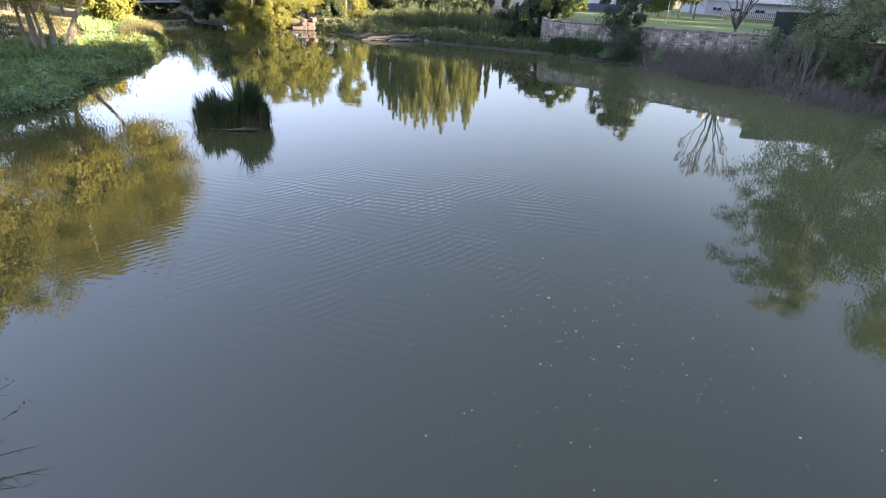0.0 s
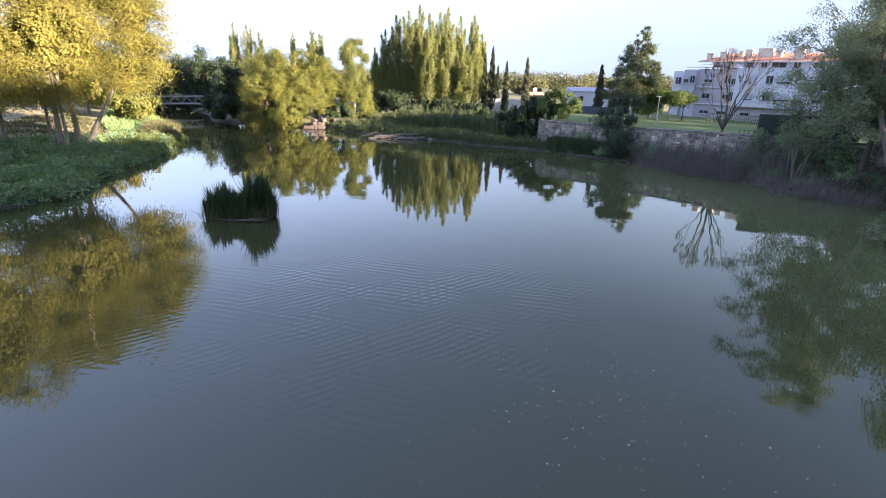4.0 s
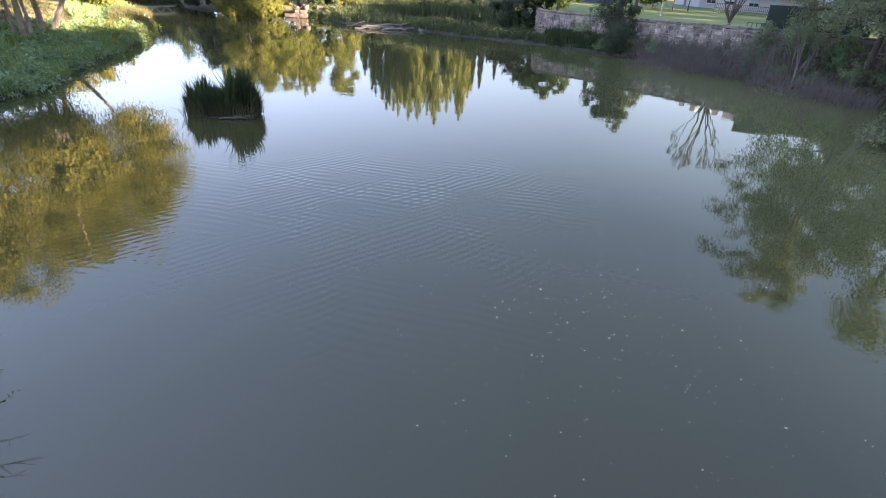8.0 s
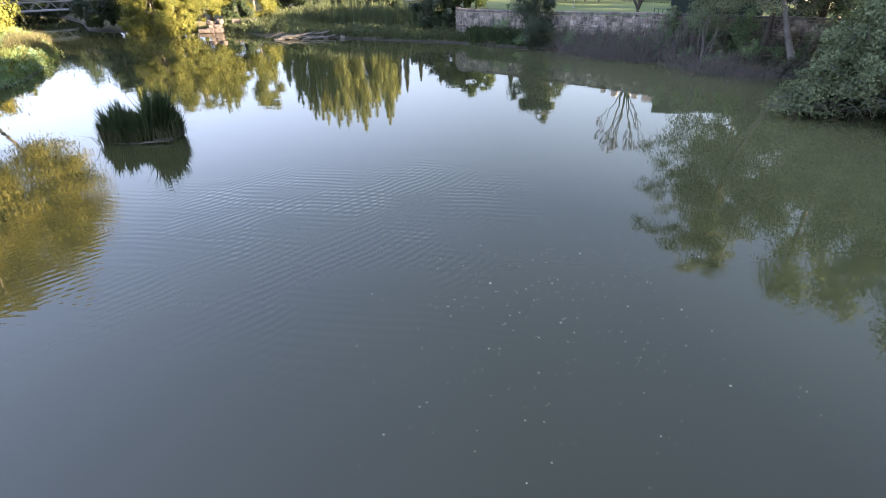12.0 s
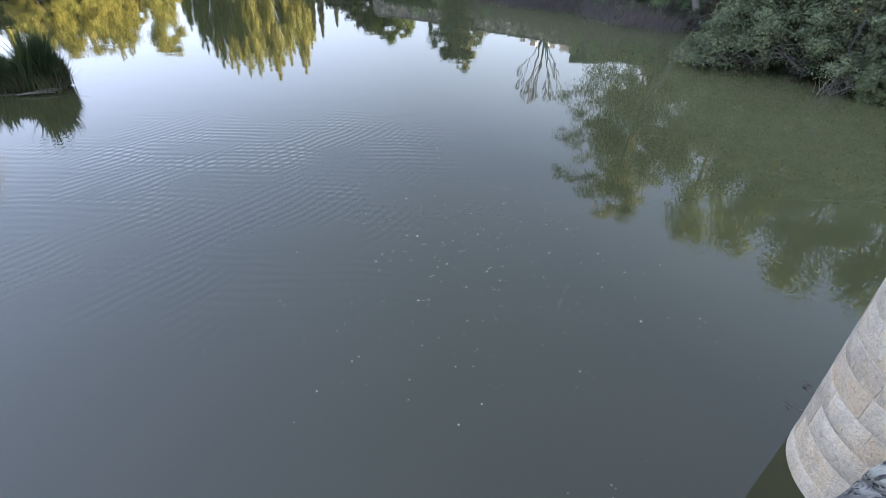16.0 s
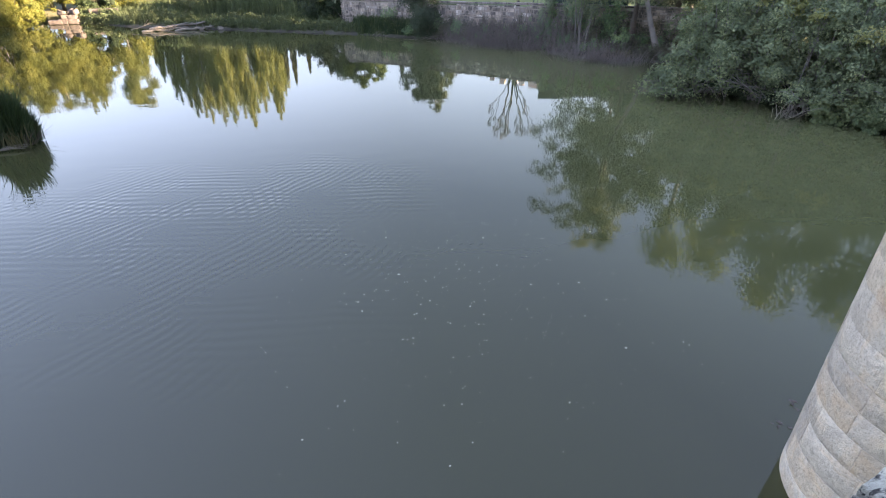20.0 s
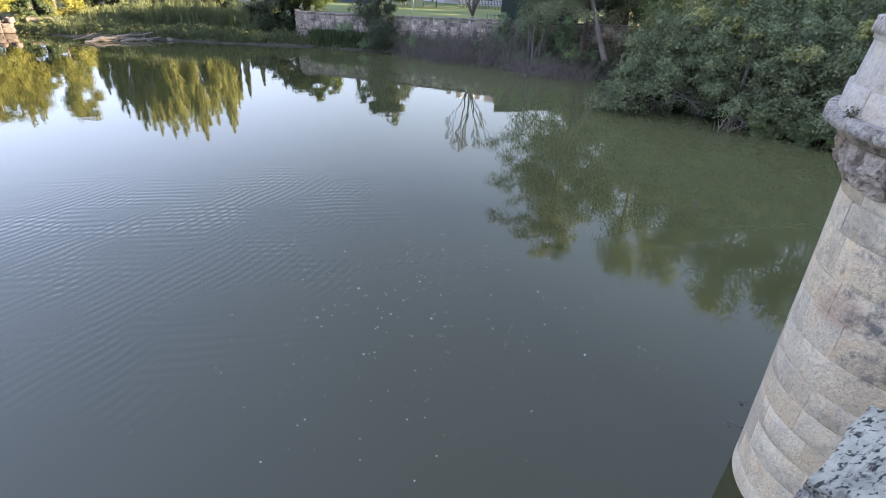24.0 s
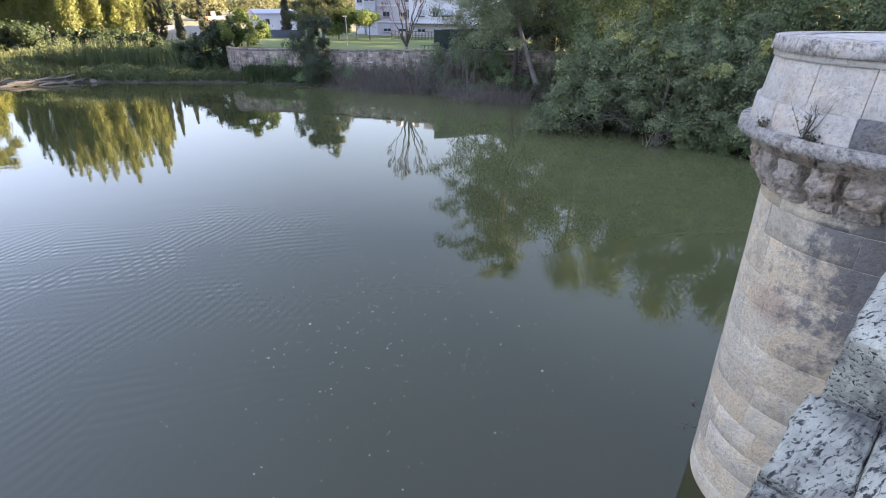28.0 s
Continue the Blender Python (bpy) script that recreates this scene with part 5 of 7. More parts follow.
def column_poplar(a_, d_, top, w_, n_, sd, leaf=L_POPLAR, name="poplar_tree", label="tall slender columnar poplar", size=0.24, group="poplars", low=0.16):
    """A poplar: a straight pale stem with steep boughs, each a feathery upright plume of leaves."""
    g = grounded(a_, d_)
    h_ = top - g.z
    rq = np.random.default_rng(sd)
    t = thing(name, g, label, "tree", group)
    part("trunk", tubes("trunk", [([(0, 0, -0.2), (0.05, 0, h_ * 0.3), (0, 0.05, h_ * 0.6), (0, 0, h_ * 0.96)], [0.2, 0.15, 0.1, 0.02])], 8), M_PALE, t)
    pts, ways = [], []
    plumes = 22
    for k in range(plumes + 1):
        q = low + (0.66 - low) * (k / plumes) ** 1.1
        w = 2.4 * k + rq.uniform(-0.5, 0.5)
        ring = w_ * rq.uniform(0.6, 1.1) * (1 - 0.62 * k / plumes) if k < plumes else 0.0
        z0 = h_ * q
        ln = min(h_ * rq.uniform(0.22, 0.36), h_ * 0.985 - z0) if k < plumes else h_ - z0
        out = np.array([math.cos(w), math.sin(w), 0.0])
        m = int(n_ / (plumes + 1))
        u = rq.uniform(0.08, 1, m) ** 0.85
        body = 0.32 * w_ * np.minimum(1, u / 0.25) * (1 - u) ** 0.55 + 0.05
        e = rq.normal(size=(m, 3)) * [1, 1, 1.4]
        pts.append(out * (ring * u ** 0.55)[:, None] + np.stack([0 * u, 0 * u, z0 + ln * u], 1) + e * body[:, None] * 0.62)
        ways.append(unit(unit(e) * [1, 1, 0.5] + 0.5 * out + np.array([0, 0, 0.25])))
        if k < plumes and k % 2 == 0:
            way = [Vector(tuple(out * ring * v ** 0.55)) + Vector((0, 0, z0 + ln * v)) for v in (0.0, 0.25, 0.6, 0.95)]
            part("limb", tubes("limb", [(way, [0.06, 0.05, 0.03, 0.01])], 5), M_PALE, t)
    v, f = leaves(np.concatenate(pts), size * 0.78, rq, 0, 1.6, np.concatenate(ways))
    part("crown", from_arrays("crown", v, f), leaf, t)
    return t


for a_, d_, top, w_, n_, sd in ((-7.0, 117, 17.8, 1.7, 10000, 131), (-5.9, 115, 20.5, 2.0, 13000, 132), (-4.6, 113, 21.2, 2.0, 13000, 133), (-3.5, 113, 22.3, 2.1, 15000, 134), (-2.5, 111, 20.5, 1.9, 12000, 135), (-1.4, 112, 21.0, 2.0, 13000, 136),
                                (-0.6, 110, 21.6, 2.0, 14000, 137), (0.7, 108, 20.0, 1.9, 12000, 138), (2.1, 106, 20.0, 1.8, 12000, 139), (2.9, 104, 16.5, 1.7, 9000, 140), (-3.0, 108, 14.0, 2.2, 9000, 141), (-8.1, 121, 14.5, 1.2, 5000, 142), (1.4, 103.5, 13.0, 1.8, 8000, 143)):
    row = d_ if sd > 140 or sd < 134 else 105 if sd % 2 else 114
    column_poplar(a_, row, 9 + (top - 9) * row / d_, w_ * 1.3, int(n_ * 1.25), sd, low=0.09)
for a_, d_, top, w_, n_, sd in ((-21.7, 124, 18.3, 2.0, 9000, 151), (-20.5, 122, 18.0, 2.2, 9000, 152), (-19.4, 120, 16.6, 2.0, 9000, 153), (-16.2, 118, 16.7, 1.3, 5000, 154), (-14.4, 112, 17.0, 1.9, 8000, 155), (-13.6, 112, 16.4, 1.8, 8000, 156)):
    column_poplar(a_, d_, top, w_, n_, sd, L_POPLAR, "poplar_tree", "slender poplar rising behind the rounded trees")
# trees that close the view behind the poplars, shade put into their dark leaves
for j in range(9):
    tree("shaded_tree", grounded(-8.6 + 1.55 * j, 126 + 3 * (j % 2)), [((0, 0, 4.4), (3.4, 2.8, 4.4))], 5200, 0.42, L_DARK, M_DARKBARK, "dense tree behind the poplars, shade put into its dark leaves", "tree", ((0, 0, -0.2), (0, 0, 4.5)), 0.12, 5, 170 + j, 0.26, 0.4, 1, 0, "dark trees behind the poplars", -0.1)
# undergrowth below the poplars, its shade put into the dark leaf colour
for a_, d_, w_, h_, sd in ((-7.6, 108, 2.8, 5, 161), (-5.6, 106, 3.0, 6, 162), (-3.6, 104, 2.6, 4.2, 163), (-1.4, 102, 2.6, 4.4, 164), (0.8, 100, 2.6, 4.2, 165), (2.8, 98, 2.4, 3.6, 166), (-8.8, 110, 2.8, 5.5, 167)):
    tree("undergrowth", grounded(a_, d_), [((0, 0, h_ * 0.36), (w_, w_ * 0.8, h_ * 0.36))], 4200, 0.3, L_DARK, M_DARKBARK, "undergrowth below the poplars, shade put into its dark leaves", "bush", ((0, 0, -0.2), (0, 0, h_ * 0.5)), 0.1, 4, sd, 0.28, 0.35, 1, 0, "undergrowth below the poplars")
# grey-green willow scrub between the spit and the poplars
for j in range(15):
    a_ = -5.2 + j * 0.83 + RNG.normal(0, 0.15)
    d_ = RNG.uniform(84, 93)
    h_ = RNG.uniform(1.4, 3.0)
    tree("scrub", grounded(a_, d_), [((0, 0, h_ * 0.5), (1.1, 1.0, h_ * 0.5))], 2200, 0.17, L_SHORE, M_BARK, "dull green willow scrub on the spit", "shrub", ((0, 0, -0.1), (0, 0, h_ * 0.6)), 0.05, 3, 200 + j, 0.3, 0.15, 2.6, 0, "scrub on the spit")
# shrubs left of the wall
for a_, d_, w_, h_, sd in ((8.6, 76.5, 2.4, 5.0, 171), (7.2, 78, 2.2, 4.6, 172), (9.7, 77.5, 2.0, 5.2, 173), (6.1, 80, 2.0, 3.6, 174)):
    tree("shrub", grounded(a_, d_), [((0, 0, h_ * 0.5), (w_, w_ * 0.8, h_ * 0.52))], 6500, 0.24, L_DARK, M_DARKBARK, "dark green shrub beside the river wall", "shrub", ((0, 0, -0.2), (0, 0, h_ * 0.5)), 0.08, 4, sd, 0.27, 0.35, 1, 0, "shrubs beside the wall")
tree("fig_tree", grounded(11.4, 76.5), [((-1.4, 0, 2.3), (1.9, 1.8, 1.5)), ((1.2, -0.2, 2.2), (2.0, 1.8, 1.5)), ((0, 0, 2.9), (2.2, 1.9, 1.3)), ((0.2, -0.4, 1.4), (2.8, 1.9, 1.2))], 13000, 0.20, L_FIG, M_BARK, "broad fig tree with sunlit edge behind the wall", "tree", ((0, 0, -0.2), (0, 0, 1.2), (0.1, 0, 2.4)), 0.16, 8, 181, 0.25, 0.45)

# reeds and grass along the spit
SP = np.array([(-24, 91.6), (-14, 83.2), (-8, 81), (-2.6, 77.2), (4, 73), (13, 68.2), (17, 64.4), (16, 67), (5, 77), (-2, 81.5), (-8, 85), (-20, 95)], float)
meadow_of_blades("shore_reeds", SP, 14000, 0.4, 1.0, 0.08, L_SHORE, "dense dark green reeds along the far shore", "reeds", 210, 0.18)
meadow_of_blades("shore_reeds", np.array([(13, 67.8), (20.8, 61.6), (22, 62.2), (13.2, 70.6)], float), 12000, 0.9, 1.7, 0.08, L_REED, "tall dark reeds below the river wall", "reeds", 211, 0.15)
meadow_of_blades("spit_grass", np.array([(-22, 96), (-8, 86), (6, 78), (12, 74), (12, 92), (-6, 102), (-20, 104)], float), 16000, 0.5, 1.1, 0.08, L_SHORE, "rough grass on the spit behind the reeds", "grass", 212)
weed_cover("shore_weeds", SP, 170, 110, 1.0, 1.1, 0.16, L_SHORE, "dark lumpy weeds and low scrub along the far shore", 67)
meadow_of_blades("tall_reeds", np.array([(-6, 84.5), (2, 80), (11, 75), (11, 80), (2, 88), (-7, 91)], float), 5000, 1.2, 3.0, 0.07, L_SHORE, "tall olive reeds below the poplars", "reeds", 213, 0.12, 14)
# driftwood logs
logs = [(-12.9, 80.4, 0.25, -6.4, 82.2, 0.75, 0.20), (-13.6, 80.0, 0.12, -8.6, 81.6, 0.35, 0.16), (-9.8, 80.2, 0.1, -5.6, 80.8, 0.3, 0.17), (-14.8, 80.6, 0.3, -12.6, 81.9, 0.9, 0.08), (-7.0, 80.3, 0.15, -5.2, 81.5, 0.5, 0.14)]
for x0, y0, z0, x1, y1, z1, r_ in logs:
    e0, e1 = Vector((x0 + 1.6, y0 - 3.0, z0 - 0.06)), Vector((x1 + 1.6, y1 - 3.0, z1 - 0.06))
    way = [e0.lerp(e1, q / 7) + Vector(RNG.normal(0, 0.07, 3)) for q in range(8)]
    spec = [(way, [r_ * (1 - 0.55 * q / 7) * RNG.uniform(0.75, 1.15) for q in range(8)])]
    for q in (2, 4, 5):
        tip = way[q] + (e1 - e0).normalized() * 0.5 + Vector(RNG.normal(0, 0.35, 3)) + Vector((0, 0, 0.35))
        spec.append(([way[q], way[q].lerp(tip, 0.5) + Vector((0, 0, 0.05)), tip], [r_ * 0.4, r_ * 0.28, r_ * 0.1]))
    ob = part("driftwood_log", tubes("driftwood_log", spec, 8), M_DRYWOOD)
    tagged(ob, "bleached driftwood log stranded on the shore", "log", "driftwood")
for j, (a_, d_, s_) in enumerate(((-2.2, 77.2, 0.42), (-1.7, 77.3, 0.25), (0.4, 75.6, 0.32), (0.9, 75.2, 0.25), (1.6, 74.8, 0.22))):
    bmk = bmesh.new()
    bmesh.ops.create_icosphere(bmk, subdivisions=3, radius=s_)
    for v_ in bmk.verts:
        v_.co *= 1 + 0.35 * noise.noise(v_.co * 2.2 + Vector((j * 7, 0, 0)))
        v_.co.z *= 0.75
    ob = part("shore_stone", bmk, M_DRYWOOD)
    ob.location = P(a_, d_, 0.12)
    tagged(ob, "pale rounded stone at the waterline", "stone", "shore stones")

# ---- the broken masonry block ----
g = P(-14.0, 91.8)
ruin = thing("ruined_masonry", (g.x, g.y, 0), "broken brownish masonry with loose boulders at the water", "ruin")
rk = random.Random(31)
for x_, y_, z_, w_, h_ in ((-0.7, -0.5, 0.32, 1.1, 0.64), (0.5, -0.6, 0.30, 1.2, 0.6), (-0.1, 0.6, 0.4, 2.2, 0.8), (-0.5, -0.3, 0.88, 0.9, 0.5), (0.45, -0.4, 0.86, 0.9, 0.52)):
    bmk = box(bmesh.new(), 0, 0, 0, w_, 1.15, h_, rk.uniform(-0.1, 0.3), 0.05)
    bmesh.ops.subdivide_edges(bmk, edges=bmk.edges[:], cuts=3, use_grid_fill=True)
    for v_ in bmk.verts:
        v_.co += 0.09 * noise.noise_vector(v_.co * 2.3 + Vector((x_ * 9, y_ * 5, z_)))
    bmesh.ops.translate(bmk, verts=bmk.verts, vec=(x_, y_, z_))
    part("stone_block", bmk, M_RUIN, ruin)
part("step", box(bmesh.new(), -1.7, -0.6, 0.28, 1.6, 1.3, 0.5, 0.15, 0.08), M_RUIN, ruin)
part("side_wall", box(bmesh.new(), 3.9, 1.6, 0.9, 3.6, 0.7, 1.5, 0.1, 0.06), M_RUIN, ruin)
for j, (x_, y_, s_) in enumerate(((-0.8, -0.4, 0.45), (0.1, 0.1, 0.42), (0.85, -0.2, 0.55))):
    bmk = bmesh.new()
    bmesh.ops.create_icosphere(bmk, subdivisions=3, radius=s_, matrix=Matrix.Translation((x_, y_, 1.2 + s_ * 0.45)) @ Matrix.Diagonal((1, 1, 0.75, 1)))
    for v_ in bmk.verts:
        v_.co += Vector((0.3 * noise.noise(v_.co * 1.8 + Vector((j, 0, 0))), 0.25 * noise.noise(v_.co * 1.8 + Vector((0, 9, j))), 0.25 * noise.noise(v_.co * 2.5)))
    part("boulder", bmk, M_RUIN, ruin, "loose brownish boulder")

# ---- steel footbridge in the distance ----
A0, A1 = P(-31.5, 131, 0), P(-22.5, 133, 0)
foot = thing("truss_footbridge", A0, "pale steel truss footbridge over the river", "footbridge")
fd = A1 - A0
FL = fd.length
fa = math.atan2(fd.y, fd.x)
foot.rotation_euler = (0, 0, fa)
ZT, ZB = 3.0, 1.5


def camber(u):
    """The slight rise of the footbridge towards its middle."""
    return 0.25 * 4 * u * (1 - u)


for o_ in (-1.1, 1.1):
    part("top_chord", tubes("top_chord", [([(FL * q / 24, o_, ZT + camber(q / 24)) for q in range(25)], [0.075] * 25)], 6), M_OLDSTEEL, foot)
    part("bottom_chord", tubes("bottom_chord", [([(FL * q / 24, o_, ZB + camber(q / 24)) for q in range(25)], [0.11] * 25)], 6), M_OLDSTEEL, foot)
    nbay = 18
    for j in range(nbay):
        s0, s1 = FL * j / nbay, FL * (j + 1) / nbay
        za, zb = (ZB, ZT) if j % 2 else (ZT, ZB)
        part("diagonal", tubes("diagonal", [([(s0, o_, za + camber(j / nbay)), (s1, o_, zb + camber((j + 1) / nbay))], [0.05, 0.05])], 6), M_OLDSTEEL, foot)
    part("handrail", tubes("handrail", [([(FL * q / 24, o_, ZT + 0.3 + camber(q / 24)) for q in range(25)], [0.035] * 25)], 5), M_OLDSTEEL, foot)
for j in range(12):
    part("deck_panel", box(bmesh.new(), FL * (j + 0.5) / 12, 0, ZB + 0.1 + camber((j + 0.5) / 12), FL / 12 + 0.02, 2.0, 0.12), M_OLDSTEEL, foot)
for s_ in (0.4, FL - 0.4):
    part("abutment", box(bmesh.new(), s_, 0, 0.7, 1.2, 2.6, 2.0, 0, 0.05), M_MORTAR, foot)


# ---- cypresses and the walled ground behind ----
for a_, d_, top, w_, sd in ((3.4, 110, 13.5, 0.55, 301), (4.15, 112, 14.9, 0.75, 302), (4.75, 125, 11.5, 0.5, 306), (5.65, 108, 12.0, 0.6, 303), (7.75, 108.5, 12.8, 0.7, 304), (15.2, 100, 11.6, 0.7, 305)):
    g = grounded(a_, d_)
    h_ = top - g.z
    rc = np.random.default_rng(sd)
    t = thing("cypress_tree", g, "slim dark pointed cypress tree", "tree", "cypresses")
    part("trunk", tubes("trunk", [([(0, 0, -0.1), (0, 0, h_ * 0.5), (0, 0, h_ * 0.97)], [0.14, 0.09, 0.02])], 8), M_DARKBARK, t)
    q = rc.uniform(0.03, 1.0, 9000) ** 1.15
    w = rc.uniform(0, 2 * math.pi, 9000)
    r_ = 1.45 * w_ * np.minimum(1, q / 0.12) * (1 - q) ** 0.6 * (0.85 + 0.3 * np.sin(w * 3 + q * 40)) * np.sqrt(rc.uniform(0.3, 1, 9000))
    v, f = leaves(np.stack([r_ * np.cos(w), r_ * np.sin(w), q * h_], 1), 0.13, rc, 0, 2.2)
    part("crown", from_arrays("crown", v, f), L_CYPRESS, t)


def span_box(name, a0, d0, a1, d1, z0, z1, thick, mat, parent=None, label="", category="", kind="", bev=0.0):
    """A wall-like box between two bearings."""
    p, q = P(a0, d0), P(a1, d1)
    c, d = (p + q) / 2, q - p
    bmb = box(bmesh.new(), 0, 0, 0, d.length, thick, z1 - z0, 0, bev)
    ob = part(name, bmb, mat, parent, label, kind)
    ob.matrix_world = Matrix.Translation((c.x, c.y, (z0 + z1) / 2)) @ Matrix.Rotation(math.atan2(d.y, d.x), 4, "Z")
    if category:
        tagged(ob, label, category)
    return ob


span_box("white_wall", 1.8, 122, 7.6, 118, 1.8, 4.6, 0.3, M_RENDER, None, "long whitewashed boundary wall", "wall")
span_box("grey_screen", 2.2, 100, 7.2, 98, 1.6, 3.2, 0.1, M_GREENFENCE, None, "dark green netting fence", "fence")
span_box("earth_wall", 5.6, 97, 9.0, 93, 1.2, 2.9, 0.3, M_RUBBLE, None, "low brownish boundary wall", "wall")
span_box("dark_blue_fence", 11.6, 100, 16.6, 97, 2.6, 4.6, 0.1, M_BLUEFENCE, None, "dark blue screen fence behind the lawn", "fence")


def gable_house(name, az, d, w, dep, eave, ridge, wall, roof, label, turn=0.0, chim=True):
    g = grounded(az, d)
    h = thing(name, g, label, "house")
    h.rotation_euler = (0, 0, radians(-az + turn))
    part("wall", box(bmesh.new(), 0, 0, eave / 2 - 0.2, w, dep, eave + 0.4), wall, h)
    bmr = bmesh.new()
    o = 0.35
    pts = [(-w / 2 - o, -dep / 2 - o, eave), (w / 2 + o, -dep / 2 - o, eave), (w / 2 + o, dep / 2 + o, eave), (-w / 2 - o, dep / 2 + o, eave), (-w / 2 - o, 0, ridge), (w / 2 + o, 0, ridge)]
    vv = [bmr.verts.new(p) for p in pts]
    for q in ((0, 1, 5, 4), (2, 3, 4, 5), (0, 4, 3), (1, 2, 5), (3, 2, 1, 0)):
        bmr.faces.new([vv[i] for i in q])
    bmesh.ops.recalc_face_normals(bmr, faces=bmr.faces)
    part("roof", bmr, roof, h)
    if chim:
        part("chimney", box(bmesh.new(), w * 0.1, 0, ridge + 0.3, 0.7, 0.7, 1.2), wall, h)
    for x_ in (-w * 0.25, w * 0.25):
        wi = part("window", box(bmesh.new(), x_, -dep / 2 - 0.02, eave * 0.55, 1.0, 0.08, 1.1), M_FRAME, h)
        part("pane", box(bmesh.new(), x_, -dep / 2 - 0.05, eave * 0.55, 0.8, 0.06, 0.9), M_GLASS, wi)
    return h


gable_house("ochre_house", 8.5, 128, 4.0, 4, 2.3, 3.3, M_YELLOWHOUSE, M_TILE, "small ochre house with tiled roof", 20)
gable_house("white_house", 14.0, 122, 8.0, 7, 3.3, 4.1, M_RENDER, M_GREYREND, "low white house with pale roof", 14, False)

# ---- the lawn: trees, lamp, fences ----
g = grounded(18.7, 96)
layers = [((r_ * math.cos(2.4 * k + z_), r_ * 0.85 * math.sin(2.4 * k + z_), z_), (w_, w_, w_ * 0.85)) for z_, r_, w_, m in ((3.4, 3.4, 2.0, 6), (5.8, 3.0, 2.0, 6), (8.2, 2.2, 1.8, 5), (10.4, 1.3, 1.5, 4)) for k in range(m)]
tree("lawn_tree", g, layers + [((0.2, 0, 12.3), (1.3, 1.3, 1.4)), ((0.3, 0, 13.5), (0.8, 0.8, 1.0))], 46000, 0.2, L_LAWN, M_BARK,
     "tall dark green tree on the lawn", "tree", ((0, 0, -0.2), (0, 0, 4), (0.1, 0, 9), (0, 0, 13)), 0.25, 10, 311, 0.34, 0.2)
for a_, d_, sd in ((22.0, 93, 312), (23.3, 94, 313)):
    g = grounded(a_, d_)
    tree("parasol_tree", g, [((0, 0, 3.6), (2.4, 2.2, 0.9)), ((0.4, 0, 3.3), (2.0, 1.9, 0.8))], 7000, 0.22, L_FIG, M_DARKBARK, "small tree clipped to a flat parasol crown", "tree", ((0, 0, -0.1), (0, 0, 1.6), (0, 0, 3.4)), 0.1, 6, sd, 0.3, 0.4, 1, 0, "parasol trees")
tree("hedge_tree", grounded(20.2, 94), [((0, 0, 2.4), (2.6, 1.6, 1.9))], 7000, 0.24, L_FIG, M_DARKBARK, "green leafy tree at the lawn's edge", "tree", ((0, 0, -0.1), (0, 0, 2.4)), 0.12, 5, 314, 0.28, 0.4)
g = grounded(21.0, 80)
lamp = thing("street_lamp", g, "slim pale lamp post with flat head on the lawn", "lamp")
part("pole", tubes("pole", [([(0, 0, 0), (0, 0, 2), (-0.02, 0, 3.75)], [0.075, 0.06, 0.05])], 8), M_STEEL, lamp)
part("head", box(bmesh.new(), -0.12, 0, 3.8, 0.62, 0.24, 0.12, 0, 0.03), M_STEEL, lamp)
part("base_plate", box(bmesh.new(), 0, 0, 0.03, 0.3, 0.3, 0.08, 0, 0.02), M_STEEL, lamp)
# agave on the lawn
g = grounded(14.6, 76)
agave = thing("agave", g, "grey-green agave with pointed leaves", "plant")
ra = np.random.default_rng(5)
b0 = np.zeros((14, 3))
w_ = np.linspace(0, 2 * math.pi, 14, endpoint=False)
v, f = blades(b0, ra.uniform(0.7, 1.1, 14), 0.2, ra, 0.7, np.stack([np.cos(w_), np.sin(w_), 0 * w_], 1))
part("leaves", from_arrays("leaves", v, f), L_GREY, agave)


def rail_fence(name, a0, d0, a1, d1, z, h_, n, mat, label, rails=2):
    p, q = P(a0, d0, z), P(a1, d1, z)
    t = thing(name, p, label, "fence")
    d = q - p
    ang_ = math.atan2(d.y, d.x)
    t.rotation_euler = (0, 0, ang_)
    L = d.length
    for j in range(n + 1):
        part("post", box(bmesh.new(), L * j / n, 0, h_ / 2, 0.06, 0.06, h_), mat, t)
    for j in range(rails):
        part("rail", box(bmesh.new(), L / 2, 0.04, h_ * (0.2 + 0.75 * j / max(1, rails - 1)), L, 0.03, 0.05), mat, t)
    return t


rail_fence("metal_fence", 25.5, 96, 30.5, 92, 2.95, 1.6, 34, M_GREENFENCE, "dark green metal fence before the apartment building", 3)
rail_fence("metal_fence", 28.5, 64.5, 30.0, 64, 3.45, 1.0, 4, M_GREENFENCE, "green railing at the lawn's corner", 2)

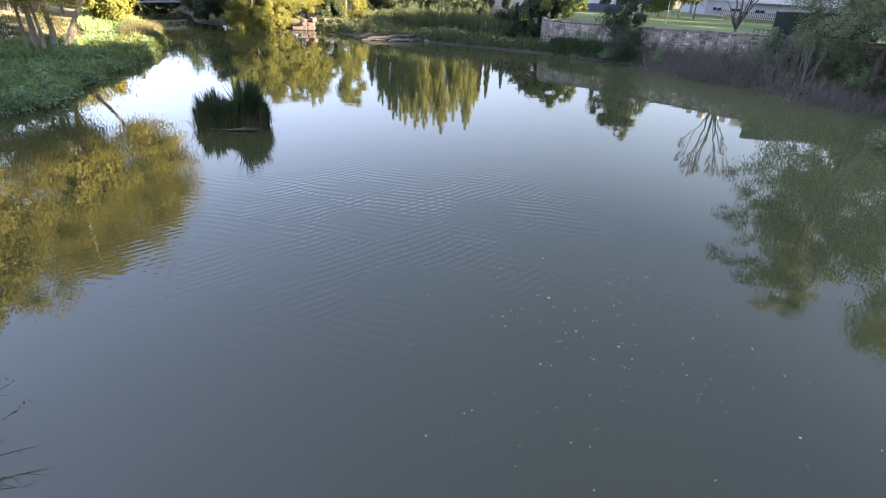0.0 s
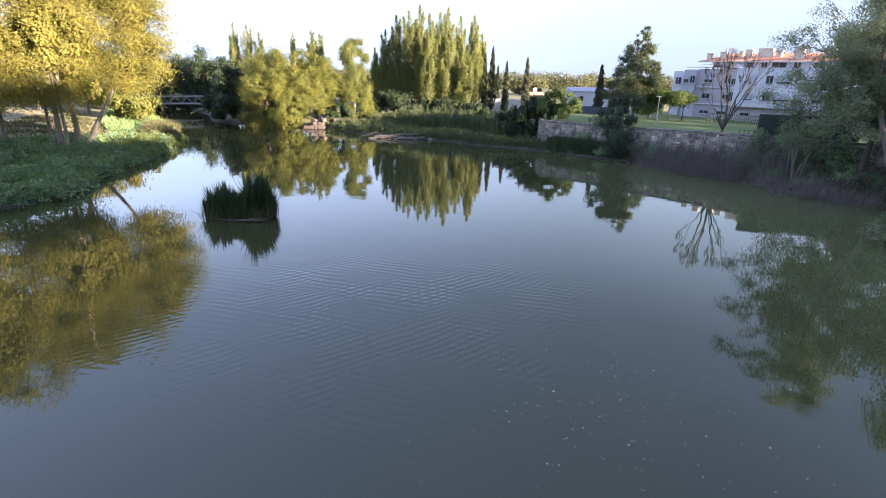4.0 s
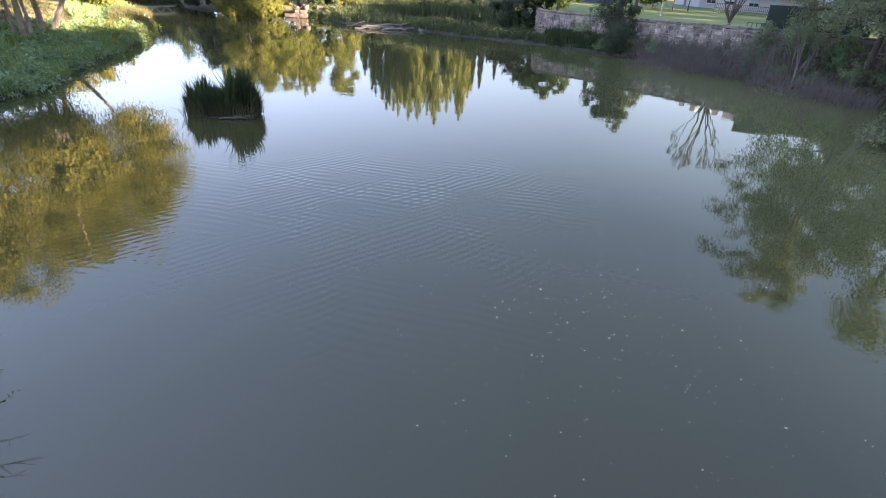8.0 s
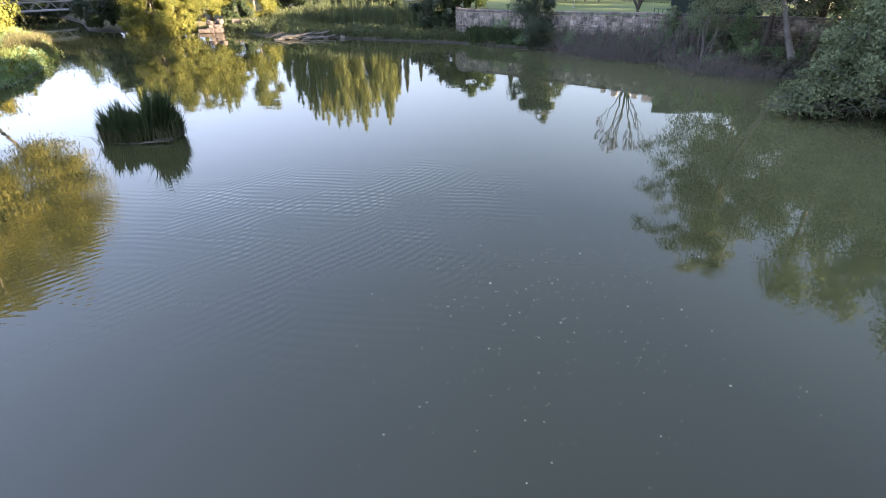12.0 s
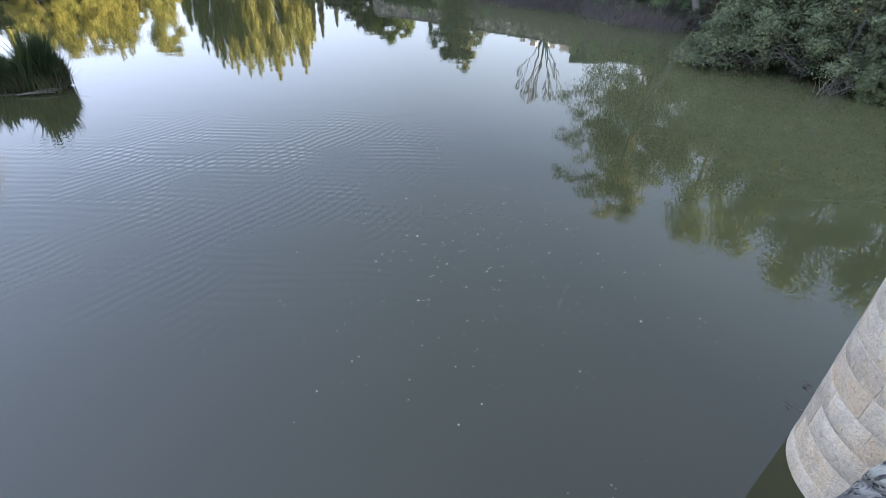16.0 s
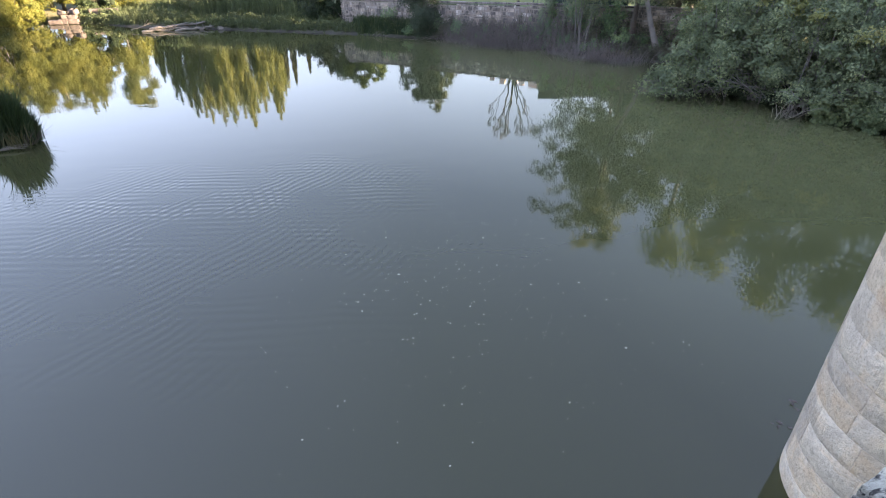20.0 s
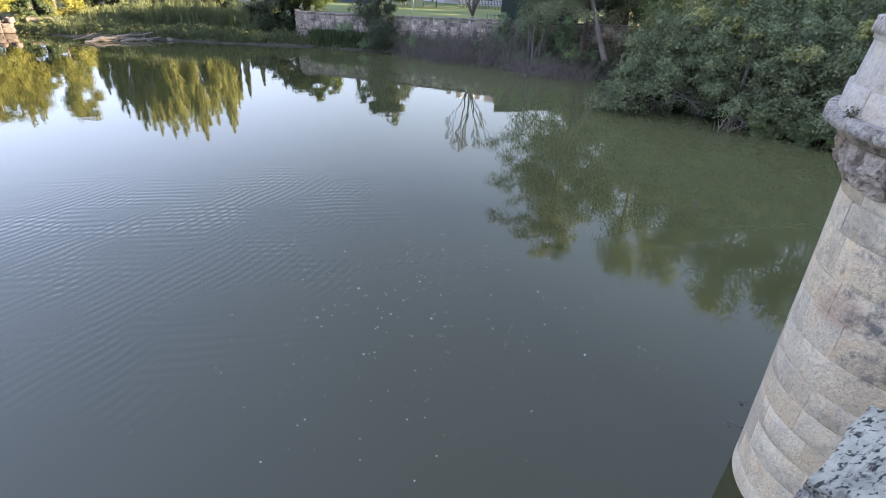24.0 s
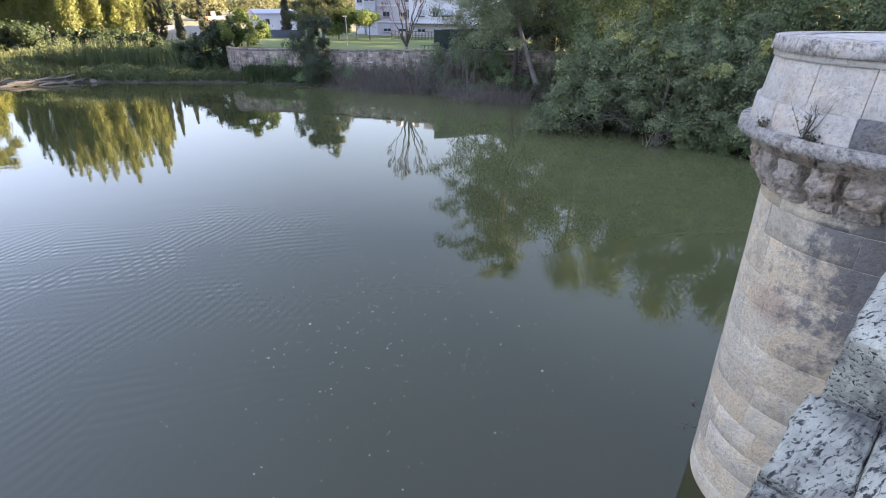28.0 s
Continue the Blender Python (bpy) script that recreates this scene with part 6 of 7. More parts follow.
# dark screened fence on top of the wall
p0, p1 = P(29.9, 62.9), P(37.5, 66.9)
screen = thing("screen_fence", (p0.x, p0.y, 3.4), "tall ivy-dark green screened court fence", "fence")
d = p1 - p0
screen.rotation_euler = (0, 0, math.atan2(d.y, d.x))
L = d.length
for j in range(6):
    part("post", box(bmesh.new(), L * j / 5, 0.06, 1.4, 0.09, 0.09, 2.8), M_GREENFENCE, screen)
for j in range(5):
    part("panel", box(bmesh.new(), L * (j + 0.5) / 5, 0, 1.4, L / 5 - 0.06, 0.05, 2.75, 0, 0.01), M_GREENFENCE, screen)
for a_, d_, w_, h_, sd in ((29.9, 61.4, 0.8, 4.4, 321), (30.6, 61.8, 0.9, 3.9, 322), (31.8, 61.6, 1.3, 4.6, 323), (33.2, 60.8, 1.4, 4.2, 324), (34.6, 60.4, 1.4, 4.8, 325), (36.2, 60.2, 1.4, 4.4, 326)):
    tree("ivy", grounded(a_, d_), [((0, 0, h_ * 0.55), (w_, w_ * 0.7, h_ * 0.5))], 2600, 0.17, L_GREY if sd % 2 else L_WEED, M_TWIG, "dark ivy climbing the wall and fence", "ivy", ((0, 0, -0.2), (0, 0, h_ * 0.8)), 0.06, 9, sd, 0.35, 0.2)

# the bare tree behind the wall
bt = P(27.0, 66.5)
bare = thing("bare_tree", (bt.x, bt.y, 3.4), "leafless grey tree with forked branches behind the wall", "tree")
rb = np.random.default_rng(14)
spec = []


def fork(p, d, L, r, depth):
    e = p + d * L
    m_ = p + d * L * 0.5 + Vector(rb.normal(0, 0.05 * L, 3))
    spec.append(([p, m_, e], [r, r * 0.82, r * 0.6]))
    if depth == 0:
        return
    for _ in range(2 if depth > 3 else 3):
        dd = (d + Vector((rb.normal(0, 0.19), rb.normal(0, 0.18), rb.uniform(0.0, 0.3)))).normalized()
        fork(e, dd, L * rb.uniform(0.55, 0.82), max(0.016, r * rb.uniform(0.46, 0.62)), depth - 1)


fork(Vector((0, 0, -0.3)), Vector((0.02, 0, 1)), 0.9, 0.27, 0)
for d_, L_, r_ in (((-0.2, 0, 1), 2.0, 0.12), ((0.06, 0.1, 1), 2.4, 0.15), ((0.28, -0.1, 0.95), 2.2, 0.12), ((-0.42, 0.1, 0.9), 1.8, 0.08), ((-0.08, -0.2, 1), 2.5, 0.10), ((0.45, 0.1, 0.8), 1.8, 0.08), ((0.15, -0.15, 1), 2.1, 0.08)):
    fork(Vector((0, 0, 0.7)), Vector(d_).normalized(), L_ * 1.16, r_ * 1.05, 5)
for j, s_ in enumerate(spec):
    if s_[1][0] > 0.05:
        part("branch", tubes("branch", [s_], 6), M_DARKBARK, bare)
part("branchwork", tubes("branchwork", [s_ for s_ in spec if s_[1][0] <= 0.05], 5), M_DARKBARK, bare, "", "stuff")

# ---- apartment building ----
q0, q1 = P(21.9, 109), P(40, 99)
apt = thing("apartment_building", (q0.x, q0.y, 2.8), "white three-storey apartment building with terracotta roof and beige chimneys", "building")
d = q1 - q0
apt.rotation_euler = (0, 0, math.atan2(d.y, d.x))
AL = d.length
TOP = 8.6
part("wall", box(bmesh.new(), 8.0, 6.0, TOP / 2 - 0.2, 6.8, 12.0, TOP + 0.4), M_PINKREND, apt, "pinkish-grey recessed wall")
part("wall", box(bmesh.new(), AL / 2 + 5.7, 6.0, TOP / 2 - 0.2, AL - 11.4, 12.0, TOP + 0.4), M_PINKREND, apt)
part("front_block", box(bmesh.new(), AL / 2 + 5.7, -0.6, 5.6, AL - 11.4, 1.198, 6.0, 0, 0.03), M_RENDER, apt, "white overhanging front")
part("corner_wall", box(bmesh.new(), 0.35, 6.5, TOP / 2 - 0.35, 1.79, 10.0, TOP - 0.1), M_RENDER, apt)
part("slot_wall", box(bmesh.new(), 1.82, 7.0, TOP / 2 - 0.35, 1.14, 10.0, TOP - 0.1), M_GREYREND, apt, "dark recessed stair slot")
part("stair_window", box(bmesh.new(), 1.82, 1.97, 5.6, 0.7, 0.06, 3.4), M_GLASS, apt)
part("wall", box(bmesh.new(), 3.5, 6.0, TOP / 2 - 0.25, 2.2, 12.0, TOP + 0.28), M_RENDER, apt)
part("bay", box(bmesh.new(), 3.5, -0.45, 5.9, 2.2, 0.898, 5.0, 0, 0.03), M_GREYREND, apt, "grey projecting bay")
for z_ in (2.72, 5.55):
    part("slab_band", box(bmesh.new(), 8.0, -0.10, z_, 6.78, 0.198, 0.22, 0, 0.02), M_RENDER, apt)
part("parapet_coping", box(bmesh.new(), AL / 2 + 5.7, -0.9, TOP + 0.06, AL - 11.3, 0.7, 0.12), M_RENDER, apt)
part("parapet_coping", box(bmesh.new(), 6.9, 0.05, TOP + 0.26, 9.0, 0.3, 0.12), M_RENDER, apt)
part("penthouse", box(bmesh.new(), AL / 2 + 3.6, 6.9, TOP + 0.75, AL - 7.5, 9.4, 1.1), M_RENDER, apt)
for x in (5.0, 6.6, 8.2, 9.8, 11.0):
    part("terrace_rail", tubes("terrace_rail", [([(x, 0.1, TOP + 0.3), (x, 0.1, TOP + 0.75)], [0.03, 0.03])], 5), M_FRAME, apt)
part("terrace_rail", tubes("terrace_rail", [([(5.0, 0.1, TOP + 0.75), (11.0, 0.1, TOP + 0.75)], [0.03, 0.03])], 5), M_FRAME, apt)


def apt_window(x, z, w, h_, blind, y=0.0):
    """A framed window with its pane parted by a mullion, a sill, and a roller blind let down by a share."""
    fr = part("window", box(bmesh.new(), x, y - 0.015, z, w + 0.16, 0.10, h_ + 0.16, 0, 0.015), M_FRAME, apt)
    part("pane", box(bmesh.new(), x, y - 0.06, z, w, 0.06, h_), M_GLASS, fr)
    part("mullion", box(bmesh.new(), x, y - 0.085, z, 0.07, 0.05, h_), M_FRAME, fr)
    if blind > 0:
        part("blind", box(bmesh.new(), x, y - 0.12, z + h_ / 2 * (1 - blind), w, 0.04, h_ * blind), M_BLIND, fr)
    part("window_sill", box(bmesh.new(), x, y - 0.09, z - h_ / 2 - 0.1, w + 0.3, 0.2, 0.06), M_RENDER, fr)


for z_, h_ in ((6.95, 1.12), (4.25, 1.12)):
    up = z_ > 5
    apt_window(0.45, z_ - 0.4, 1.0, h_, 0.0 if up else 0.3, 1.49)
    apt_window(3.0, z_ - 0.15, 0.75, h_, 0.5 if up else 0.9, -0.9)
    apt_window(4.1, z_ - 0.15, 0.75, h_, 0.0 if up else 0.7, -0.9)
    apt_window(6.5, z_, 1.3, h_, 0.6 if up else 0.3)
    apt_window(9.75, z_, 1.0, h_, 0.0 if up else 0.4)
    apt_window(10.75, z_ - 0.1, 0.75, h_ + 0.3, 0.4 if up else 0.0)
    for x, w_, bl in ((13.8, 1.35, 1.0), (16.55, 0.95, 0.0), (18.65, 2.05, 0.8), (20.95, 1.05, 0.9), (23.6, 1.4, 0.5), (26.2, 1.4, 1.0), (29.0, 1.4, 0.3), (31.6, 1.4, 0.8)):
        apt_window(x, z_ + 0.05, w_, h_, bl if up else (bl * 0.7 + 0.2) % 1.0, -1.2)
for x in (6.6, 9.6, 13.4, 16.5, 20.0, 24.0):
    apt_window(x, 1.7, 1.4, 1.1, 0.6)
for x, w_ in ((6.6, 0.9), (9.0, 0.8), (11.9, 0.8), (14.2, 0.8), (16.4, 2.0), (19.0, 0.9), (22.0, 1.4), (26.0, 1.4)):
    apt_window(x, TOP + 0.78, w_, 0.85, 0.0, 2.19)
bmr = bmesh.new()
x0, x1, y0, y1, ze, zr = 3.4, AL + 1.5, 1.5, 12.0, TOP + 1.3, TOP + 2.75
pts = [(x0, y0, ze), (x1, y0, ze), (x1, y1, ze), (x0, y1, ze), (x0 + 4, 6.6, zr), (x1 - 4, 6.6, zr)]
vv = [bmr.verts.new(p) for p in pts]
for q in ((0, 1, 5, 4), (2, 3, 4, 5), (3, 0, 4), (1, 2, 5), (3, 2, 1, 0)):
    bmr.faces.new([vv[i] for i in q])
bmesh.ops.recalc_face_normals(bmr, faces=bmr.faces)
roof = part("roof", bmr, M_TILE, apt, "terracotta tile roof")
part("eave_board", box(bmesh.new(), (x0 + x1) / 2, y0 + 0.06, ze - 0.1, x1 - x0, 0.12, 0.16), M_RENDER, roof)
for x, y, top_, w_ in ((4.7, 3.2, 2.6, 0.7), (6.9, 3.6, 2.85, 1.0), (9.4, 4.6, 2.9, 0.5), (10.7, 4.4, 3.2, 0.8), (13.3, 4.6, 3.35, 2.2), (15.4, 4.6, 3.0, 0.8), (18.6, 3.4, 3.35, 1.5), (22.5, 4.6, 3.2, 1.6), (26.5, 4.6, 3.2, 1.6)):
    ch = part("chimney", box(bmesh.new(), x, y, TOP + 1.2 + (top_ - 1.2) / 2, w_, 0.9, top_ - 1.2, 0, 0.03), M_BEIGE, roof)
    part("chimney_cap", box(bmesh.new(), x, y, TOP + top_ + 0.05, w_ + 0.2, 1.1, 0.09), M_BEIGE, ch)

# ---- scrub, roots and twigs at the foot of the wall ----
for j in range(46):
    u = j / 45
    k = min(int(u * 4.999), 4)
    a, b = Vector((*WALL_LINE[k], 0)), Vector((*WALL_LINE[k + 1], 0))
    p = a.lerp(b, u * 5 - k if k < 4 else (u - 0.8) * 5)
    inw = Vector((-p.x, -p.y, 0)).normalized()
    p = p + inw * RNG.uniform(0.6, 2.2)
    if u < 0.18:
        continue
    h_ = RNG.uniform(1.2, 3.1)
    lf, lab = (L_BRAMBLE, "dark bramble at the foot of the wall") if j % 3 else (L_WEED, "grey-green scrub at the foot of the wall")
    tree("bramble", (p.x, p.y, float(land(p.x, p.y))), [((0, 0, h_ * 0.45), (1.2, 0.9, h_ * 0.55))], 1300, 0.14, lf, M_TWIG, lab, "shrub", ((0, 0, -0.1), (0, 0, h_ * 0.6)), 0.07, 18, 330 + j, 0.34, 0.2, 1, 0, "scrub below the wall")
# bare brown brush hanging over the water
for j, (a_, d_, w_, h_) in enumerate(((20.4, 62.2, 2.0, 3.0), (22.8, 60.2, 2.2, 3.6), (24.2, 59.6, 2.0, 4.0), (25.4, 59.2, 2.2, 4.2), (26.8, 58.6, 2.0, 4.0), (28.2, 58.2, 1.8, 3.6), (21.6, 63.4, 2.2, 3.6), (23.6, 62.0, 2.2, 4.2), (25.4, 61.2, 2.2, 4.4), (27.2, 60.6, 2.2, 4.6), (29.0, 60.2, 2.0, 4.4), (32.2, 59.6, 2.2, 4.4), (31.2, 56.5, 2.2, 3.4), (33.2, 54.0, 2.4, 3.8), (35.0, 53.5, 2.2, 3.6), (36.8, 53.0, 2.0, 3.2), (38.6, 52.5, 2.0, 3.0))):
    g = grounded(a_, d_)
    br = thing("dry_brush", g, "tangle of bare brown twigs on the bank", "shrub", "dry brush on the bank")
    rq = np.random.default_rng(400 + j)
    spec = []
    for q in range(120):
        s_ = Vector((rq.normal(0, w_ * 0.4), rq.normal(0, 0.4), 0))
        d_ = Vector((rq.normal(0, 0.45), rq.normal(-0.15, 0.4), rq.uniform(0.5, 1))).normalized()
        L_ = h_ * rq.uniform(0.4, 1.0)
        m_ = s_ + d_ * L_ * 0.6
        e_ = m_ + (d_ + Vector(rq.normal(0, 0.35, 3))).normalized() * L_ * 0.4
        spec.append(([s_, m_, e_], [0.028, 0.02, 0.007]))
    part("brushwood", tubes("brushwood", spec, 4), M_BRUSH, br)
for j in range(30):
    u = j / 23
    p = Vector((36.9, 42.6, 0)).lerp(Vector((22.4, 60.8, 0)), u) if j < 24 else Vector((38.4, 36, 0)).lerp(Vector((36.6, 42, 0)), (j - 24) / 5)
    p += Vector((RNG.normal(0, 0.3), RNG.normal(0, 0.3), 0))
    h_ = RNG.uniform(1.0, 2.0)
    tree("bramble", (p.x, p.y, max(0.0, float(land(p.x, p.y)))), [((0, 0, h_ * 0.42), (1.3, 1.0, h_ * 0.55))], 1500, 0.15, L_BRAMBLE if j % 3 else L_WEED, M_TWIG, "dark bramble hanging over the shore", "shrub", ((0, 0, -0.1), (0, 0, h_ * 0.6)), 0.07, 18, 360 + j, 0.34, 0.2, 1, 0, "scrub below the wall")
# white dead branches on the water's edge
for j, (a_, d_, n_) in enumerate(((13.2, 67.0, 14), (34.0, 52.6, 12), (32.4, 54.6, 9), (53.2, 38.8, 26), (17.6, 63.5, 10))):
    p = P(a_, d_)
    t = thing("dead_branches", (p.x, p.y, 0.05), "pale dead branches lying at the waterline", "branches", "dead branches")
    rq = np.random.default_rng(430 + j)
    spec = []
    for q in range(n_):
        s_ = Vector((rq.normal(0, 0.7), rq.normal(0, 0.3), 0.05))
        e_ = s_ + Vector((rq.normal(0, 0.9), rq.normal(-0.2, 0.4), rq.uniform(0.05, 1.3 if n_ > 20 else 0.5)))
        spec.append(([s_, (s_ + e_) / 2 + Vector((0, 0, 0.15)), e_], [0.026, 0.02, 0.007]))
    part("branch_tangle", tubes("branch_tangle", spec, 5), M_DRYWOOD, t)
# willow in front of the wall
tree("willow_tree", grounded(17.6, 65.4), [((0, 0, 3.4), (2.6, 2.0, 2.8)), ((-0.9, 0, 5.4), (1.9, 1.6, 2.0)), ((1.0, 0, 5.8), (1.6, 1.5, 1.8)), ((0, -0.3, 1.8), (2.2, 1.6, 1.6))], 30000, 0.15, L_WILLOW_SHADE, M_DARKBARK,
     "dark grey-green willow growing at the wall's foot", "tree", ((0, 0, -0.2), (0.1, 0, 2.5), (-0.1, 0, 5.5)), 0.13, 12, 341, 0.26, 0.25, 1.2)

# ---- right bank: tall trees and overhanging alders ----
RIGHT_TALL = [
    # bearing, distance, crowns, leaves, seed, leaf
    (41.2, 55.6, ((0.1, 0, -0.3), (-1.05, 0.9, 3.2), (-1.95, 1.7, 6.5), (-2.55, 2.2, 9.2), (-3.2, 1.9, 13), (-3.0, 1.6, 18)), [((-2.5, 1, 11), (4.2, 4, 4.0)), ((-4.5, 1.0, 8.5), (3.4, 3, 2.6)), ((-1.0, 1, 14.5), (3.0, 3, 2.8)), ((1.5, 1, 9), (3.4, 3.2, 3.6)), ((-6.2, 0.5, 6.0), (2.2, 2, 1.6)), ((-7.4, 1.0, 11.2), (1.9, 1.8, 1.3)), ((-8.4, 1.0, 8.6), (1.5, 1.5, 0.9)), ((-5.8, 1.0, 13.4), (2.2, 2, 1.6)), ((-2.4, 1.6, 18.4), (3.0, 3.0, 3.0)), ((-4.6, 2.0, 16.0), (2.4, 2.2, 2.0))], 56000, 501),
    (38.2, 59.0, ((0, 0, -0.3), (0.2, 0, 4), (-0.4, 0, 9), (-0.4, 0, 14), (0, 0, 19)), [((-1, 0, 9.5), (4.0, 3.6, 4.0)), ((-3.5, 0, 13.0), (2.8, 2.6, 2.8)), ((-4.6, 0, 6.0), (2.4, 2, 1.7)), ((0.5, 0, 14.2), (2.8, 2.6, 3.4)), ((0, 0, 18.6), (2.6, 2.6, 3.2))], 32000, 502),
    (45.5, 55.0, ((0, 0, -0.3), (0, 0, 4), (0.3, 0, 9), (0, 0, 15), (0.3, 0, 19)), [((0, 0, 11), (4.2, 4.0, 5.0)), ((0.5, -0.5, 17.2), (2.8, 2.8, 3.8)), ((-2.6, 2.4, 11.5), (2.6, 2.6, 4.2)), ((-1, -1, 5.5), (4.2, 3.2, 2.8))], 36000, 503),
    (51.0, 52.0, ((0, 0, -0.3), (0, 0, 4), (0, 0.3, 9), (0, 0, 15), (-0.3, 0.3, 18.5)), [((0, 0, 10.5), (4.3, 4.2, 5.0)), ((-0.6, 0.7, 16.2), (2.6, 2.6, 3.8)), ((2.2, -2.5, 10.0), (2.8, 2.8, 4.6)), ((0, -1, 5), (4.5, 3.5, 3.0))], 35000, 504),
    (56.5, 50.0, ((0, 0, -0.3), (0, 0, 4), (0.3, 0, 10), (0, 0, 17)), [((0, 0, 11), (4.6, 4.2, 5)), ((0, 0, 16.6), (3.0, 3.0, 3.0)), ((0, -1, 5.5), (4.5, 3.5, 3.0))], 28000, 505),
    (62.0, 50.0, ((0, 0, -0.3), (0, 0, 4), (0, 0, 10), (0, 0, 17)), [((0, 0, 11), (4.6, 4.2, 5)), ((0.5, 0, 16.8), (3.0, 3.0, 3.0)), ((0, -1, 5.5), (4.5, 3.5, 3.0))], 26000, 506),
    (68.0, 50.0, ((0, 0, -0.3), (0, 0, 4), (0, 0, 10), (0, 0, 17)), [((0, 0, 11), (5.0, 4.6, 5)), ((0, 0, 16), (3.2, 3.2, 3.4)), ((0, -1, 5.5), (4.5, 3.5, 3.0))], 20000, 507),
    (75.0, 52.0, ((0, 0, -0.3), (0, 0, 4), (0, 0, 10), (0, 0, 17)), [((0, 0, 11), (5.4, 5.0, 5)), ((0, 0, 16), (3.4, 3.4, 3.4)), ((0, -1, 5.5), (4.8, 3.8, 3.0))], 16000, 508),
]
# a clump of thin grey stems rising through the scrub
g = grounded(33.5, 57.4)
rq = np.random.default_rng(477)
clump = thing("many_stemmed_tree", g, "slim grey many-stemmed tree rising through the scrub by the wall", "tree")
pts = []
for j in range(7):
    foot = Vector((rq.normal(0, 0.35), rq.normal(0, 0.3), -0.2))
    tip = foot + Vector((rq.normal(0.1, 0.7), rq.normal(0, 0.5), rq.uniform(4.6, 7.4)))
    mid = foot.lerp(tip, 0.45) + Vector((rq.normal(0, 0.2), rq.normal(0, 0.2), 0))
    part("stem", tubes("stem", [([foot, mid, tip], [rq.uniform(0.05, 0.10), 0.05, 0.015])], 6), M_BARK, clump)
    pts.append(np.array(mid.lerp(tip, 0.75)) + rq.normal(0, 1, (420, 3)) * [0.5, 0.45, 0.9])
pts = np.concatenate(pts)
v, f = leaves(pts, 0.12, rq, 0.0, 1.5, unit(rq.normal(size=pts.shape) + [0, 0, 0.5]))
part("crown", from_arrays("crown", v, f), L_TALL, clump)
# bearing and height of the outermost sprays that the leaning tree holds over the wall
SPRAYS = [(30.2, 13.2), (30.9, 12.4), (31.8, 13.6), (30.6, 9.6), (31.6, 10.4), (30.6, 17.2), (31.8, 17.8), (32.6, 15.4), (33.4, 12.0), (33.0, 8.6), (29.9, 8.2), (31.2, 7.6), (32.4, 7.0), (33.6, 19.2), (34.6, 16.8), (34.4, 14.0), (34.8, 10.4), (35.8, 21.6), (35.6, 8.0), (34.6, 19.6), (36.6, 21.8), (37.6, 21.0), (33.2, 17.6)]
for a_, d_, trk, cr, n_, sd in RIGHT_TALL:
    near = sd < 503
    g = grounded(a_, d_)
    tips = [P(b_, 57.0, z_) - g for b_, z_ in SPRAYS] if sd == 501 else []
    bough_tree("alder_tree", g, trk, 0.27 if near else 0.34, cr, int(n_ * (1.2 if near else 1.1)), 0.112 if near else 0.155, L_TALL if near else L_ALDER, M_DARKBARK if sd == 502 else M_BARK,
               "tall green alder on the shaded bank by the bridge", "tall trees on the shaded bank", sd, 80 if near else 74, 0.6 if near else 0.7, tips, 0.6 if near else 1.15)
# trees behind, that close the bank; past bearing 75 unseen, added to block sun
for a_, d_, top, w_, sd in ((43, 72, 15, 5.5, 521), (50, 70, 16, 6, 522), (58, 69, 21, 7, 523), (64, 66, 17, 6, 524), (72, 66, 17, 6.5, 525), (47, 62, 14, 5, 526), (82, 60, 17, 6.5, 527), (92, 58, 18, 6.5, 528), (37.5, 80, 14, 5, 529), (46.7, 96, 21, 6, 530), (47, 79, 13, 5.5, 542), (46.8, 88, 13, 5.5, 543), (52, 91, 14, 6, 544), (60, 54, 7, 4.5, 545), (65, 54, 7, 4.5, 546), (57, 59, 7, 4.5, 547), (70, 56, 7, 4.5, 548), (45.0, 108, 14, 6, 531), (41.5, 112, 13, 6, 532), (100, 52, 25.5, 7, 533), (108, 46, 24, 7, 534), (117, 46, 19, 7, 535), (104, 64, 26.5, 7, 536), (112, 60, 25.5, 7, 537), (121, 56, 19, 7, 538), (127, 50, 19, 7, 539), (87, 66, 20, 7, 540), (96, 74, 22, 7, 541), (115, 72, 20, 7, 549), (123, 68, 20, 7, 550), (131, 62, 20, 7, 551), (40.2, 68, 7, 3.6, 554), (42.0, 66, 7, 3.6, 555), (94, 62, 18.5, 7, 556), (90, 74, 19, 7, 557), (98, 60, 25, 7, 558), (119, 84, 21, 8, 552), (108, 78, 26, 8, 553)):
    # several below bearing 75 are added or raised to shade lawn and water
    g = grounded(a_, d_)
    # below bearing 75 dark willow leaves put the shade into the colour
    tree("bank_tree", g, [((0, 0, top * 0.58), (w_, w_, top * 0.42)), ((0, 0, top * 0.3), (w_ * 0.9, w_ * 0.8, top * 0.3))], 9000 if a_ < 75 and top > 9 else 4500 if a_ < 75 else 7600, 0.31 if a_ < 75 and top > 9 else 0.42 if a_ < 75 else 1.5, L_WILLOW_SHADE if a_ < 75 else L_ALDER, M_DARKBARK, "dense green tree behind the shaded bank, mostly an unseen sun blocker", "tree", ((0, 0, -0.3), (0, 0, top * 0.5), (0, 0, top * 0.9)), 0.3, 8, sd, 0.25, 0.4, 1, 0, "trees behind the bank")
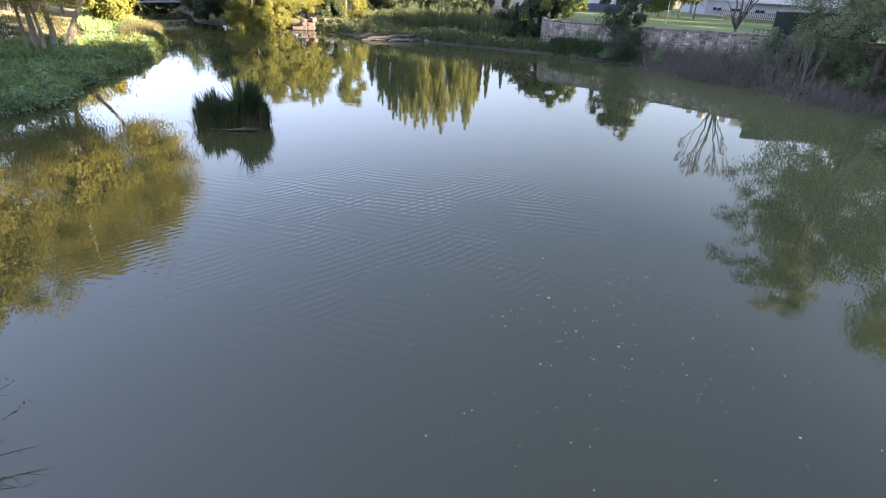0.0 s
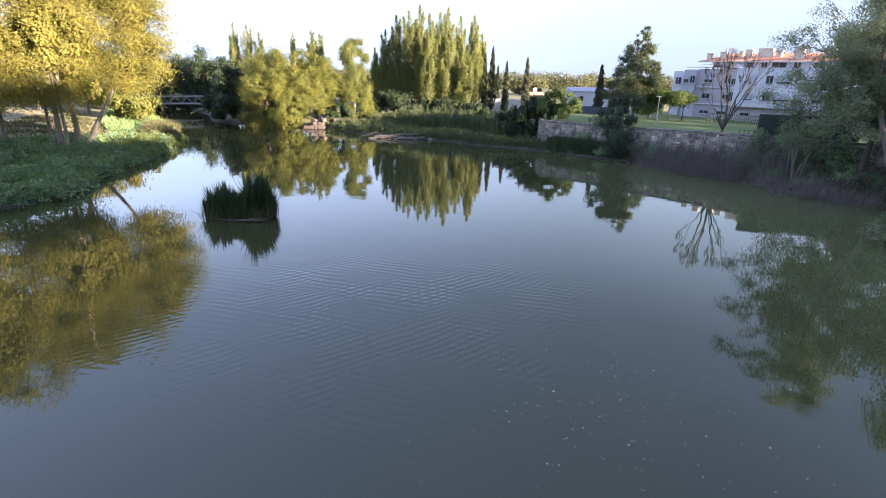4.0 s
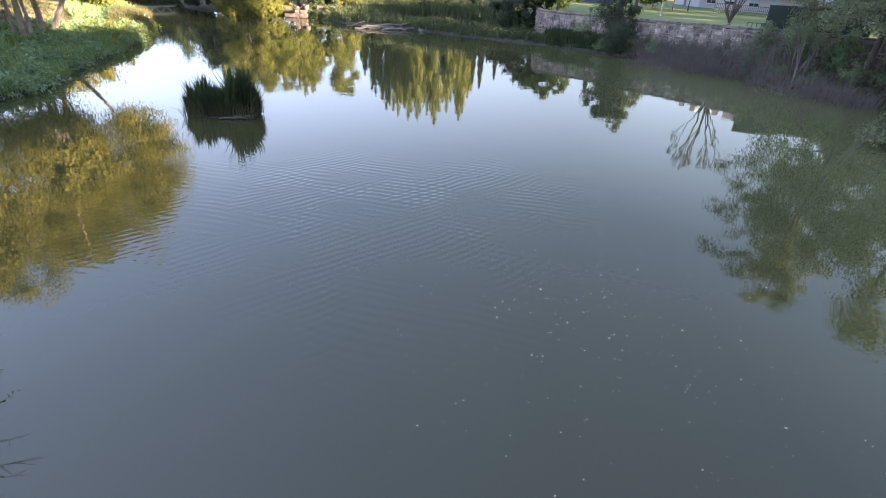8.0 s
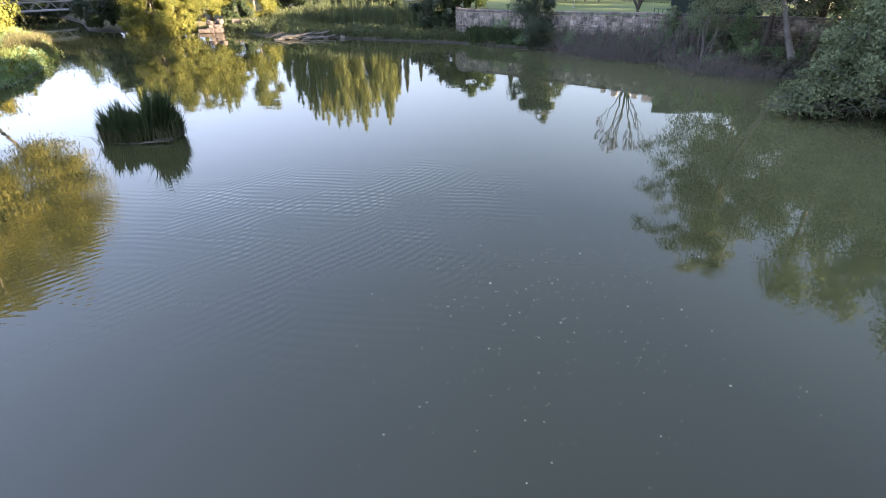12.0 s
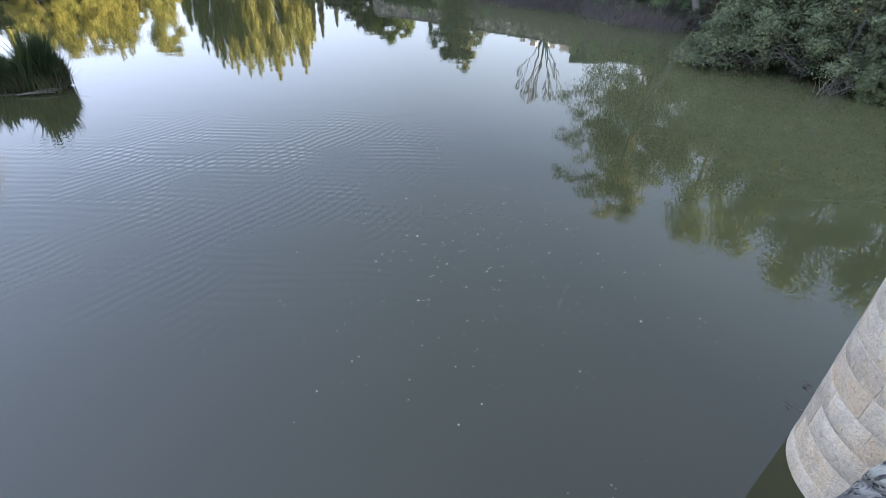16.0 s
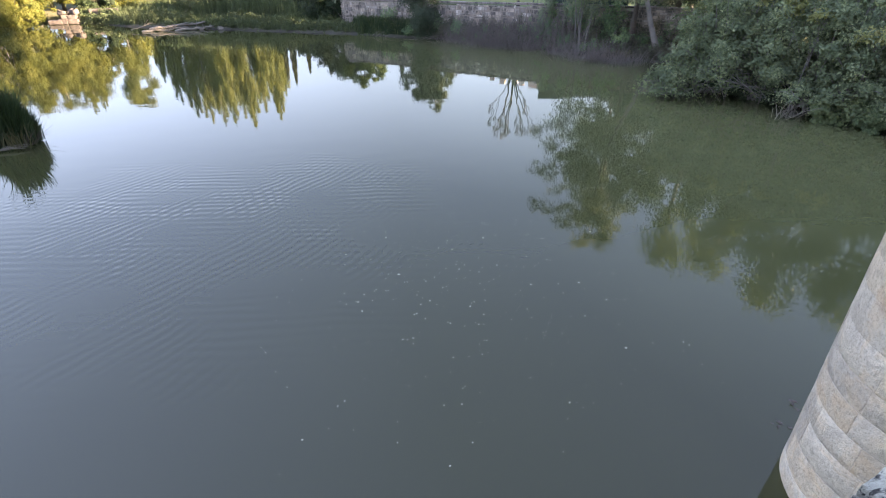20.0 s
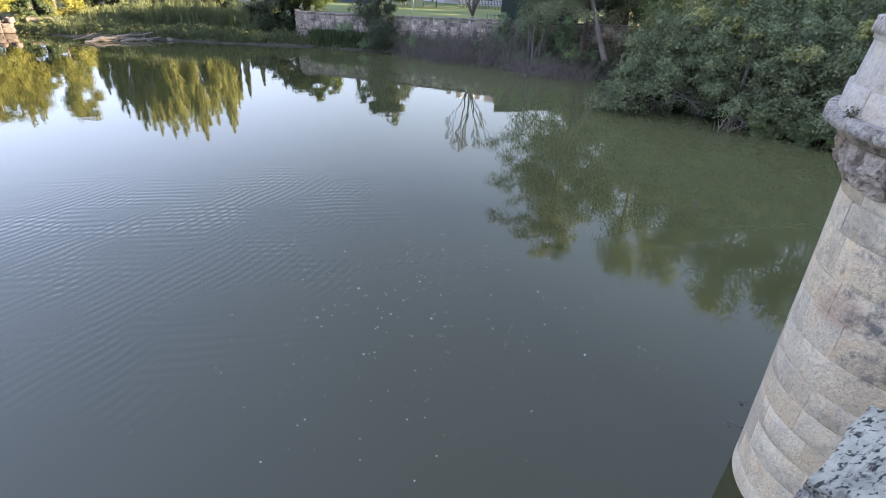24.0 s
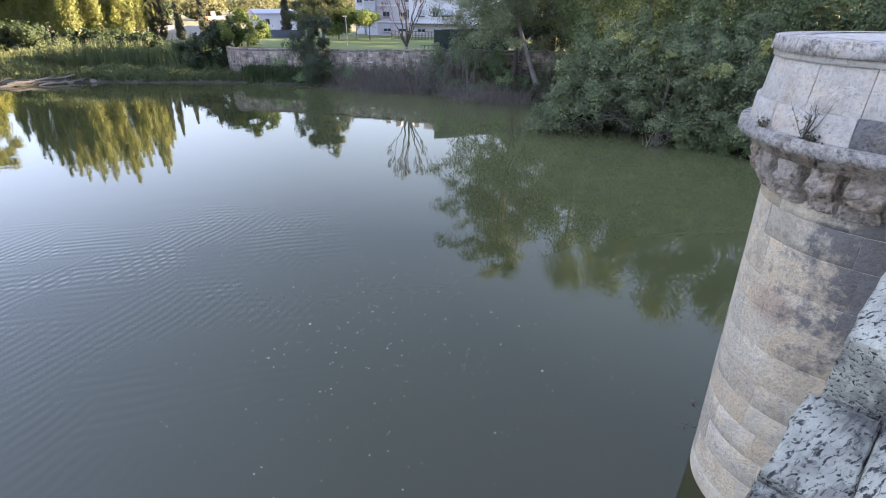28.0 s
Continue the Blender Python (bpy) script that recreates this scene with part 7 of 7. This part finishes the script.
# alder bushes overhanging the water
def bough_bush(at, reach, height, n, seed, leaf, lean=(0, 0), boughs=26, bare=0.6):
    """An overhanging bush: long arching boughs from one foot, each ending in flat sprays of leaves."""
    rng = np.random.default_rng(seed)
    t = thing("alder_bush", at, "broad leafy alder bush overhanging the water", "bush", "bushes overhanging the water")
    pts, ways, twigs = [], [], []
    share = rng.lognormal(0, 0.4, boughs)
    for k, m in enumerate(n * share / share.sum()):
        w = 2.4 * k + rng.uniform(-0.4, 0.4)
        rise = (k + 0.5) / boughs
        far = reach * (1.05 - 0.75 * rise ** 1.6) * rng.uniform(0.7, 1.12)
        tip = Vector((math.cos(w) * far + lean[0] * (1 - 0.5 * rise), math.sin(w) * far + lean[1] * (1 - 0.5 * rise), 0.35 + height * rise ** 0.9 * rng.uniform(0.8, 1.1)))
        foot = Vector((rng.normal(0, 0.35), rng.normal(0, 0.35), 0.0))
        way, tw, p, q = bough_sprays(foot, tip, int(m), rng, 0.48, 7, 0.2, 0.12, 0.48)
        part("bough", tubes("bough", [(way, [0.075, 0.06, 0.048, 0.034, 0.02, 0.008])], 6), M_BARK, t)
        pts.append(p), ways.append(q)
        twigs += tw
    part("branchwork", tubes("branchwork", twigs, 4), M_BARK, t, "", "stuff")
    pts, ways = np.concatenate(pts), np.concatenate(ways)
    # the undersides are thin of leaves, so that the boughs show
    up = pts[:, 2] + at[2]
    keep = (up > 0.04) & (rng.uniform(0, 1, len(up)) < np.clip(bare + (1 - bare) * (up - 1.0) / 1.8, bare, 1))
    v, f = leaves(pts[keep], 0.128, rng, 0.0, 1.5, ways[keep])
    part("crown", from_arrays("crown", v, f), leaf, t)
    return t


for a_, d_, reach, h_, n_, sd in ((45.0, 43.4, 2.7, 5.0, 20000, 541), (42.6, 41.6, 1.9, 1.9, 8000, 540), (46.6, 43.4, 3.6, 7.0, 25000, 542), (50.4, 43.0, 3.4, 6.6, 24000, 543), (54.2, 42.4, 3.4, 7.0, 24000, 544), (58.0, 41.6, 3.2, 6.6, 23000, 545),
                                  (61.6, 41.0, 3.0, 6.4, 20000, 546), (66.0, 41.4, 3.2, 6.4, 11000, 547), (48.6, 46.5, 3.4, 8.6, 18000, 548), (55.4, 45.5, 3.4, 8.8, 17000, 549), (61.0, 44.6, 3.2, 8.6, 14000, 550)):
    g = P(a_, d_)
    inward = -g.normalized() * 1.3
    bough_bush((g.x, g.y, max(0.1, float(land(g.x, g.y)))), reach, h_, int(n_ * 0.8), sd, L_BUSH, (inward.x, inward.y), 26, 0.12 if 44 < a_ < 53 else 0.6)
rq = np.random.default_rng(470)
g = P(47.4, 43.0)
bare_boughs = thing("bare_boughs", (g.x, g.y, 0.2), "grey leafless boughs arching over the water below the bushes", "branches")
for j in range(28):
    tip = P(47.4 + rq.uniform(-2.8, 4.2), rq.uniform(38.6, 41.0), rq.uniform(0.2, 2.8)) - Vector((g.x, g.y, 0.2))
    foot = Vector((rq.normal(0, 0.8), rq.normal(0, 0.6), rq.uniform(0.4, 2.0)))
    mid = foot.lerp(tip, 0.5) + Vector((rq.normal(0, 0.6), rq.normal(0, 0.4), rq.uniform(-0.2, 1.1)))
    way = [foot * (1 - u) ** 2 + mid * (2 * u * (1 - u)) + tip * u * u for u in (0, 0.2, 0.4, 0.6, 0.8, 1.0)]
    part("bough", tubes("bough", [(way, [0.042, 0.036, 0.03, 0.022, 0.014, 0.006])], 6), M_BARK, bare_boughs)
for a_, d_, z_, sd in ((50.7, 40.4, 6.2, 551), (53.2, 39.6, 5.9, 552), (60.8, 38.4, 6.4, 553), (47.8, 41.4, 6.4, 554), (57.4, 38.6, 5.2, 555)):
    p = P(a_, d_)
    g = grounded(a_, d_ + 1.5)
    tree("yellow_green_sapling", g, [((0, -0.4, z_ - g.z), (1.0, 0.8, 0.5))], 1300, 0.18, L_YELLOW, M_BARK, "sapling with pale yellow-green leaves among the bushes", "tree", ((0, 0, -0.2), (0, -0.2, (z_ - g.z) * 0.6), (0, -0.4, z_ - g.z)), 0.05, 6, sd, 0.4, 0.3, 0.7, 0.3, "yellowing saplings")
# added dark shrubs that stand for the shade below the boughs
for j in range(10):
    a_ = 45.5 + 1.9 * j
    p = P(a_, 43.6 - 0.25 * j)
    tree("low_shrub", (p.x, p.y, 0.0), [((0, 0, 0.9), (1.5, 1.2, 1.1))], 2400, 0.17, L_DARK, M_DARKBARK, "added dark shrub standing for shade below overhanging boughs", "shrub", ((0, 0, -0.3), (0, 0, 1.0)), 0.05, 5, 580 + j, 0.35, 0.2, 1, 0.2, "dark shrubs below the boughs", -0.1)
# fresh low shrubs at the waterline
for a_, d_, sd in ((55.6, 38.6, 561), (59.4, 38.4, 562), (57.6, 38.8, 563), (62.0, 38.4, 564)):
    g = grounded(a_, d_ + 1.0)
    tree("low_shrub", (g.x, g.y, max(0.0, g.z)), [((-0.3, -0.6, 0.7), (1.1, 0.9, 0.8))], 3500, 0.15, L_ALDER, M_BARK, "fresh green shrub at the waterline", "shrub", ((0, 0, -0.2), (-0.1, -0.2, 0.7)), 0.04, 5, sd, 0.35, 0.3, 0.8, 0.2, "low shrubs at the waterline", -0.1)

# ---- distance: woods behind everything ----
rf = np.random.default_rng(77)
pts, ways = [], []
for ring, (d_, h_, k) in enumerate(((205, 8.0, 60), (300, 10.5, 70), (460, 14, 60))):
    for j in range(k):
        a_ = -75 + 150 * (j + rf.uniform(0, 1)) / k
        p = P(a_, d_ * rf.uniform(0.93, 1.07))
        gz = float(land(p.x, p.y))
        r_ = d_ / 205 * rf.uniform(4.0, 6.0)
        w = unit(rf.normal(size=(600, 3)))
        q = np.array([p.x, p.y, gz + h_ * 0.42]) + w * (rf.uniform(0.2, 1.0, (600, 1)) ** 0.4) * np.array([r_ * 1.5, r_, h_ * rf.uniform(0.42, 0.6)]) * (0.88 + 0.12 * np.sin(7 * w[:, :1] + 5 * w[:, 2:]))
        pts.append(q)
        ways.append(w)
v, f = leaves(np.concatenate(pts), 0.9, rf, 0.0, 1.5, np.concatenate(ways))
tagged(part("far_woods", from_arrays("far_woods", v, f), L_FAR), "belt of distant woods with haze put into its leaf colour", "woods", "", "stuff")

# ---- petals and leaf bits floating on the water ----
rs = np.random.default_rng(90)
n = 560
c = np.array([(4.6, 12.0), (6.2, 15.5), (4.0, 16.0), (5.2, 10.5), (7.4, 19.5)])[rs.integers(0, 5, n)] + rs.normal(0, 1, (n, 2)) * [2.6, 3.4]
w = rs.uniform(0, 2 * math.pi, n)
s = rs.lognormal(math.log(0.0118), 0.45, n)
k5 = np.arange(5)
ang = w[:, None] + 2 * math.pi * k5 / 5
rad = s[:, None] * rs.uniform(0.7, 1.3, (n, 5))
v = np.stack([c[:, :1] + rad * np.cos(ang), c[:, 1:] + rad * np.sin(ang), np.full((n, 5), 0.006)], 2).reshape(-1, 3)
f = np.arange(5 * n).reshape(-1, 5)
tagged(part("floating_petals", from_arrays("floating_petals", v, f), M_SPECK), "pale petals and leaf bits adrift on the water", "petals", "", "stuff")
# sodden leaf litter beside the pier
LITTER = (Vector((10.5, 5.36, 0)), Vector((9.75, 4.95, 0)))
lit = []
for j in range(12):
    q = LITTER[j % 2] + Vector((rs.normal(0, 0.09), rs.normal(0, 0.09), 0))
    lit.append((q.x, q.y, 0.008 + 0.004 * j / 12))
v, f = leaves(np.array(lit), 0.09, rs, 0.97)
tagged(part("leaf_litter", from_arrays("leaf_litter", v, f), M_MUD), "dark sodden leaves floating beside the pier", "leaves", "", "stuff")
